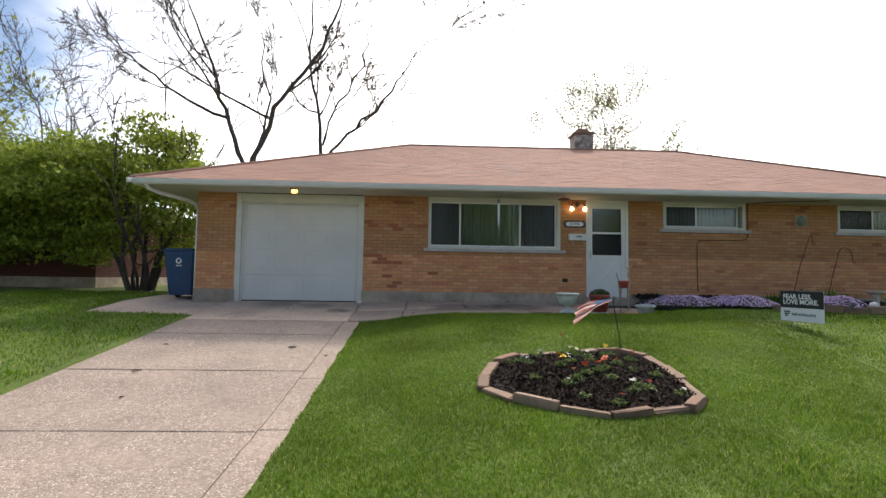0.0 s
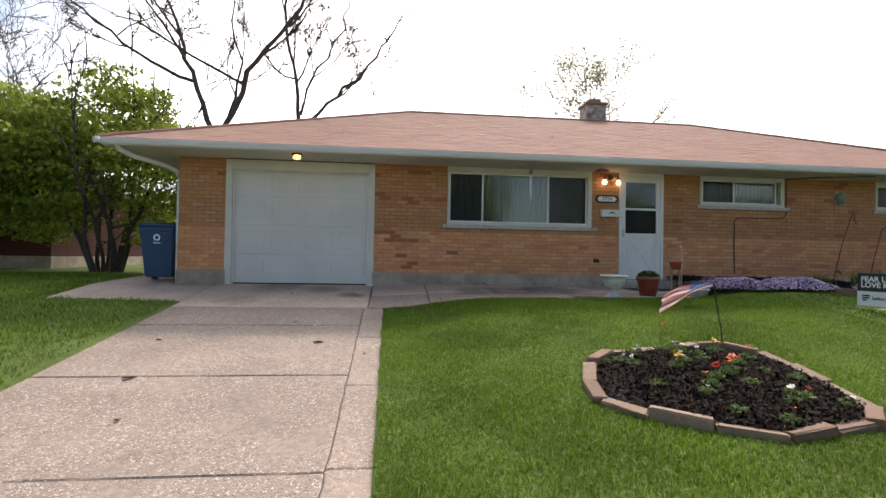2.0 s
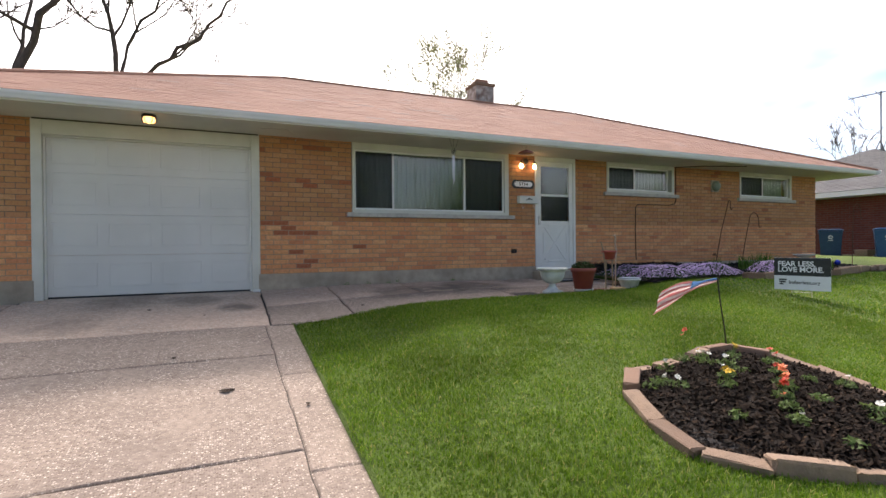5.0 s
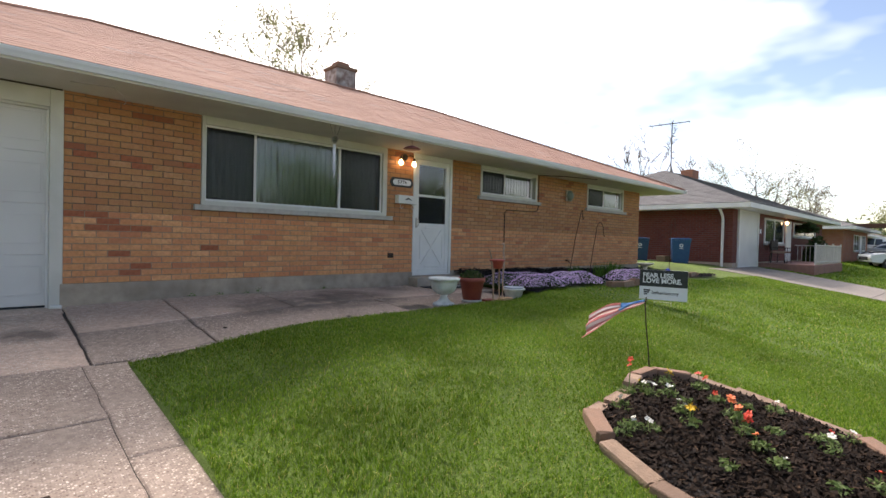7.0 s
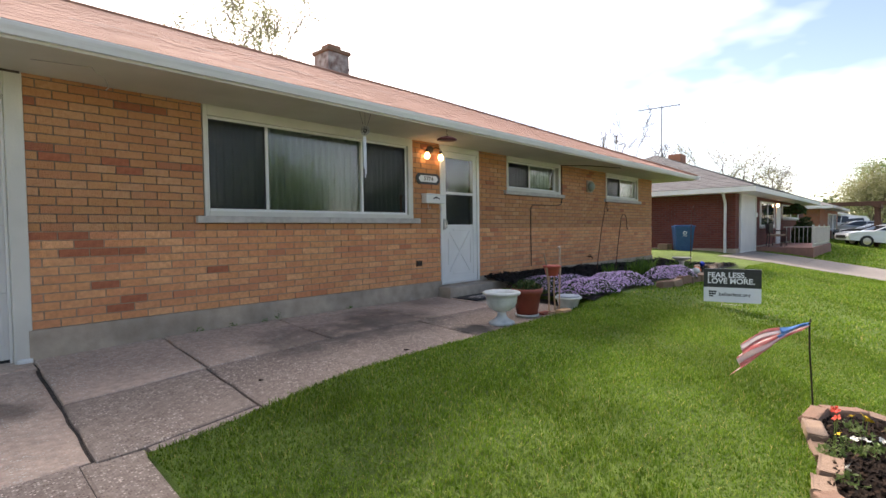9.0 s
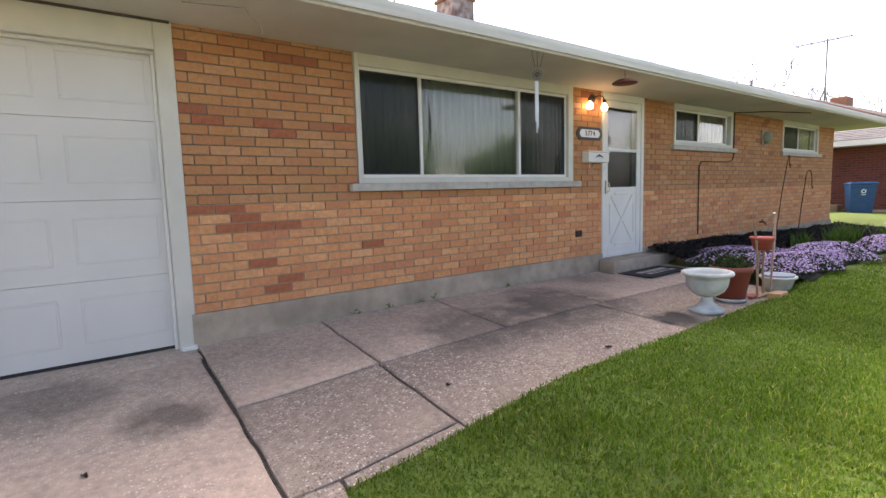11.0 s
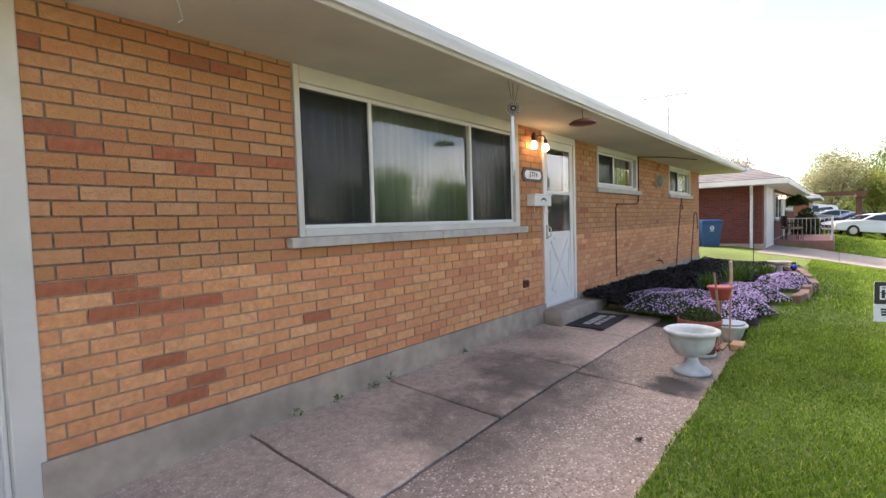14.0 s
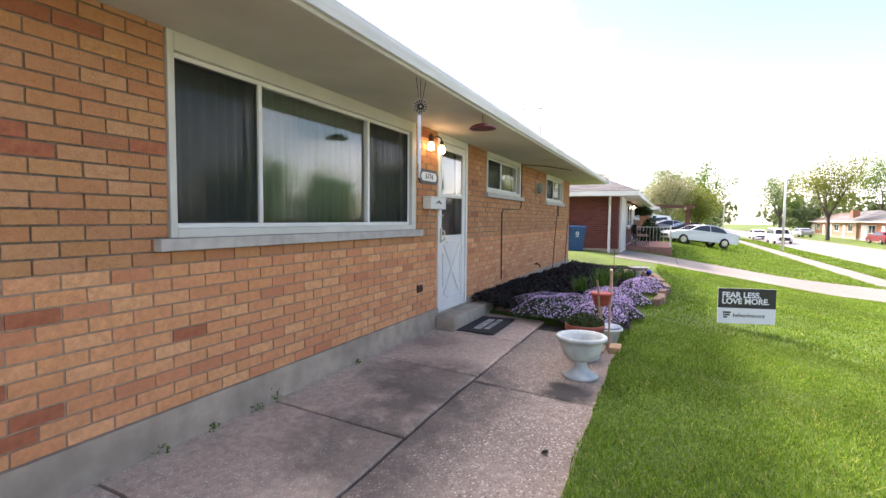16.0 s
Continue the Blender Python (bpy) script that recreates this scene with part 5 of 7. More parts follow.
def hip_roof(parent, x0, x1, y0, y1, ez, rise, material, detail=False):
    h = min(x1 - x0, y1 - y0) / 2
    if x1 - x0 >= y1 - y0:
        p, q = (x0 + h, (y0 + y1) / 2, ez + rise), (x1 - h, (y0 + y1) / 2, ez + rise)
        faces = (((x0, y0, ez), (x1, y0, ez), p, q), ((x1, y0, ez), (x1, y1, ez), q, q), ((x1, y1, ez), (x0, y1, ez), q, p), ((x0, y1, ez), (x0, y0, ez), p, p))
    else:
        p, q = ((x0 + x1) / 2, y0 + h, ez + rise), ((x0 + x1) / 2, y1 - h, ez + rise)
        faces = (((x0, y0, ez), (x1, y0, ez), p, p), ((x1, y0, ez), (x1, y1, ez), p, q), ((x1, y1, ez), (x0, y1, ez), q, q), ((x0, y1, ez), (x0, y0, ez), q, p))
    for k, fc in enumerate(faces):
        s = roof_slope("roof", *fc, material, parent, course=0.16 if detail else 0.5, tab=0.33 if detail else 3.0, seed=k + 11, lift=0.012, detail=detail)
        tagged(s, kind="stuff") if detail else None
    bm = bmesh.new()
    for a in ((x0, x1, y0, y0 + 0.09), (x0, x1, y1 - 0.09, y1), (x0, x0 + 0.09, y0 + 0.09, y1 - 0.09), (x1 - 0.09, x1, y0 + 0.09, y1 - 0.09)):
        bm_box(bm, *a, ez - 0.17, ez - 0.005)
    bm_box(bm, x0 + 0.09, x1 - 0.09, y0 + 0.09, y1 - 0.09, ez - 0.165, ez - 0.14)
    part("fascia", bm, M["white"], parent)


def wall_window(parent, x0, x1, z0, z1, y, n=2, axis="y", bars=True):
    w = thing("window", "", "window")
    del w["category"]
    w.parent = parent
    def bx(a, b, c, d, e, f):
        return (a, b, c, d, e, f) if axis == "y" else (c, d, a, b, e, f)
    bm = bmesh.new()
    for a, b, c, d in ((x0, x0 + 0.07, z0, z1), (x1 - 0.07, x1, z0, z1), (x0 + 0.07, x1 - 0.07, z0, z0 + 0.07), (x0 + 0.07, x1 - 0.07, z1 - 0.07, z1)):
        bm_box(bm, *bx(a, b, y - 0.05, y + 0.02, c, d))
    for k in range(1, n):
        xm = x0 + (x1 - x0) * k / n
        bm_box(bm, *bx(xm - 0.03, xm + 0.03, y - 0.04, y + 0.02, z0 + 0.07, z1 - 0.07))
    part("frame", bm, M["white"], w)
    for k in range(n):
        a, b = x0 + (x1 - x0) * k / n, x0 + (x1 - x0) * (k + 1) / n
        part("pane", box_bm(*bx(a + 0.04, b - 0.04, y - 0.02, y - 0.012, z0 + 0.06, z1 - 0.06)), M["dark_glass"], w)
    part("sill", box_bm(*bx(x0 - 0.05, x1 + 0.05, y - 0.09, y + 0.02, z0 - 0.08, z0 - 0.002)), M["limestone"], w)
    return w


def house(name, label, x0, x1, y0, y1, gz, eave, rise, wall, roofm, windows=(), doors=(), over=0.7, detail=False, garage=None):
    h = thing(name, label, "house")
    for a in ((x0, x1, y0, y0 + 0.2), (x0, x1, y1 - 0.2, y1), (x0, x0 + 0.2, y0 + 0.2, y1 - 0.2), (x1 - 0.2, x1, y0 + 0.2, y1 - 0.2)):
        part("wall", box_bm(*a, gz + 0.25, eave - 0.1), wall, h)
    bm = bmesh.new()
    bm_box(bm, x0 - 0.03, x1 + 0.03, y0 - 0.03, y1 + 0.03, gz - 0.6, gz + 0.25)
    part("foundation", bm, M["foundation"], h)
    hip_roof(h, x0 - over, x1 + over, y0 - over, y1 + over, eave, rise, roofm, detail)
    for a, b, z0, z1, face in windows:
        wall_window(h, a, b, z0, z1, face if face is not None else y0, 2)
    for a, b, z1, face in doors:
        part("door", box_bm(a, b, face - 0.04, face + 0.02, gz + 0.02, z1, 0.01), M["white"], h)
    return h


# the red brick neighbour
NX, NY, NZ = 17.35, 9.38, 0.80
nb = house("red_brick_house", "single-storey dark red brick house with a grey hip roof", NX, 32.6, NY, 17.7, NZ - 0.02, 3.10, 1.98, M["red_wall"], M["grey_roof"],
           windows=((21.15, 24.1, 1.78, 2.80, None), (25.9, 30.6, 2.15, 2.80, None)), doors=((24.55, 25.45, 2.82, NY),), over=0.72, detail=True)
part("garage_door", box_bm(18.0, 20.1, NY - 0.05, NY + 0.02, 0.82, 2.92, 0.01), M["garage"], nb, "white overhead garage door")
part("garage_trim", frame_bm(17.85, 20.25, 0.80, 3.0, NY - 0.07, NY + 0.02, 0.12), M["white"], nb)
spout = bmesh.new()
tube_bm(spout, [(NX - 0.66, 9.62, 2.98), (NX - 0.62, 9.62, 2.90), (NX - 0.12, 9.68, 2.66), (NX - 0.07, 9.68, 2.55), (NX - 0.07, 9.68, 0.86), (NX - 0.2, 9.66, 0.80)], 0.045, 10)
part("downspout", spout, M["gutter"], nb, "white metal downspout")
part("chimney", box_bm(24.2, 25.0, 13.3, 13.9, 4.5, 5.42, 0.02), M["orange_wall"], nb)
part("house_number", box_bm(20.55, 20.72, NY - 0.03, NY - 0.005, 2.15, 2.32, 0.01), M["sign_white"], nb)
ant = thing("tv_antenna", "tall roof television antenna on a tripod", "antenna", (21.42, 13.25, 4.60), 105)
am = bmesh.new()
tube_bm(am, [(0, 0, 0), (0, 0, 2.65)], 0.026, 8)
part("mast", am, M["dull_metal"], ant)
for a in (0, 2.1, 4.2):
    part("tripod_leg", tube_bm(bmesh.new(), [(0.42 * math.cos(a), 0.42 * math.sin(a), -0.22), (0.02, 0, 0.75)], 0.022, 6), M["dull_metal"], ant)
part("boom", tube_bm(bmesh.new(), [(-0.75, 0, 2.62), (1.0, 0, 2.55)], 0.022, 6), M["dull_metal"], ant)
for k in range(5):
    x = -0.7 + 0.4 * k
    part("rod", tube_bm(bmesh.new(), [(x, -0.25 - 0.05 * k, 2.61 - 0.014 * k), (x, 0.25 + 0.05 * k, 2.61 - 0.014 * k)], 0.011, 5), M["dull_metal"], ant)

pad = tagged(part("concrete_pad", slab_bm(13.2, NX - 0.03, 8.9, 14.5, lambda x, y: 0.80 + 0 * x, n=4), M["pavement"]), "pale concrete pad beside the red brick house", "pad", kind="structure")
nd = thing("neighbour_driveway", "pale concrete driveway of the red brick house", "driveway", kind="structure")
ys = [-3.1, -0.6, 1.4, 3.4, 5.4, 7.4, 9.34]
for a, b in zip(ys, ys[1:]):
    part("slab", slab_bm(ND0, ND1, a, b, lambda x, y: lawn_z(x, y) + 0.02, n=3), M["pavement"], nd)

porch = thing("porch", "low concrete porch with a reddish deck", "porch", (0, 0, 0))
part("deck", box_bm(20.4, 26.2, 7.55, NY - 0.04, 0.4, 1.0, 0.02), mat("red_deck_paint", (0.34, 0.17, 0.13), 0.85, (0.28, 0.14, 0.11), 6.0, 0.1, 40.0, big=0.2), porch)
rail = thing("porch_railing", "white iron railing with upright bars round the porch", "railing", (0, 0, 0))
for y in (7.62,):
    for z in (1.08, 1.72):
        part("rail", box_bm(20.9, 26.1, y - 0.02, y + 0.02, z, z + 0.035), M["cream"], rail)
for k in range(36):
    part("baluster", box_bm(20.92 + k * 0.147, 20.94 + k * 0.147, 7.61, 7.63, 1.0, 1.72), M["cream"], rail)
for x in (20.88, 22.6, 24.3, 26.08):
    part("post", box_bm(x, x + 0.05, 7.595, 7.645, 1.0, 1.82, 0.005), M["cream"], rail)
for k in range(10):
    part("baluster", box_bm(26.09, 26.11, 7.75 + k * 0.16, 7.77 + k * 0.16, 1.0, 1.72), M["cream"], rail)
part("rail", box_bm(26.08, 26.12, 7.66, NY - 0.06, 1.72, 1.755), M["cream"], rail)


def patio_chair(at, rz):
    c = thing("patio_chair", "dark metal patio chair with a pale cushion on the porch", "chair", at, rz, "chairs on the porch")
    for x in (-0.24, 0.24):
        part("leg", tube_bm(bmesh.new(), [(x, 0.28, 0.0), (x, 0.25, 0.42), (x, 0.32, 0.88)], 0.014, 6), M["dark_metal"], c)
        part("leg", tube_bm(bmesh.new(), [(x, -0.24, 0.0), (x, -0.24, 0.60), (x, 0.24, 0.62)], 0.014, 6), M["dark_metal"], c)
    part("seat", box_bm(-0.24, 0.24, -0.25, 0.25, 0.40, 0.47, 0.02), M["edge_stone"], c)
    part("backrest", box_bm(-0.23, 0.23, 0.25, 0.29, 0.50, 0.90, 0.02), M["dark_metal"], c)
    return c


ch1 = patio_chair((20.75, 8.75, 1.0), 20)
copy_thing(ch1, pose(21.6, 8.85, 1.0, 0, 0, -15))


def bush(name, label, at, rad, height, n, size, seed, material="leaf_dark", category="shrub"):
    t = thing(name, label, category, at)
    v, f = leafy(n, rad, height, seed, (0, 0, 0.02), size, 1.0)
    tagged(raw("leaves", v, f, M[material], t), kind="stuff")
    part("stem", tube_bm(bmesh.new(), [(0, 0, -0.05), (0, 0, height * 0.5)], 0.02, 6), M["rust"], t)
    return t


bush("shrub", "dark clipped evergreen shrub in front of the house", (26.9, 8.6, 0.7), 0.55, 1.5, 1500, 0.10, 7)
hang = thing("hanging_basket", "hanging basket of dark green fern under the eave", "hanging plant", (26.6, 8.95, 2.92))
v, f = leafy(700, 0.42, 0.5, 8, (0, 0, -0.6), 0.11, 1.2)
tagged(raw("fern", v, f, M["leaf_dark"], hang), kind="stuff")
part("basket", lathe_bm([(0, -0.62), (0.12, -0.6), (0.2, -0.48), (0, -0.48)], 16), M["rust"], hang)
part("chain", tube_bm(bmesh.new(), [(0, 0, 0), (0, 0, -0.5)], 0.01, 5), M["dark_metal"], hang)
pl = thing("porch_lamp", "small lit porch lamp beside the door", "lamp", (24.35, NY - 0.1, 2.62))
part("bulb", lathe_bm([(0, 0), (0.05, 0.03), (0.06, 0.09), (0.04, 0.14), (0, 0.15)], 14), M["bulb"], pl, smooth=True)
part("bracket", box_bm(-0.03, 0.03, 0.0, 0.09, 0.15, 0.2), M["dark_metal"], pl)


def trash_cart(at, rz, tint, label):
    c = thing("trash_cart", label, "trash cart", at, rz, "wheeled trash carts")
    bm = bmesh.new()
    for z, w, d, off in ((0.07, 0.24, 0.25, 0.02), (0.92, 0.30, 0.34, 0.0), (0.96, 0.315, 0.355, 0.0), (0.99, 0.315, 0.355, 0.0)):
        ring = [bm.verts.new((sx * w, sy * d + off, z)) for sx, sy in ((-1, -1), (1, -1), (1, 1), (-1, 1))]
        if z > 0.07:
            for k in range(4):
                bm.faces.new((prev[k], prev[(k + 1) % 4], ring[(k + 1) % 4], ring[k]))
        else:
            bm.faces.new(ring[::-1])
        prev = ring
    bm.faces.new(prev)
    bmesh.ops.bevel(bm, geom=bm.edges[:], offset=0.02, segments=2, affect="EDGES")
    part("body", bm, tint, c)
    lid = bm_box(bmesh.new(), -0.325, 0.325, -0.375, 0.33, 0.995, 1.045, 0.02)
    bm_box(lid, -0.26, 0.26, -0.30, 0.26, 1.046, 1.07, 0.012)
    part("lid", lid, tint, c)
    part("handle", tube_bm(bmesh.new(), [(-0.25, 0.33, 0.98), (-0.25, 0.42, 1.0), (0.25, 0.42, 1.0), (0.25, 0.33, 0.98)], 0.018, 8), tint, c)
    for s in (-1, 1):
        w = part("wheel", lathe_bm([(0, -0.03), (0.12, -0.03), (0.13, -0.02), (0.13, 0.02), (0.12, 0.03), (0, 0.03)], 20), M["rubber"], c)
        w.matrix_basis = pose(s * 0.27, 0.27, 0.13, 0, 90, 0)
    mk = bmesh.new()
    for k in range(5):
        a = math.pi / 2 + k * 2 * math.pi / 5
        b = a + 2 * math.pi / 5
        bar_bm(mk, 0.055 * math.cos(a), 0.80 + 0.055 * math.sin(a), 0.055 * math.cos(b), 0.80 + 0.055 * math.sin(b), 0.024, -0.338, -0.322)
    bar_bm(mk, -0.06, 0.70, 0.06, 0.70, 0.018, -0.335, -0.317)
    part("emblem", mk, M["sign_white"], c, "white ring emblem with a line of print")
    return c


M["bin_bright"] = mat("bright_blue_plastic", (0.014, 0.075, 0.20), 0.5, (0.02, 0.095, 0.23), 10.0, 0.1, 120.0, big=0.12)
tc = trash_cart((-5.22, 10.75, float(slope_z(10.75))), 0, M["bin_blue"], "dark blue wheeled trash cart beside the garage pier")
trash_cart((16.42, 10.78, 0.80), -62, M["bin_bright"], "bright blue wheeled trash cart on the concrete pad")
trash_cart((15.95, 12.05, 0.80), -62, M["bin_blue"], "dark blue wheeled trash cart on the concrete pad")
bx = tagged(part("cardboard_box", box_bm(16.45, 16.9, 11.3, 11.65, 0.80, 1.2, 0.01), M["wood"]), "plain brown cardboard box between the carts", "box")

# further houses on this side
house("orange_brick_house", "orange brick house with a low grey roof", 36.5, 47, 9.0, 17, 0.55, 3.0, 1.7, M["orange_wall"], M["grey_roof"],
      windows=((40.5, 42.5, 1.5, 2.6, None), (44, 45.6, 1.5, 2.6, None)), doors=((43, 43.8, 2.6, 9.0),))
aw = thing("porch_awning", "dark timber porch awning on square posts", "awning", (0, 0, 0))
for x in (37.6, 41.0):
    part("post", box_bm(x, x + 0.22, 6.3, 6.52, 0.2, 2.85), M["rust"], aw)
part("beam", box_bm(37.2, 41.6, 6.2, 6.6, 2.85, 3.05), M["rust"], aw)
for k in range(6):
    part("rafter", box_bm(37.4 + k * 0.75, 37.5 + k * 0.75, 6.0, 9.0, 3.05, 3.2), M["rust"], aw)
house("brick_house", "tan brick house far along the street", 52, 64, 10, 18, 0.4, 2.9, 1.7, M["tan_wall"], M["brown_roof"], windows=((54, 56, 1.4, 2.5, None), (59, 61, 1.4, 2.5, None)))

# the neighbour beside the garage; the shrubs' shade is partly in its brick colour
house("dark_brick_house", "dark red brick house half hidden behind shrubs", -26, -9.6, 14.6, 23, 0.95, 3.25, 1.6, M["shaded_wall"], M["brown_roof"], windows=((-20, -18, 1.9, 2.9, None),))

# houses over the street
for k, (x, y, wl, rf, w) in enumerate(((-34, -18, "tan_wall", "grey_roof", 14), (-12, -18.5, "orange_wall", "brown_roof", 13), (9, -18, "tan_wall", "grey_roof", 14), (31, -18, "orange_wall", "grey_roof", 13),
                                       (53, -17, "tan_wall", "brown_roof", 13), (71, -16.5, "orange_wall", "grey_roof", 14), (90, -17.5, "tan_wall", "grey_roof", 15), (112, -20, "orange_wall", "brown_roof", 15))):
    h = house("brick_house", "low brick ranch house across the street", x, x + w, y - 8, y, -0.42, 2.2, 1.7, M[wl], M[rf],
              windows=((x + 1.5, x + 3.5, 0.6, 1.7, y + 0.05), (x + 8, x + 10.5, 0.6, 1.7, y + 0.05)), doors=((x + 5, x + 5.9, 1.6, y + 0.04),))
    part("garage_door", box_bm(x + w - 3.2, x + w - 0.8, y - 0.02, y + 0.06, -0.4, 1.7, 0.01), M["garage"], h)
    if k in (5, 6):
        part("chimney", box_bm(x + 4, x + 5.2, y - 1.5, y - 0.6, 1.8, 3.9), M["orange_wall"], h)


# ---- cars ----
def car(label, at, rz, paint, tall=False):
    """A saloon or a tall van, 4.7 m long, its nose to +x."""
    c = thing("car", label, "car", at, rz, "parked cars")
    c.matrix_basis = pose(*at, 0, 0, rz) @ Matrix.Rotation(-math.atan(0.118 * math.sin(radians(rz))) if at[1] > 4 else 0, 4, "Y")
    if tall:
        side = [(-2.35, 0.35), (2.3, 0.35), (2.35, 0.75), (2.2, 0.98), (1.35, 1.12), (0.75, 1.78), (0.4, 1.86), (-2.1, 1.86), (-2.32, 1.6), (-2.38, 0.9)]
        glass = [(1.15, 1.15), (0.68, 1.70), (-2.0, 1.72), (-2.15, 1.15)]
    else:
        side = [(-2.35, 0.34), (2.25, 0.32), (2.36, 0.55), (2.28, 0.72), (1.95, 0.84), (1.05, 0.97), (0.35, 1.36), (-0.1, 1.46), (-0.8, 1.46), (-1.35, 1.32), (-1.75, 1.10), (-2.2, 1.06), (-2.38, 0.9), (-2.40, 0.55)]
        glass = [(0.92, 1.00), (0.32, 1.32), (-0.12, 1.40), (-0.8, 1.40), (-1.28, 1.27), (-1.55, 1.06)]
    bm = bmesh.new()
    secs = []
    for y, k in ((-0.90, 0.0), (-0.88, 1.0), (0.88, 1.0), (0.90, 0.0)):
        sec = []
        for x, z in side:
            hi = max(0.0, (z - 0.95) / 0.55)
            yy = y * (1 - 0.20 * min(hi, 1.0))
            zz = z if k else 0.40 + (z - 0.40) * 0.94
            sec.append(bm.verts.new((x * (1 if k else 0.985), yy, zz)))
        secs.append(sec)
    n = len(side)
    for a, b in zip(secs, secs[1:]):
        for i in range(n):
            bm.faces.new((a[i], a[(i + 1) % n], b[(i + 1) % n], b[i]))
    bm.faces.new(secs[0][::-1])
    bm.faces.new(secs[-1])
    bmesh.ops.recalc_face_normals(bm, faces=bm.faces[:])
    part("body", bm, paint, c)
    for s in (-1, 1):
        cuts = [(glass[-1][0], -0.42), (-0.36, glass[0][0])]
        for lo_x, hi_x in cuts:
            poly = [p for p in glass if lo_x <= p[0] <= hi_x]
            def top(x):
                return float(np.interp(x, [p[0] for p in glass[::-1]], [p[1] for p in glass[::-1]]))
            pts = [(lo_x, 1.02 if not tall else 1.15), (hi_x, 1.02 if not tall else 1.15)] + ([(hi_x, top(hi_x))] if top(hi_x) > 1.06 else []) + [p for p in poly if p[1] > 1.1 and lo_x < p[0] < hi_x] + ([(lo_x, top(lo_x))] if top(lo_x) > 1.08 else [])
            if len(pts) < 3:
                continue
            wbm = bmesh.new()
            vs = []
            for off in (0.006, -0.02):
                vs.append([wbm.verts.new((x, s * (0.90 * (1 - 0.20 * min(max(0, (z - 0.95) / 0.55), 1)) + off), z)) for x, z in pts])
            wbm.faces.new(vs[0])
            wbm.faces.new(vs[1][::-1])
            for i in range(len(pts)):
                wbm.faces.new((vs[0][i], vs[0][(i + 1) % len(pts)], vs[1][(i + 1) % len(pts)], vs[1][i]))
            bmesh.ops.recalc_face_normals(wbm, faces=wbm.faces[:])
            part("side_window", wbm, M["dark_glass"], c)
        for x in (-1.42, 1.42):
            w = part("wheel", lathe_bm([(0.20, -0.10), (0.31, -0.10), (0.335, -0.07), (0.335, 0.07), (0.31, 0.10), (0.20, 0.10)], 28), M["rubber"], c)
            w.matrix_basis = pose(x, s * 0.83, 0.335, 90 * s, 0, 0)
            rim = lathe_bm([(0, -0.115), (0.05, -0.115), (0.06, -0.10), (0.21, -0.09), (0.215, -0.06)], 20)
            part("rim", rim, M["chrome"], w)
        part("headlight", box_bm(2.20, 2.34, s * 0.72 - 0.16, s * 0.72 + 0.16, 0.58, 0.72, 0.02), M["sign_white"], c)
        part("tail_light", box_bm(-2.42, -2.30, s * 0.72 - 0.15, s * 0.72 + 0.15, 0.80, 0.95, 0.02), M["terracotta"], c)
    ends = (((1.32, 1.18), (0.86, 1.69)), ((-2.40, 1.12), (-2.36, 1.56))) if tall else (((1.02, 1.00), (0.41, 1.345)), ((-1.76, 1.12), (-1.39, 1.325)))
    for ((xa, za), (xb, zb)), nm in zip(ends, ("windscreen", "rear_window")):
        wbm = bmesh.new()
        q = [wbm.verts.new(p) for p in ((xa, -0.74, za), (xa, 0.74, za), (xb, 0.64, zb), (xb, -0.64, zb))]
        wbm.faces.new(q)
        bmesh.ops.solidify(wbm, geom=wbm.faces[:], thickness=0.012)
        part(nm, wbm, M["dark_glass"], c)
    part("grille", box_bm(2.30, 2.385, -0.55, 0.55, 0.42, 0.60 if not tall else 0.80, 0.02), M["rubber"], c)
    return c


white_car = mat("white_car_paint", (0.78, 0.79, 0.80), 0.25, (0.76, 0.77, 0.78), 2.0, spec=0.6)
silver_car = mat("silver_car_paint", (0.45, 0.46, 0.48), 0.3, (0.43, 0.44, 0.46), 2.0, metal=0.5)
red_car = mat("dark_red_car_paint", (0.18, 0.015, 0.02), 0.3, (0.16, 0.015, 0.02), 2.0, spec=0.6)
car("white saloon car parked across a driveway", (37.0, 5.9, float(lawn_z(37.0, 5.9))), 116, white_car)
car("dark car parked behind the white saloon", (43.5, 6.6, float(lawn_z(43.5, 6.6))), 110, mat("black_car_paint", (0.03, 0.03, 0.035), 0.25, (0.03, 0.03, 0.03), 2.0, spec=0.6))
car("silver car parked in a driveway", (48.5, 8.0, float(lawn_z(48.5, 8.0))), 104, silver_car)
car("white van parked in a driveway", (55, 10.0, float(lawn_z(55, 10.0))), 100, white_car, True)
car("white pickup-like van on the street side", (70, -4.6, -0.575), 184, white_car, True)
car("dark red car parked across the street", (72, -15.2, float(lawn_z(72, -15.2))), 5, red_car)
car("silver car parked along the far street", (98, -12.4, float(lawn_z(98, -12.4))), 10, silver_car)
car("white car parked far along the street", (84, -4.4, -0.575), 182, white_car)


def lamp_pole(label, x, y, h):
    z = float(lawn_z(x, y))
    p = thing("street_lamp", label, "utility pole", (x, y, z))
    part("pole", tube_bm(bmesh.new(), [(0, 0, -0.3), (0, 0, h * 0.5), (0, 0, h)], [0.11, 0.10, 0.085], 12), M["chrome"], p)
    part("arm", tube_bm(bmesh.new(), [(0, 0, h - 0.1), (-0.3, -1.2, h + 0.35), (-0.4, -2.0, h + 0.4)], 0.035, 6), M["chrome"], p)
    part("lamp_head", box_bm(-0.5, -0.3, -2.6, -1.95, h + 0.33, h + 0.45, 0.03), M["chrome"], p)
    return p


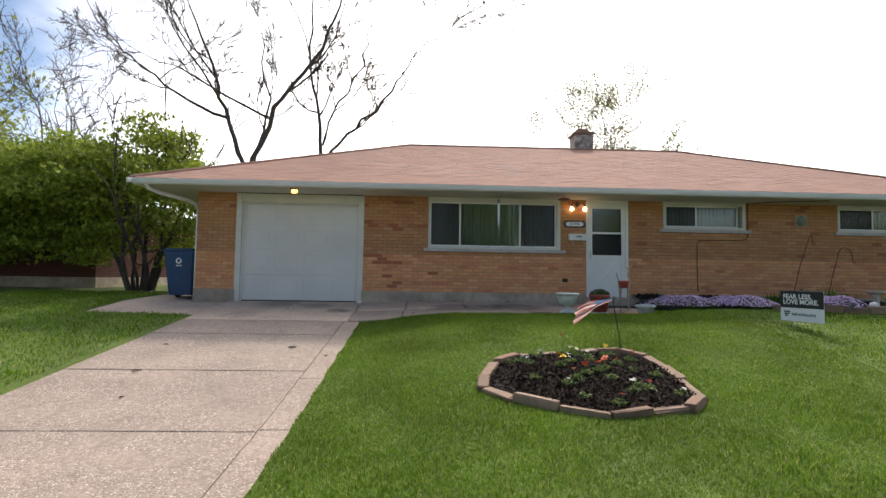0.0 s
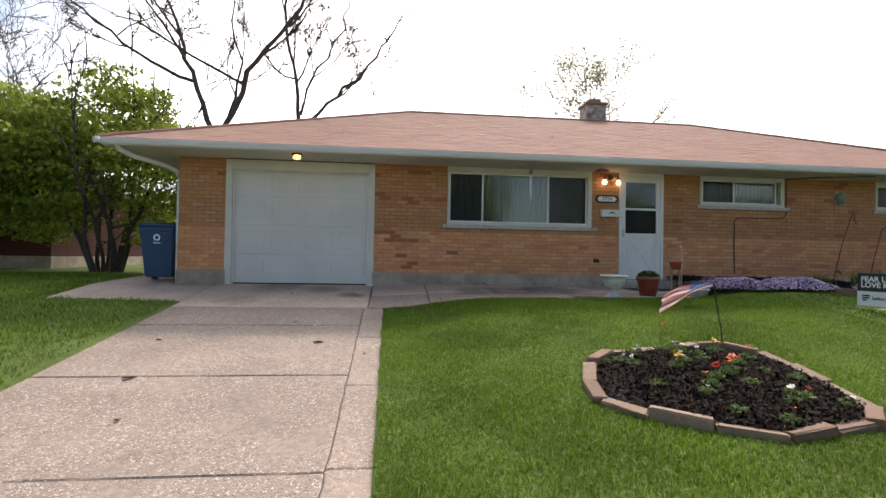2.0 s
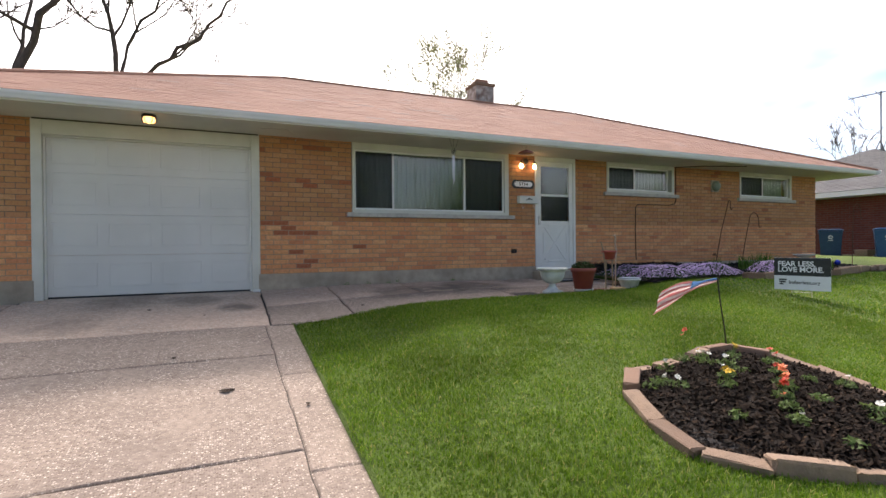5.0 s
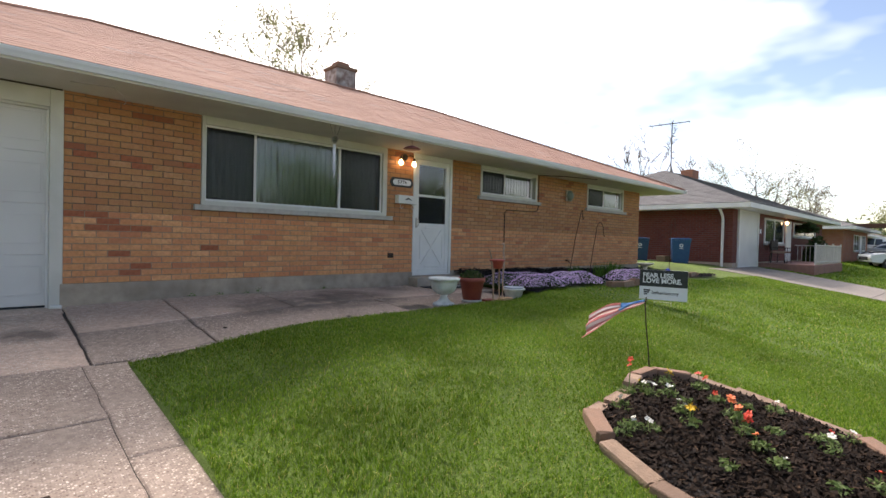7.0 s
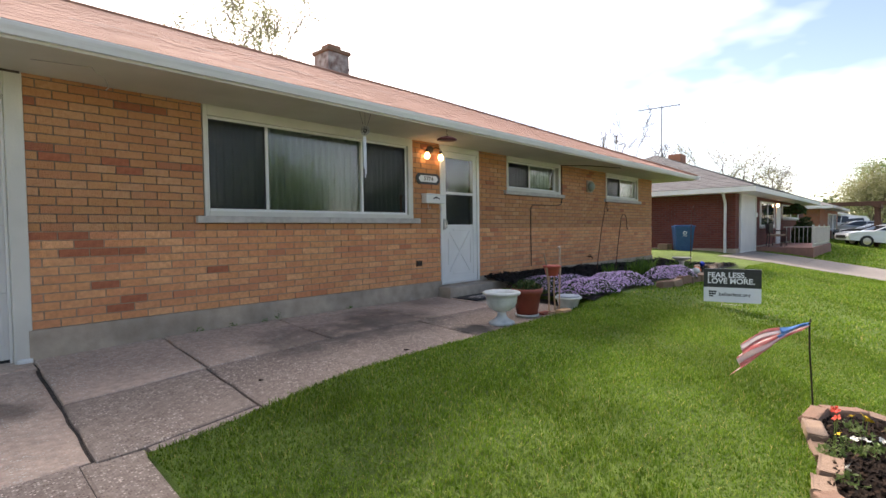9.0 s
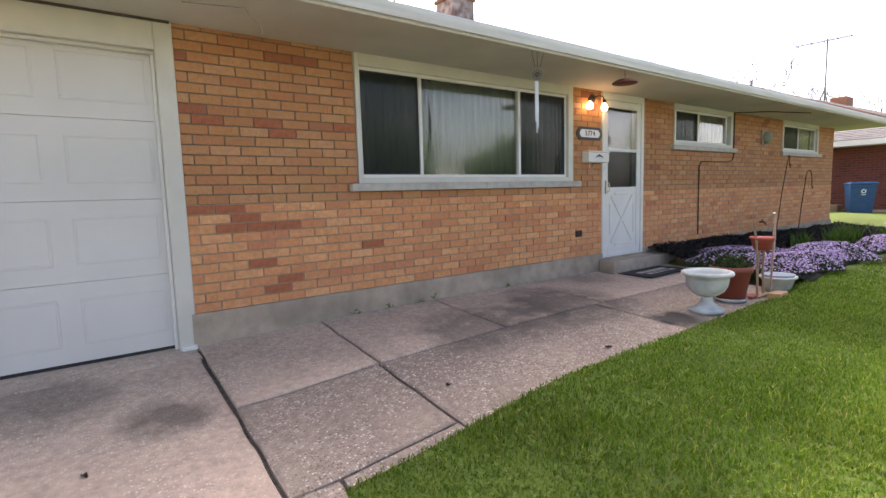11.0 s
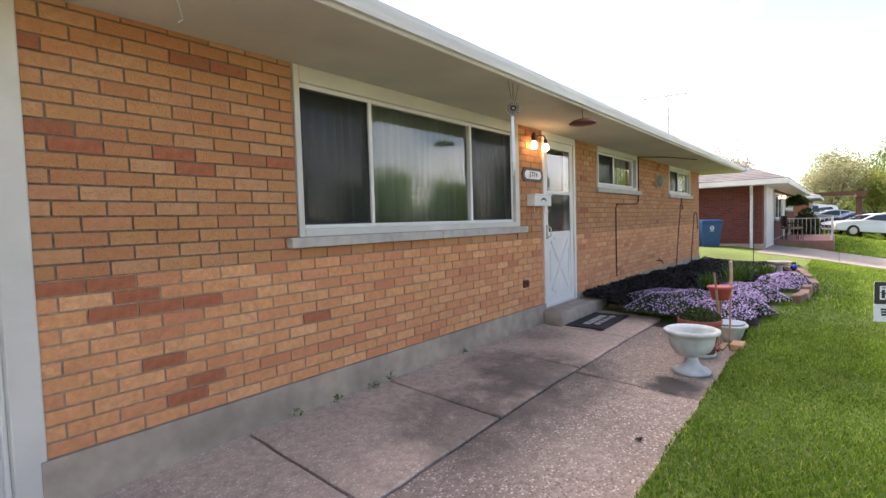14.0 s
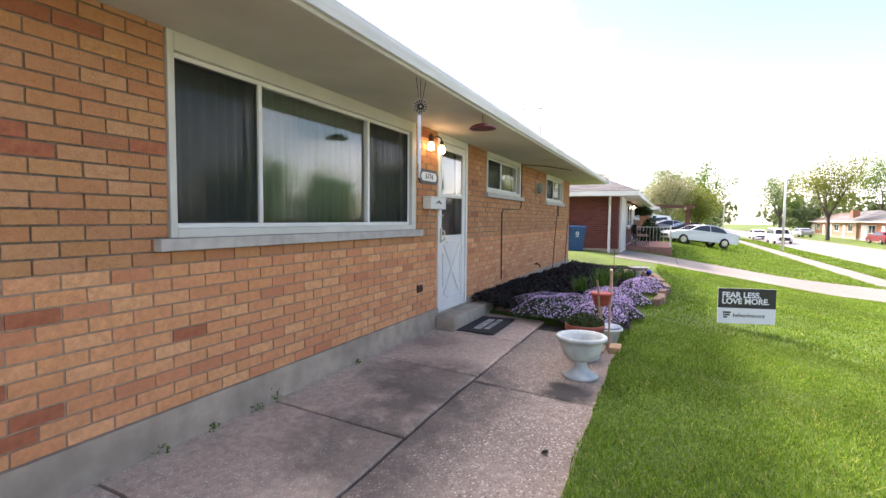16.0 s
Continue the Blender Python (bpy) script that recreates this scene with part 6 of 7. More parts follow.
lamp_pole("grey metal street lamp pole beside the road", 47.5, -1.0, 6.6)
lamp_pole("grey metal street lamp pole far along the road", 92, -0.6, 6.6)
upole = thing("utility_pole", "wooden utility pole behind the houses", "utility pole", (24.5, 33, 1.0))
part("pole", tube_bm(bmesh.new(), [(0, 0, -0.5), (0, 0, 8.6)], [0.16, 0.11], 10), M["rust"], upole)
part("crossarm", box_bm(-0.9, 0.9, -0.05, 0.05, 7.9, 8.02), M["rust"], upole)

# ---- trees ----
M["bark"] = mat("grey_brown_bark", (0.085, 0.065, 0.055), 0.95, (0.05, 0.04, 0.035), 14.0, 0.7, 50.0, stretch=(1, 1, 0.3))
M["bark_pale"] = mat("pale_bark", (0.22, 0.19, 0.16), 0.95, (0.14, 0.12, 0.10), 14.0, 0.5, 50.0)
M["leaf_spring"] = leaf_mat("spring_leaf", [(0, (0.083, 0.151, 0.024)), (0.5, (0.127, 0.215, 0.036)), (1, (0.182, 0.267, 0.060))], 0.5)
M["leaf_yellow"] = leaf_mat("yellow_green_leaf", [(0, (0.165, 0.203, 0.036)), (0.5, (0.231, 0.267, 0.054)), (1, (0.286, 0.313, 0.084))], 0.5)
M["leaf_bud"] = leaf_mat("pale_bud", [(0, (0.216, 0.221, 0.096)), (0.5, (0.304, 0.306, 0.160)), (1, (0.400, 0.399, 0.256))], 0.45)
M["leaf_wood"] = leaf_mat("far_wood_leaf", [(0, (0.065, 0.100, 0.039)), (0.5, (0.100, 0.140, 0.055)), (1, (0.140, 0.180, 0.077))], 0.4)
M["leaf_shrub"] = leaf_mat("shrub_leaf", [(0, (0.129, 0.190, 0.023)), (0.5, (0.227, 0.296, 0.038)), (1, (0.409, 0.451, 0.079))], 0.4)
M["bud_dark"] = leaf_mat("brown_bud", [(0, (0.14, 0.10, 0.07)), (0.5, (0.20, 0.16, 0.11)), (1, (0.26, 0.22, 0.12))], 0.3)


class Limbs:
    """Gathers tapered limbs into one mesh."""

    def __init__(self, seed):
        self.rg, self.v, self.f, self.k, self.tips = np.random.default_rng(seed), [], [], 0, []

    def tube(self, pts, r0, r1, n):
        pts = np.asarray(pts, dtype=float)
        m = len(pts)
        d = np.gradient(pts, axis=0)
        d /= np.linalg.norm(d, axis=1, keepdims=True) + 1e-9
        a = np.cross(d, np.array([0.31, 0.2, 0.93]))
        a /= np.linalg.norm(a, axis=1, keepdims=True) + 1e-9
        b = np.cross(d, a)
        r = np.linspace(r0, r1, m)[:, None, None]
        t = np.arange(n) * 2 * math.pi / n
        ring = pts[:, None] + r * (a[:, None] * np.cos(t)[None, :, None] + b[:, None] * np.sin(t)[None, :, None])
        self.v.append(ring.reshape(-1, 3))
        i = np.arange(m - 1)[:, None] * n
        j = np.arange(n)[None]
        q = np.stack([i + j, i + (j + 1) % n, i + n + (j + 1) % n, i + n + j], -1).reshape(-1, 4) + self.k
        self.f.append(q)
        self.k += m * n

    def wander(self, p, d, length, bend, m=6):
        pts, p, d = [np.array(p)], np.array(p, dtype=float), np.array(d, dtype=float)
        for _ in range(m - 1):
            d = d + self.rg.normal(0, bend, 3) + np.array([0, 0, 0.05])
            d /= np.linalg.norm(d)
            p = p + d * length / (m - 1)
            pts.append(p)
        return np.array(pts), d

    def grow(self, pts, r0, r1, level, kids, ratio, spread, bend=0.16, sides=(8, 6, 5, 4, 3, 3)):
        lv = min(len(sides) - 1, 5 - level)
        self.tube(pts, r0, r1, sides[lv])
        if level == 0:
            self.tips.append(pts)
            return
        L = np.linalg.norm(np.diff(pts, axis=0), axis=1).sum()
        for c in range(kids):
            u = self.rg.uniform(0.28, 1.0) if c else 1.0
            x = u * (len(pts) - 1)
            i = min(int(x), len(pts) - 2)
            p = pts[i] + (pts[i + 1] - pts[i]) * (x - i)
            d = pts[i + 1] - pts[i]
            d = d / np.linalg.norm(d)
            nd_ = d + self.rg.normal(0, spread, 3) * (0.6 if c == 0 else 1)
            nd_ /= np.linalg.norm(nd_)
            r = (r0 + (r1 - r0) * u)
            new_pts, _ = self.wander(p, nd_, L * ratio * self.rg.uniform(0.65, 1.15) * (1 - 0.3 * (u < 0.5)), bend, 5)
            self.grow(new_pts, max(r * 0.62, 0.016), max(r * 0.30, 0.010), level - 1, kids, ratio, spread, bend, sides)

    def leaves(self, per_tip, size, scatter, seed):
        rg = np.random.default_rng(seed)
        if not self.tips:
            return np.zeros((0, 3)), np.zeros((0, 4), int)
        cs = []
        for t in self.tips:
            for _ in range(per_tip):
                x = rg.uniform(0.3, len(t) - 1.01)
                i = int(x)
                cs.append(t[i] + (t[i + 1] - t[i]) * (x - i))
        c = np.array(cs) + rg.normal(0, scatter, (len(cs), 3))
        return leaf_quads(c, size, rg)

    def finish(self, name, material, parent):
        return raw(name, np.concatenate(self.v), np.concatenate(self.f), material, parent, True)


def leaf_quads(c, size, rg):
    n = len(c)
    d = rg.normal(0, 1, (n, 3))
    d /= np.linalg.norm(d, axis=1, keepdims=True)
    s = np.cross(d, rg.normal(0, 1, (n, 3)))
    s /= np.linalg.norm(s, axis=1, keepdims=True) + 1e-9
    L = (size * rg.uniform(0.6, 1.4, n))[:, None]
    v = np.stack([c - d * L, c + s * L * 0.5, c + d * L, c - s * L * 0.5], 1).reshape(-1, 3)
    return v, np.arange(4 * n).reshape(n, 4)


def tree(label, base, height, trunk_r, seed, limbs=None, level=3, kids=4, ratio=0.62, spread=0.55, leaf=None, per_tip=6, leaf_size=0.1, scatter=0.12, bark="bark", trunk=0.35, fan=0.5, nlimb=5):
    t = thing("tree", label, "tree", base)
    L = Limbs(seed)
    if limbs is None:
        th = height * trunk
        tp, d = L.wander((0, 0, -0.1), (0, 0, 1), th, 0.05)
        L.tube(tp, trunk_r, trunk_r * 0.75, 10)
        for k in range(nlimb):
            a = 2 * math.pi * k / nlimb + L.rg.uniform(-0.4, 0.4)
            f_ = fan * L.rg.uniform(0.4, 1.3) if k else 0.08
            dd = np.array([math.cos(a) * f_, math.sin(a) * f_, 1.0])
            start = tp[-1] - (tp[-1] - tp[-2]) * L.rg.uniform(0, 1.2)
            pts, _ = L.wander(start, dd / np.linalg.norm(dd), height * (1 - trunk) * L.rg.uniform(0.65, 0.95), 0.10, 6)
            L.grow(pts, trunk_r * 0.55, trunk_r * 0.16, level, kids, ratio, spread)
    else:
        for pts, r0, r1, lv in limbs:
            p = np.array(pts, dtype=float) - np.array(base)
            u = np.linspace(0, len(p) - 1, 3 * len(p))
            q = np.stack([np.interp(u, np.arange(len(p)), p[:, k]) for k in range(3)], -1)
            q[1:-1] += L.rg.normal(0, 0.09, q[1:-1].shape)
            L.grow(q, r0, r1, lv, kids, ratio, spread)
    trunk_ob = L.finish("trunk", M[bark], t)
    if leaf:
        v, f = L.leaves(per_tip, leaf_size, scatter, seed + 1)
        tagged(raw("crown", v, f, M[leaf], t), kind="stuff")
    return t


TY = 24.0
tree("tall bare spring tree with forking dark limbs behind the house", (-8.6, TY, 1.0), 15, 0.3, 21, limbs=[
    ([(-8.6, TY, 0.8), (-8.7, TY, 5.2)], 0.30, 0.26, 0),
    ([(-8.7, TY, 5.2), (-9.2, TY, 7.6), (-10.4, TY + 0.4, 10.2), (-10.8, TY + 0.6, 12.0), (-12.2, TY + 0.8, 15.0)], 0.15, 0.045, 4),
    ([(-8.6, TY, 5.2), (-7.9, TY - 0.2, 8.2), (-6.6, TY - 0.4, 10.6), (-4.9, TY - 0.6, 12.8), (-4.2, TY - 0.6, 15.2)], 0.155, 0.045, 4),
    ([(-9.9, TY + 0.3, 9.1), (-12.0, TY, 10.0), (-14.0, TY - 0.6, 11.3), (-15.3, TY - 0.8, 12.8)], 0.085, 0.03, 4),
    ([(-8.5, TY + 0.2, 6.5), (-8.2, TY + 1.2, 9.5), (-8.6, TY + 1.6, 13.5)], 0.09, 0.035, 4)],
    kids=5, ratio=0.52, spread=0.42, leaf="bud_dark", per_tip=4, leaf_size=0.035, scatter=0.10)
tree("bare forked tree with spreading limbs behind the roof", (-5.3, TY + 1, 1.0), 14, 0.24, 33, limbs=[
    ([(-5.3, TY + 1, 0.8), (-5.4, TY + 1, 6.6)], 0.24, 0.20, 0),
    ([(-5.4, TY + 1, 6.6), (-5.5, TY + 1, 9.4), (-6.2, TY + 1, 12.4), (-6.0, TY + 1, 16.0)], 0.11, 0.035, 4),
    ([(-5.4, TY + 1, 6.8), (-4.4, TY + 0.7, 8.2), (-2.6, TY + 0.4, 9.7), (-1.4, TY + 0.2, 11.4), (-0.6, TY, 12.6)], 0.10, 0.03, 4),
    ([(-5.3, TY + 1, 8.0), (-4.8, TY + 1.4, 10.2), (-3.4, TY + 1.4, 12.6), (-3.0, TY + 1.4, 14.6)], 0.07, 0.03, 4)],
    kids=5, ratio=0.50, spread=0.42, leaf="bud_dark", per_tip=4, leaf_size=0.035, scatter=0.10)
tree("slender tree with pale spring leaves behind the chimney", (10.7, 29.2, 1.0), 11.6, 0.12, 45, level=3, kids=5, ratio=0.5, spread=0.55, leaf="leaf_bud", per_tip=13, leaf_size=0.062, scatter=0.32, bark="bark_pale", trunk=0.45, fan=0.62, nlimb=8)
tree("thin yellowing tree beyond the shrubs", (-18.2, 25, 1.0), 10.2, 0.13, 51, level=3, kids=5, ratio=0.55, spread=0.5, leaf="bud_dark", per_tip=6, leaf_size=0.04, scatter=0.15)
tree("yellow-green tree at the edge of the plot", (-22.5, 25, 1.0), 10.5, 0.2, 52, level=3, kids=4, leaf="leaf_yellow", per_tip=14, leaf_size=0.12, scatter=0.35)
tree("thin bare tree behind the red brick house", (40, 23.7, 1.0), 9.2, 0.12, 61, level=3, kids=5, ratio=0.5, leaf=None, trunk=0.5)
tree("small bare tree behind the red brick house", (46, 22.4, 1.0), 9.2, 0.11, 62, level=3, kids=4, ratio=0.45, leaf=None, trunk=0.6, fan=0.3)
tree("broad tree with pale new leaves behind the roofs", (70, 22, 1.0), 10.2, 0.3, 63, level=3, kids=5, leaf="leaf_bud", per_tip=7, leaf_size=0.10, scatter=0.4, fan=0.9)
tree("bare spring tree far behind the roofs", (85, 19.2, 1.0), 9.0, 0.2, 64, level=3, kids=5, ratio=0.5, leaf="bud_dark", per_tip=3, leaf_size=0.09, scatter=0.3)

# trees along the street and across it
for k, (x, y, h, lf, fan, sd_) in enumerate(((82, -12.2, 10.0, "leaf_yellow", 0.55, 70), (96, 2.5, 10.5, "leaf_spring", 0.6, 71), (78, 4, 5.0, "leaf_yellow", 0.8, 72), (76, 8, 6.0, "leaf_bud", 0.7, 73),
                                             (125, -14, 11, "leaf_spring", 0.7, 74), (107, -26, 11, "leaf_spring", 0.7, 75), (67.5, -27, 9.5, "leaf_spring", 0.6, 76),
                                             (24.5, -13.6, 4.9, "leaf_spring", 0.6, 77), (15, -13.8, 5.2, "leaf_spring", 0.7, 78), (33, -13.6, 4.6, "leaf_spring", 0.6, 79), (4, -13.4, 5.6, "leaf_spring", 0.7, 80),
                                             (-9, -13.8, 6.2, "leaf_spring", 0.7, 81), (46, -13.6, 5.0, "leaf_spring", 0.7, 82), (108, 8, 10, "leaf_spring", 0.7, 83))):
    tree("leafy green spring tree beside the street" if lf != "leaf_yellow" else "tree with yellow-green spring leaves beside the street", (x, y, float(lawn_z(x, y))), h, 0.26, sd_, level=2, kids=4, leaf=lf, per_tip=95, leaf_size=0.12, scatter=0.75, fan=fan, nlimb=7, ratio=0.6)

# far woods along the horizon
rg = np.random.default_rng(9)
cs = []
for k in range(150):
    ang = rg.uniform(-0.55, 0.5) if k < 90 else rg.uniform(2.6, 3.7)
    dist = rg.uniform(130, 190)
    x, y, hgt = dist * math.cos(ang), 8 + dist * math.sin(ang), rg.uniform(5.5, 9.5)
    q = rg.normal(0, 1, (150, 3))
    q /= np.linalg.norm(q, axis=1, keepdims=True)
    q *= rg.uniform(0.6, 1.0, (150, 1))
    cs.append(np.array([x, y, hgt * 0.55]) + q * np.array([rg.uniform(3, 6), rg.uniform(3, 6), hgt * 0.5]))
v, f = leaf_quads(np.concatenate(cs), 0.8, rg)
tagged(raw("far_woods", v, f, M["leaf_wood"]), "far green woods along the horizon", "woods", kind="stuff")

# the large shrubs beside the garage
sh = thing("large_shrub", "tall dense green shrub with many stems beside the garage", "shrub", (-7.4, 13.0, 0.9))
L = Limbs(88)
for k in range(9):
    a = k * 0.7
    p0 = (0.25 * math.cos(a), 0.25 * math.sin(a), -0.1)
    dd = np.array([0.42 * math.cos(a) * L.rg.uniform(0.4, 1.3), 0.35 * math.sin(a), 1.0])
    pts, _ = L.wander(p0, dd / np.linalg.norm(dd), L.rg.uniform(2.6, 3.8), 0.12, 7)
    L.grow(pts, 0.06, 0.02, 2, 4, 0.5, 0.6)
L.finish("trunk", M["bark"], sh)
rg = np.random.default_rng(12)
blobs = [(-2.6, -0.3, 2.4, 1.5, 1.3), (-1.2, -0.6, 2.8, 1.35, 1.2), (0.2, -0.3, 3.0, 1.3, 1.2), (1.0, 0.2, 2.2, 0.95, 1.0), (-3.9, 0.0, 2.2, 1.6, 1.5), (-2.0, 0.3, 3.3, 1.2, 0.9), (0.3, 0.6, 3.9, 0.85, 0.7), (-0.8, -0.2, 1.9, 1.2, 0.9),
         (-5.3, 0.0, 2.4, 1.8, 1.6), (1.1, 0.6, 3.1, 0.7, 0.6), (-0.2, 0.2, 4.3, 0.5, 0.45), (-7.0, 0.2, 2.3, 1.9, 1.5), (-3.4, -0.6, 1.6, 1.2, 0.8), (-5.0, -0.8, 1.7, 1.4, 0.9), (0.9, 0.6, 1.1, 0.7, 0.7), (-1.6, 0.3, 1.2, 0.9, 0.7), (-8.8, 0.4, 2.3, 1.9, 1.5), (-4.2, 0.3, 3.2, 1.2, 0.8),
         # masses added round the shrub to block light and darken what lies below
         (-0.6, 1.8, 3.0, 1.4, 0.9), (-2.6, 2.0, 3.1, 1.6, 0.9), (-4.8, 2.0, 3.0, 1.6, 0.9), (-7.0, 2.0, 2.9, 1.8, 0.9), (-1.6, -1.3, 2.7, 1.1, 0.7), (-3.6, -1.4, 2.7, 1.2, 0.7), (-5.6, -1.3, 2.7, 1.3, 0.7)]
cs = []
for x, y, z, r, h in blobs:
    # clumps of leaves on the shell of each mass, with gaps between them
    nc = int(44 * r * r)
    q = rg.normal(0, 1, (nc, 3))
    q /= np.linalg.norm(q, axis=1, keepdims=True)
    cen = np.array([x, y, z]) + q * np.array([r, r * 0.9, h]) * rg.uniform(0.45, 1.08, (nc, 1))
    for c in cen:
        cs.append(c + rg.normal(0, 1, (52, 3)) * np.array([0.23, 0.23, 0.055]))
v, f = leaf_quads(np.concatenate(cs), 0.062, rg)
tagged(raw("leaves", v, f, M["leaf_shrub"], sh), kind="stuff")


# ---- round flower bed in the lawn ----
BED = [(0.57, 4.40), (0.62, 4.76), (0.80, 5.14), (1.08, 5.38), (1.55, 5.40), (2.05, 5.53), (2.32, 5.51), (2.53, 5.30), (2.59, 4.95), (2.58, 4.58), (2.52, 4.12), (2.30, 3.92), (1.95, 3.90), (1.58, 3.83), (1.18, 3.97), (0.82, 4.17)]
rg = np.random.default_rng(5)
bed = thing("flower_bed", "mulched flower bed ringed with tan concrete edging blocks", "flower bed", (0, 0, 0))
bc = np.mean(np.array(BED), axis=0)
bm = bmesh.new()
rings = []
for s in (1.0, 0.85, 0.65, 0.42, 0.2, 0.0):
    ring = []
    for k, (x, y) in enumerate(BED if s else BED[:1]):
        px, py = bc[0] + (x - bc[0]) * s, bc[1] + (y - bc[1]) * s
        ring.append(bm.verts.new((px, py, float(lawn_z(px, py)) + 0.015 + 0.07 * (1 - s * s) + (rg.uniform(-0.01, 0.015) if s < 1 else 0))))
    rings.append(ring)
n = len(BED)
for a, b in zip(rings, rings[1:]):
    for k in range(n):
        if len(b) == 1:
            bm.faces.new((a[k], a[(k + 1) % n], b[0]))
        else:
            bm.faces.new((a[k], a[(k + 1) % n], b[(k + 1) % n], b[k]))
part("mulch", bm, M["mulch"], bed, smooth=True)


def inside(x, y, poly):
    r = np.zeros(len(x), dtype=bool)
    px, py = np.array([p[0] for p in poly]), np.array([p[1] for p in poly])
    j = len(poly) - 1
    for i in range(len(poly)):
        c = ((py[i] > y) != (py[j] > y)) & (x < (px[j] - px[i]) * (y - py[i]) / (py[j] - py[i] + 1e-12) + px[i])
        r ^= c
        j = i
    return r


def bed_top(x, y):
    d = np.hypot((x - bc[0]) / 1.05, (y - bc[1]) / 0.98)
    return lawn_z(x, y) + 0.02 + 0.07 * np.clip(1 - d * d, 0, 1)


def chips(name, x, y, z, rg, size, parent, material):
    """Loose wood chips lying every way."""
    n = len(x)
    a, tilt = rg.uniform(0, 2 * math.pi, n), rg.normal(0, 0.45, n)
    L, W = size * rg.uniform(0.4, 1.5, n), size * rg.uniform(0.12, 0.35, n)
    d = np.stack([np.cos(a) * np.cos(tilt), np.sin(a) * np.cos(tilt), np.sin(tilt)], -1)
    s = np.stack([-np.sin(a), np.cos(a), rg.normal(0, 0.4, n)], -1)
    c = np.stack([x, y, z], -1)
    v = np.stack([c - d * L[:, None] - s * W[:, None], c + d * L[:, None] - s * W[:, None], c + d * L[:, None] + s * W[:, None], c - d * L[:, None] + s * W[:, None]], 1).reshape(-1, 3)
    return tagged(raw(name, v, np.arange(4 * n).reshape(n, 4), material, parent), kind="stuff")


x, y = rg.uniform(0.4, 2.7, 30000), rg.uniform(3.5, 5.7, 30000)
k = inside(x, y, [(bc[0] + (p[0] - bc[0]) * 0.97, bc[1] + (p[1] - bc[1]) * 0.97) for p in BED])
chips("wood_litter", x[k], y[k], bed_top(x[k], y[k]) + rg.uniform(-0.004, 0.02, k.sum()), rg, 0.022, bed, M["chip"])

# edging blocks: tapered, with a rounded back
def edge_block(length, seed):
    r = random.Random(seed)
    bm = bm_box(bmesh.new(), -length / 2, length / 2, -0.055, 0.055, -0.05, 0.075, 0.012)
    for v in bm.verts:
        v.co += Vector((r.uniform(-0.008, 0.008), r.uniform(-0.008, 0.008), r.uniform(-0.008, 0.008)))
    return mesh_of("edging_block", bm, M["edge_stone"])


def edging(parent, pts, closed, lift=0.0, gap=0.006, blk=0.31):
    pts = [Vector((p[0], p[1], 0)) for p in pts]
    if closed:
        pts.append(pts[0])
    kinds = {}
    r = random.Random(3)
    for a, b in zip(pts, pts[1:]):
        d = b - a
        m = max(1, round(d.length / blk))
        for i in range(m):
            c = a + d * ((i + 0.5) / m)
            ln = round(d.length / m - gap, 2)
            if ln not in kinds:
                kinds[ln] = [edge_block(ln, len(kinds) * 3 + q) for q in range(2)]
            ob = new("edging_block", kinds[ln][i % 2])
            sx = 0.15
            sl = math.degrees(math.atan2(float(lawn_z(c.x + d.x / d.length * sx, c.y + d.y / d.length * sx) - lawn_z(c.x - d.x / d.length * sx, c.y - d.y / d.length * sx)), 2 * sx))
            ob.matrix_basis = Matrix.Translation((c.x, c.y, float(lawn_z(c.x, c.y)) + lift + r.uniform(-0.03, 0.008))) @ pose(0, r.uniform(-0.015, 0.015), 0, 0, 0, math.degrees(math.atan2(d.y, d.x)) + r.uniform(-5, 5)) @ pose(0, 0, 0, r.uniform(-7, 7), -sl + r.uniform(-4, 4), 0)
            ob.parent = parent


edging(bed, BED, True)

# pansies and other bedding flowers
M["petal_red"] = mat("red_petal", (0.55, 0.03, 0.015), 0.6, (0.65, 0.08, 0.02), 30.0)
M["petal_orange"] = mat("orange_petal", (0.75, 0.13, 0.03), 0.6, (0.7, 0.2, 0.05), 30.0)
M["petal_yellow"] = mat("yellow_petal", (0.80, 0.55, 0.02), 0.6, (0.75, 0.42, 0.02), 30.0)
M["petal_white"] = mat("white_petal", (0.80, 0.78, 0.72), 0.6, (0.75, 0.72, 0.60), 30.0)
M["leaf_bed"] = leaf_mat("bedding_leaf", [(0, (0.09, 0.15, 0.04)), (0.5, (0.15, 0.22, 0.06)), (1, (0.24, 0.30, 0.12))], 0.3)


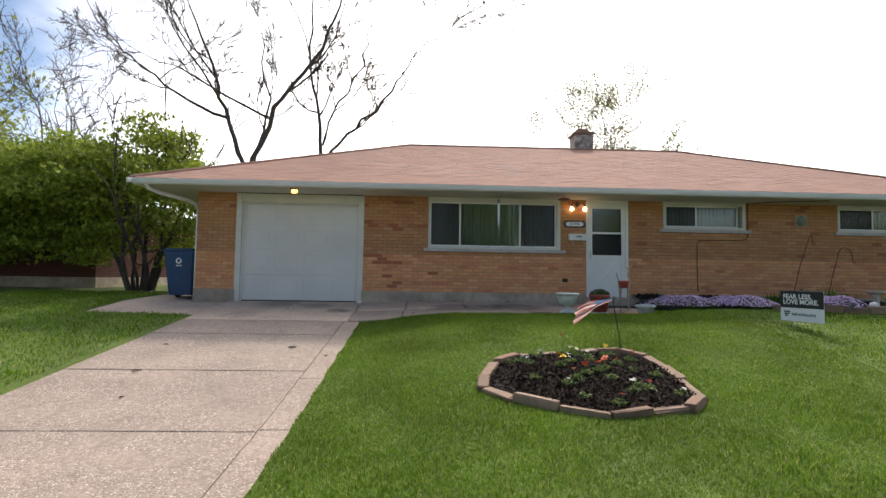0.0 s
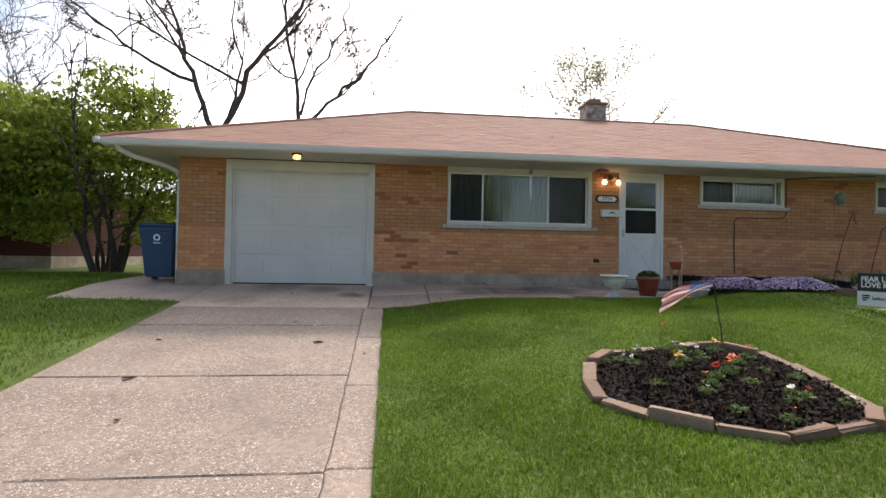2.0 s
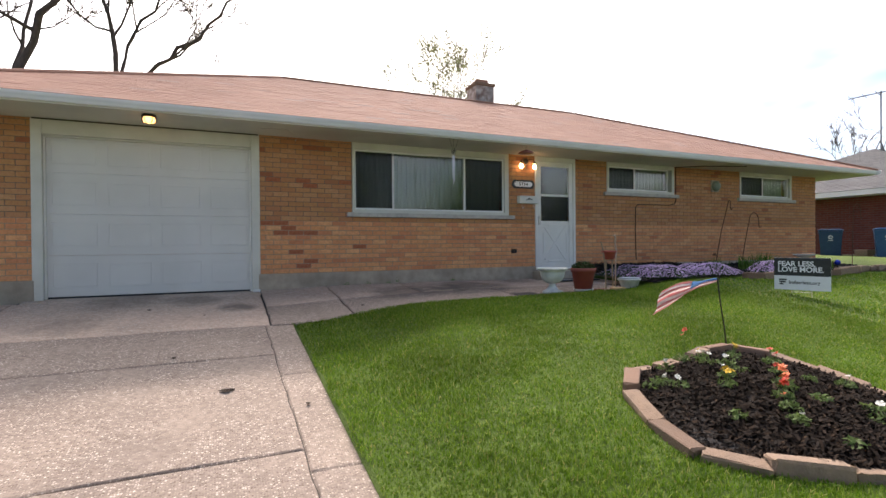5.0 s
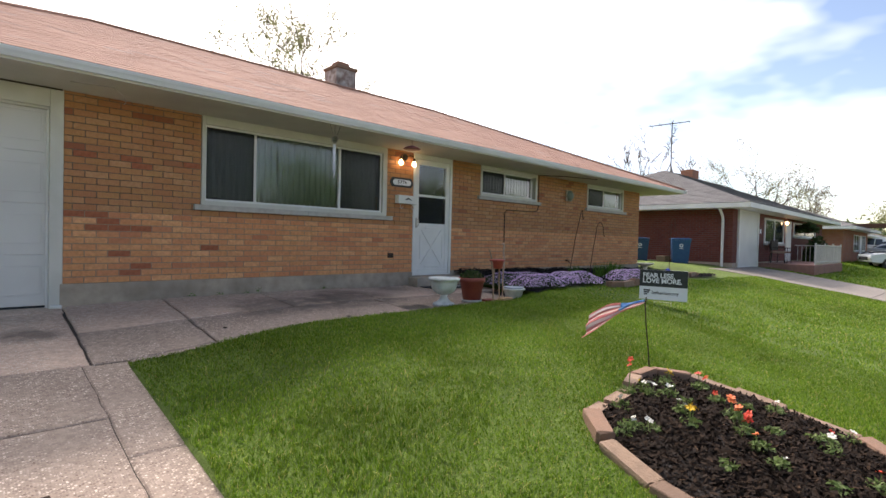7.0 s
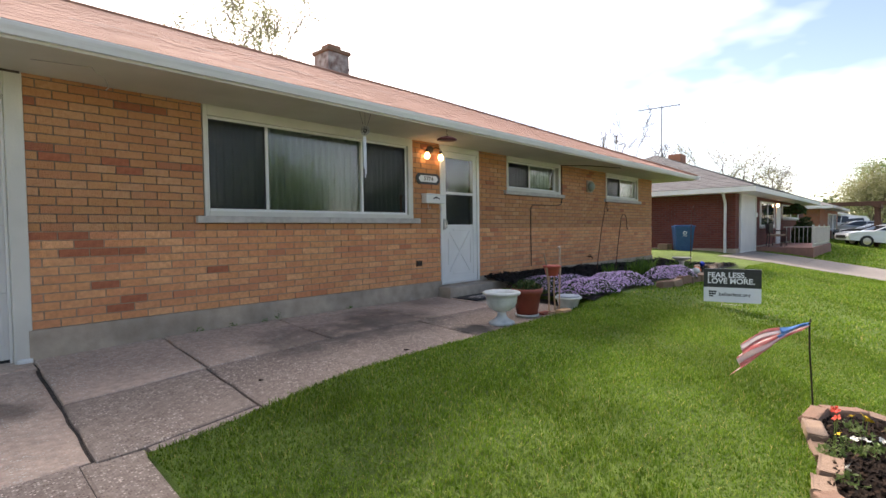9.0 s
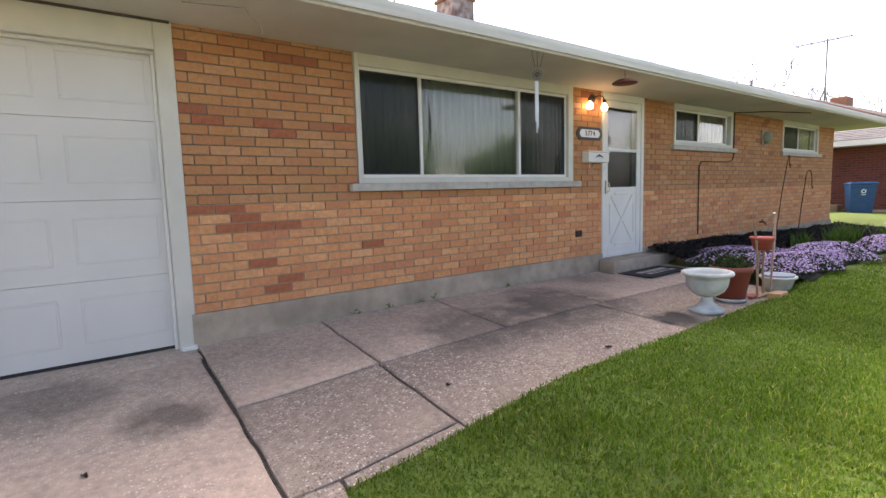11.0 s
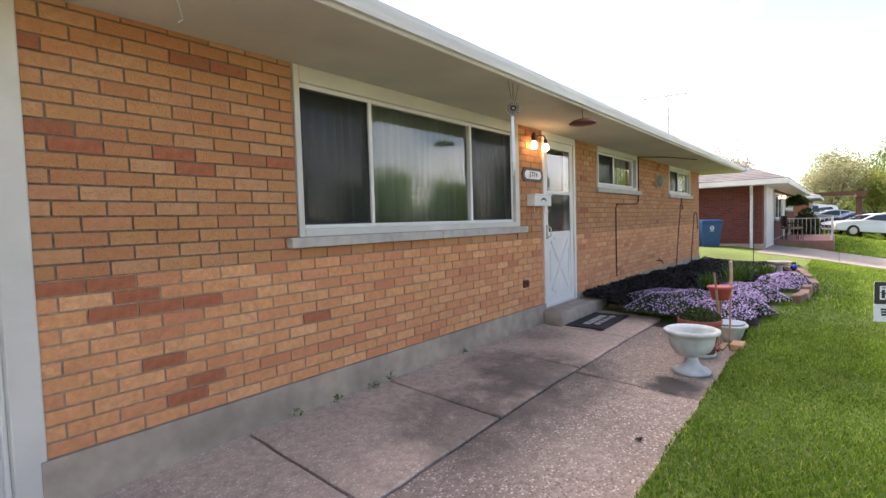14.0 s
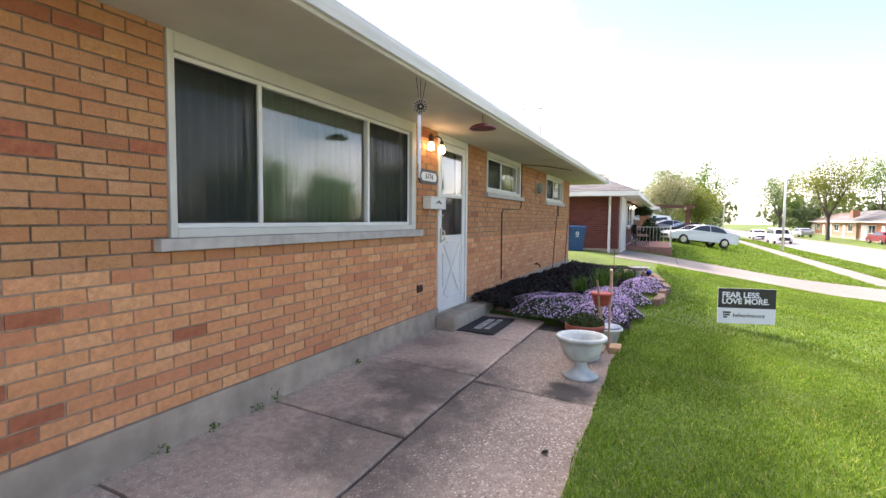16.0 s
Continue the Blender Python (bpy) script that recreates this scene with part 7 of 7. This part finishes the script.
def flower(kind, x, y, h=0.10, heads=2, size=0.028, seed=0, tuft=60, zf=bed_top):
    z = float(zf(x, y))
    t = thing("bedding_flower", f"small bedding plant with {kind} blooms in dark mulch", "flower", (x, y, z), 0, "bedding flowers")
    v, f = leafy(tuft, 0.07, 0.06, seed, (0, 0, 0.0), 0.018, 1.0)
    tagged(raw("leaves", v, f, M["leaf_bed"], t), kind="stuff")
    r = random.Random(seed)
    for k in range(heads):
        bm = bmesh.new()
        cx, cy, cz = r.uniform(-0.035, 0.035), r.uniform(-0.035, 0.035), h * r.uniform(0.75, 1.05)
        tilt = Euler((r.uniform(0.2, 1.0), r.uniform(-0.4, 0.4), r.uniform(0, 6)))
        c0 = bm.verts.new((cx, cy, cz))
        for p in range(5):
            a = 2 * math.pi * p / 5
            pet = []
            for da, rr, dz in ((-0.55, 0.75, 0.004), (-0.2, 1.05, 0.006), (0.2, 1.05, 0.002), (0.55, 0.75, 0.004)):
                q = Vector((math.cos(a + da) * size * rr, math.sin(a + da) * size * rr, dz + 0.003 * p))
                q.rotate(tilt)
                pet.append(bm.verts.new((cx + q.x, cy + q.y, cz + q.z)))
            bm.faces.new((c0, *pet))
        part("bloom", bm, M["petal_" + kind], t)
        part("stalk", tube_bm(bmesh.new(), [(cx * 0.4, cy * 0.4, -0.01), (cx, cy, cz)], 0.0025, 5), M["leaf_bed"], t)
    return t


for i, (kind, x, y, h, heads, size) in enumerate((
        ("yellow", 1.36, 4.82, 0.13, 3, 0.030), ("red", 1.55, 4.55, 0.13, 3, 0.032), ("orange", 1.70, 4.62, 0.12, 3, 0.028), ("yellow", 1.95, 5.22, 0.13, 2, 0.028),
        ("red", 2.20, 5.05, 0.12, 2, 0.030), ("red", 1.52, 5.33, 0.26, 2, 0.026), ("white", 1.22, 5.22, 0.09, 2, 0.022), ("white", 1.62, 5.20, 0.10, 3, 0.022), ("white", 1.50, 4.92, 0.09, 2, 0.020),
        ("white", 1.86, 4.15, 0.11, 2, 0.026), ("red", 1.62, 3.90, 0.09, 1, 0.026), ("white", 2.25, 4.55, 0.08, 1, 0.02), ("white", 1.05, 4.95, 0.08, 2, 0.018), ("orange", 1.42, 4.42, 0.10, 1, 0.024),
        ("white", 1.30, 4.30, 0.07, 1, 0.018), ("white", 2.28, 4.12, 0.08, 1, 0.022), ("orange", 1.78, 4.70, 0.13, 3, 0.032), ("white", 1.75, 5.12, 0.09, 2, 0.022), ("yellow", 2.08, 5.30, 0.10, 1, 0.024), ("white", 0.98, 5.05, 0.07, 2, 0.018), ("red", 2.02, 4.20, 0.08, 1, 0.02), ("yellow", 1.70, 5.30, 0.09, 1, 0.02), ("red", 1.98, 4.86, 0.08, 1, 0.022))):
    flower(kind, x + 0.08, y + 0.06, h, heads, size * 0.95, 100 + i, 90 if i % 3 else 50)
for i, (x, y) in enumerate(((1.85, 4.50), (2.05, 4.32), (1.10, 4.55), (2.15, 4.75), (1.45, 4.10), (0.95, 5.10), (1.80, 5.05))):
    t = thing("seedling", "small pale green seedling in dark mulch", "plant", (x, y, float(bed_top(x, y))), 0, "seedlings in the bed")
    v, f = leafy(45, 0.06, 0.05, 200 + i, (0, 0, 0), 0.02, 1.0)
    tagged(raw("leaves", v, f, M["leaf_bed"], t), kind="stuff")

# ---- border bed along the house ----
border = thing("border_bed", "border bed of dark soil and heaped black mulch along the wall", "flower bed", (0, 0, 0))


def border_top(x, y):
    x, y = np.asarray(x, dtype=float), np.asarray(y, dtype=float)
    back_ = (0.13 - 0.09 * smooth((x - 5.5) / 5)) * smooth((y - 9.0) / 1.0)
    return lawn_z(x, y) + 0.035 + back_ + (0.018 * np.sin(5.3 * x + 2 * np.sin(2.1 * y)) * np.sin(4.1 * y + x) + 0.016 * np.sin(19 * x + 3 * np.sin(7 * y)) * np.sin(17 * y + 2 * np.sin(9 * x)) + 0.011 * np.sin(43 * x + 13 * y) * np.sin(37 * y - 11 * x)) * smooth((y - 8.9) / 0.5)


X0, X1 = 4.50, 12.4
M["chip_black"] = mat("black_mulch_chip", (0.008, 0.007, 0.006), 0.85, (0.012, 0.01, 0.008), 40.0,
                      island=[(0.0, (0.004, 0.0035, 0.003)), (0.7, (0.010, 0.008, 0.007)), (0.97, (0.02, 0.014, 0.011)), (1.0, (0.06, 0.04, 0.028))])
# rough black mulch, heaped up towards the wall
grid("weed_sheet", lines((X0, X1, 0.035)), lines((8.85, 10.12, 0.035)), lambda x, y: border_top(x, y), M["mulch_heaped"], border)
grid("soil", lines((4.19, 11.9, 0.12)), lines((8.10, 8.92, 0.1)), lambda x, y: border_top(x, y) - 0.008, M["mulch"], border)
rg = np.random.default_rng(29)
n = 26000
x, y = rg.uniform(4.4, 12.3, n), rg.uniform(8.2, 10.1, n)
chips("wood_litter", x, y, border_top(x, y) + rg.uniform(-0.006, 0.028, n), rg, 0.03, border, M["chip_black"])
edging(border, [(5.9, 7.86), (6.6, 7.80), (7.4, 7.74), (8.3, 7.80), (9.1, 7.92), (9.7, 8.15), (10.4, 8.25), (11.3, 8.30)], False, 0.05, blk=0.42)
edging(border, [(4.72, 9.86), (4.72, 9.30)], False, 0.0, blk=0.28)

# creeping phlox in bloom
M["phlox"] = leaf_mat("phlox_flower", [(0, (0.42, 0.27, 0.52)), (0.5, (0.55, 0.40, 0.64)), (0.85, (0.66, 0.54, 0.72)), (1, (0.76, 0.68, 0.78))], 0.25)
M["phlox_leaf"] = leaf_mat("phlox_leaf", [(0, (0.03, 0.05, 0.02)), (0.6, (0.05, 0.085, 0.03)), (1, (0.09, 0.12, 0.05))], 0.2)
rg = np.random.default_rng(31)


def mound(name, label, cx, cy, rx, ry, h, n_leaf, n_flower, z0, bare=0.0):
    """A low cushion: leaves below, small flat flowers on the top."""
    t = thing(name, label, "flowers", (cx, cy, z0), 0, "creeping phlox cushions")

    def pts(n, lo_, hi_):
        a, r = rg.uniform(0, 2 * math.pi, n), np.sqrt(rg.uniform(0, 1, n))
        edge = 1 + 0.14 * np.sin(3 * a + cx) + 0.09 * np.sin(7 * a + cy * 3)
        px, py = r * np.cos(a) * rx * edge, r * np.sin(a) * ry * edge
        top = h * (1 - r ** 2.6) * (0.85 + 0.15 * np.sin(9 * px + 4) * np.sin(8 * py)) + 0.02
        return np.stack([px, py, top * rg.uniform(lo_, hi_, n)], -1), r
    c, _ = pts(n_leaf, 0.2, 1.0)
    v, f = leaf_quads(c, 0.016, rg)
    tagged(raw("leaves", v, f, M["phlox_leaf"], t), kind="stuff")
    c, r = pts(n_flower, 0.95, 1.10)
    keep = rg.uniform(0, 1, n_flower) > bare * smooth((0.3 - c[:, 0] / rx) / 1.0)
    c = c[keep]
    n = len(c)
    nrm = np.stack([c[:, 0] / rx * 0.7, c[:, 1] / ry * 0.7 - 0.15, np.full(n, 0.8)], -1) + rg.normal(0, 0.28, (n, 3))
    nrm /= np.linalg.norm(nrm, axis=1, keepdims=True)
    a = np.cross(nrm, rg.normal(0, 1, (n, 3)))
    a /= np.linalg.norm(a, axis=1, keepdims=True)
    b = np.cross(nrm, a)
    s = 0.011 * rg.uniform(0.7, 1.3, (n, 1))
    ring = []
    for k in range(10):
        rr = 1.0 if k % 2 == 0 else 0.5
        ring.append(c + (a * math.cos(k * math.pi / 5) + b * math.sin(k * math.pi / 5)) * s * rr)
    v = np.stack(ring, 1).reshape(-1, 3)
    tagged(raw("bloom", v, np.arange(10 * n).reshape(n, 10), M["phlox"], t), kind="stuff")
    return t


mound("phlox", "cushion of creeping phlox thick with lilac flowers", 4.98, 9.05, 0.74, 0.80, 0.18, 12000, 5200, float(lawn_z(5.05, 8.95)) + 0.03, 0.6)
mound("phlox", "cushion of creeping phlox thick with lilac flowers", 5.70, 8.45, 0.74, 0.46, 0.18, 8000, 4200, float(lawn_z(5.75, 8.45)) + 0.03, 0.1)
mound("phlox", "cushion of creeping phlox thick with lilac flowers", 4.62, 8.42, 0.52, 0.42, 0.18, 5200, 2800, float(lawn_z(4.55, 8.40)) + 0.03, 0.2)
mound("phlox", "cushion of pale creeping phlox at the bed's edge", 7.15, 8.10, 0.62, 0.36, 0.20, 5000, 3000, float(lawn_z(7.15, 8.10)) + 0.03, 0.0)

# upright green plants in the border
for i, (x, y, h) in enumerate(((7.2, 8.75, 0.34), (7.55, 8.7, 0.38), (7.9, 8.8, 0.32), (8.6, 8.5, 0.26), (6.7, 9.0, 0.30), (9.0, 8.4, 0.22))):
    t = thing("border_plant", "clump of upright strap-like green leaves in the border", "plant", (x, y, float(border_top(x, y)) - 0.02), 0, "border plants")
    r = np.random.default_rng(300 + i)
    n = 70
    a, lean = r.uniform(0, 2 * math.pi, n), r.uniform(0.05, 0.55, n)
    p0 = np.stack([r.normal(0, 0.06, n), r.normal(0, 0.06, n), np.zeros(n)], -1)
    d = np.stack([np.cos(a) * lean, np.sin(a) * lean, np.ones(n)], -1)
    L_ = h * r.uniform(0.6, 1.1, (n, 1))
    sd_ = np.stack([-np.sin(a), np.cos(a), np.zeros(n)], -1) * 0.008
    mid, tip = p0 + d * L_ * 0.55, p0 + d * L_ * np.array([1.5, 1.5, 0.95])
    v = np.stack([p0 - sd_, p0 + sd_, mid + sd_, mid - sd_], 1), np.stack([mid - sd_, mid + sd_, tip + sd_ * 0.1, tip - sd_ * 0.1], 1)
    v = np.concatenate(v).reshape(-1, 3)
    tagged(raw("leaves", v, np.arange(len(v)).reshape(-1, 4), M["leaf"], t), kind="stuff")


def shepherd_hook(x, y, h, bend, label, lean=0.1):
    z = float(border_top(x, y))
    t = thing("plant_hook", label, "plant hook", (x, y, z - 0.04))
    pts = [(0, 0, 0), (lean * 0.5, 0, h * 0.5), (lean, 0, h * 0.86)]
    for k in range(1, 8):
        a = math.pi * k / 7
        pts.append((lean + bend * (1 - math.cos(a)), 0, h * 0.86 + bend * 1.3 * math.sin(a)))
    ex = lean + 2 * bend
    pts += [(ex, 0, h * 0.80), (ex + 0.03, 0, h * 0.76), (ex + 0.07, 0, h * 0.79)]
    part("rod", tube_bm(bmesh.new(), pts, 0.008, 7), M["rust"], t)
    return t


shepherd_hook(7.58, 9.7, 1.62, 0.03, "tall rusty iron plant hook leaning at the wall", 0.42)
shepherd_hook(8.25, 9.6, 1.18, 0.16, "rusty iron shepherd's hook in the border", 0.26)
shepherd_hook(10.9, 8.9, 1.5, 0.14, "dark iron shepherd's hook at the border's end", 0.05)

ball = thing("gazing_ball", "blue glass gazing ball on a dark stand", "ornament", (8.75, 8.05, float(border_top(8.75, 8.05)) - 0.01))
bb = bmesh.new()
bmesh.ops.create_uvsphere(bb, u_segments=24, v_segments=16, radius=0.085, matrix=Matrix.Translation((0, 0, 0.27)))
part("globe", bb, mat("blue_mirror_glass", (0.03, 0.06, 0.45), 0.08, (0.02, 0.05, 0.4), 4.0, metal=0.6), ball, smooth=True)
part("stand", lathe_bm([(0, 0), (0.06, 0), (0.05, 0.03), (0.02, 0.06), (0.02, 0.16), (0.05, 0.19), (0, 0.19)], 20), M["dark_metal"], ball, smooth=True)
ball.scale = (0.6, 0.6, 0.6)
bath = thing("bird_bath", "small pale stone bird bath in the border", "bird bath", (8.0, 8.2, float(border_top(8.0, 8.2)) - 0.01))
part("column", lathe_bm([(0, 0), (0.07, 0), (0.05, 0.04), (0.04, 0.2), (0.06, 0.24), (0, 0.24)], 20), M["limestone"], bath, smooth=True)
part("basin", lathe_bm([(0, 0.241), (0.08, 0.241), (0.17, 0.29), (0.175, 0.305), (0.16, 0.305), (0.06, 0.27), (0, 0.27)], 24), M["limestone"], bath, smooth=True)
for i, (x, y, c, nm) in enumerate(((8.32, 8.02, "petal_orange", "orange"), (8.12, 7.98, "stone_white", "white"), (7.75, 7.98, "stone_white", "white"))):
    o = tagged(part("garden_stone", lathe_bm([(0, 0), (0.06, 0), (0.075, 0.05), (0.05, 0.11), (0, 0.13)], 16, at=(x, y, float(border_top(x, y)) - 0.005)), M[c], smooth=True), f"small {nm} rounded garden ornament in the border", "ornament")
for i, (x, y) in enumerate(((9.3, 8.6), (9.9, 8.5), (10.5, 8.55))):
    o = tagged(part("flat_stone", box_bm(x - 0.2, x + 0.2, y - 0.1, y + 0.1, float(border_top(x, y)) - 0.02, float(border_top(x, y)) + 0.05, 0.015), M["edge_stone"]), "flat tan stone lying in the border", "stone")

# weeds in the joint along the wall, dead leaves on the concrete
for i, x in enumerate((0.28, 0.62, 0.78, 1.75, -0.05)):
    t = thing("weed", "small green weed in the joint along the wall", "weed", (x, WY - 0.03, float(walk_z(x, WY - 0.03))), 0, "weeds along the wall")
    v, f = leafy(34, 0.05, 0.05 if i != 2 else 0.12, 400 + i, (0, 0, 0), 0.013, 1.0)
    tagged(raw("leaves", v, f, M["leaf"], t), kind="stuff")
M["dead_leaf"] = mat("dead_leaf", (0.07, 0.045, 0.028), 0.9, (0.04, 0.025, 0.018), 40.0, 0.4, 90.0)
for i, (x, y, s) in enumerate(((-1.78, 6.52, 0.055), (-3.24, 5.44, 0.055), (-2.9, 4.6, 0.03), (-2.2, 7.4, 0.03), (1.05, 8.35, 0.028), (-3.5, 6.6, 0.03), (-1.25, 6.1, 0.03), (-2.0, 8.9, 0.025), (-2.6, 9.3, 0.025), (-0.2, 8.6, 0.02))):
    zf = walk_z if x > -1 else (lambda a, b: slope_z(b))
    bm = bmesh.new()
    pts = []
    for k in range(9):
        a = 2 * math.pi * k / 9
        r_ = s * (1 + 0.35 * math.sin(3 * a + i))
        pts.append(bm.verts.new((r_ * math.cos(a), 0.55 * r_ * math.sin(a), 0.006 + 0.010 * abs(math.sin(a)))))
    cv = bm.verts.new((0, 0, 0.004))
    for k in range(9):
        bm.faces.new((cv, pts[k], pts[(k + 1) % 9]))
    bmesh.ops.solidify(bm, geom=bm.faces[:], thickness=0.002)
    o = tagged(part("dead_leaf", bm, M["dead_leaf"]), "curled brown dead leaf on the concrete", "leaf", "fallen leaves")
    o.matrix_basis = pose(x, y, float(zf(x, y)), 0, 0, i * 40)

# ---- grass ----
M["grass"] = leaf_mat("grass_blade", [(0, (0.079, 0.170, 0.012)), (0.35, (0.129, 0.241, 0.019)), (0.7, (0.190, 0.312, 0.027)), (0.93, (0.284, 0.385, 0.050)), (1, (0.546, 0.465, 0.176))], 0.45, 0.45, big=0.32, big_scale=0.8)
M["grass"].node_tree.nodes["Principled BSDF"].inputs["Specular IOR Level"].default_value = 0.1


def grass(name, x0, x1, y0, y1, n, hgt, wid, seed):
    g = np.random.default_rng(seed)
    x, y = g.uniform(x0, x1, n), g.uniform(y0, y1, n)
    clump = 0.5 + 0.5 * np.sin(2.1 * x + 1.3 * np.sin(1.7 * y)) * np.sin(1.9 * y + np.sin(2.3 * x)) + 0.35 * np.sin(7.3 * x + 2 * np.sin(5 * y)) * np.sin(6.7 * y)
    keep = ~inside(x, y, BED)
    keep &= ~((x > XL - 0.01) & (x < XR - 0.022 + 0.012 * np.sin(9 * y)) & (y < 10.4))
    keep &= ~((x > XR - 0.05) & (x < 4.22) & (y > WALK_Y + 0.022 + 0.012 * np.sin(7 * x)))
    keep &= ~((x < XL + 0.02) & (x > -6.1) & (y > 8.62))
    keep &= ~((x > 4.19) & (x < 12) & (y > np.where(x < 5.9, 8.09, 7.93)))
    keep &= ~((x > ND0) & (x < ND1))
    keep &= ~((y > -0.45) & (y < 0.75))
    keep &= ~((x > 13.1) & (x < 17.4) & (y > 8.9))
    x, y, clump = x[keep], y[keep], clump[keep]
    m = len(x)
    a = g.uniform(0, 2 * math.pi, m)
    h = hgt * (0.55 + 0.5 * np.clip(clump, 0, 1.2)) * g.uniform(0.6, 1.35, m)
    lean = np.abs(g.normal(0.7, 0.5, m)) * h
    wind = a + g.normal(0, 0.3, m)
    w = wid * g.uniform(0.6, 1.3, m)
    z = lawn_z(x, y) - 0.004
    sx, sy = -np.sin(a) * w, np.cos(a) * w
    dx, dy = np.cos(wind) * lean, np.sin(wind) * lean
    p = np.stack([x, y, z], -1)
    s = np.stack([sx, sy, 0 * sx], -1)
    mid = p + np.stack([dx * 0.35, dy * 0.35, h * 0.62], -1)
    tip = p + np.stack([dx, dy, h], -1)
    v = np.stack([p - s, p + s, mid + s * 0.8, mid - s * 0.8, tip], 1).reshape(-1, 3)
    i = np.arange(m)[:, None] * 5
    f = np.concatenate([i + np.array([[0, 1, 2]]), i + np.array([[0, 2, 3]]), i + np.array([[3, 2, 4]])])
    return tagged(raw(name, v, f, M["grass"]), "short mown green grass blades of the lawn", "grass", kind="stuff")


grass("grass", -1.1, 5.0, 2.0, 8.2, 340000, 0.034, 0.0028, 1)
grass("grass", 5.0, 15.0, 0.8, 8.0, 130000, 0.040, 0.0052, 2)
grass("grass", -9.5, -4.08, 2.0, 12.0, 60000, 0.050, 0.005, 3)
grass("grass", 15.0, 34.0, -3.0, 9.0, 60000, 0.06, 0.013, 4)
grass("grass", 34.0, 75.0, -3.0, 9.0, 35000, 0.08, 0.03, 6)

# ---- bricks of the front wall (last) ----
COURSE, BL, JT = 0.07095, 0.2136, 0.0105
RED = {(19, 0), (19, 2), (19, 5), (18, 3), (10, 0), (10, 1), (9, 1), (8, 1), (8, 2), (8, 3), (2, 3), (1, 2), (4, 2), (5, 6)}
SALMON = 10           # courses up to the sill: pinker, lightened, flush-pointed; those above carry soffit shade
brick_meshes = {}


def brick_mesh(w, kind):
    key = round(w, 3), kind
    if key not in brick_meshes:
        brick_meshes[key] = mesh_of("brick", bm_box(bmesh.new(), 0, key[0], 0, 0.05, 0, COURSE - JT), M[kind])
    return brick_meshes[key]


M["brick_red"] = mat("red_brick", (0.44, 0.15, 0.075), 0.85, (0.34, 0.11, 0.055), 24.0, 0.35, 90.0, spec=0.3)
lo, hi = [], []
rows = int((SOF - FND) / COURSE) + 1
X_START = -1.32 - 16 * BL
near_count = 0
Z_LOW = FND + (SALMON + 1) * COURSE
for c in range(rows):
    z0 = FND + c * COURSE + 0.004
    z1 = min(z0 + COURSE - JT, SOF - 0.001)
    off = 0 if c % 2 == 0 else -BL / 2
    j = 0
    while True:
        a = X_START + off + j * BL
        j += 1
        if a > HX1:
            break
        spans = [(max(a, HX0), min(a + BL - JT, HX1))]
        for h in OPEN:
            if z0 + 0.02 < h[3] and z1 - 0.02 > h[2]:
                nxt = []
                for p, q in spans:
                    if q <= h[0] or p >= h[1]:
                        nxt.append((p, q))
                    else:
                        if p < h[0] - 0.02:
                            nxt.append((p, h[0] - 0.003))
                        if q > h[1] + 0.02:
                            nxt.append((h[1] + 0.003, q))
                spans = nxt
        for p, q in spans:
            if q - p < 0.02:
                continue
            dy = rnd.uniform(-0.003, 0.002)
            idx = round((a - off + 1.32) / BL) if c % 2 == 0 else round((a - off + 1.32) / BL) - 1
            if -1.33 < p < 0.62 and z1 - z0 > 0.05 and near_count < 300:
                ob = new("brick", brick_mesh(q - p, "brick_red" if (c, idx) in RED else "brick_low" if c <= SALMON else "brick"))
                ob.location = (p, WY + dy, z0)
                ob.parent = front
                near_count += 1
            else:
                lo.append((p, WY + dy, z0))
                hi.append((q, WY + 0.05, z1))
low = [k for k in range(len(lo)) if lo[k][2] < Z_LOW]
high = [k for k in range(len(lo)) if lo[k][2] >= Z_LOW]
tagged(boxes("brickwork", [lo[k] for k in high], [hi[k] for k in high], M["brick_far"], front), kind="stuff")
tagged(boxes("brickwork", [lo[k] for k in low], [hi[k] for k in low], M["brick_low_far"], front), kind="stuff")
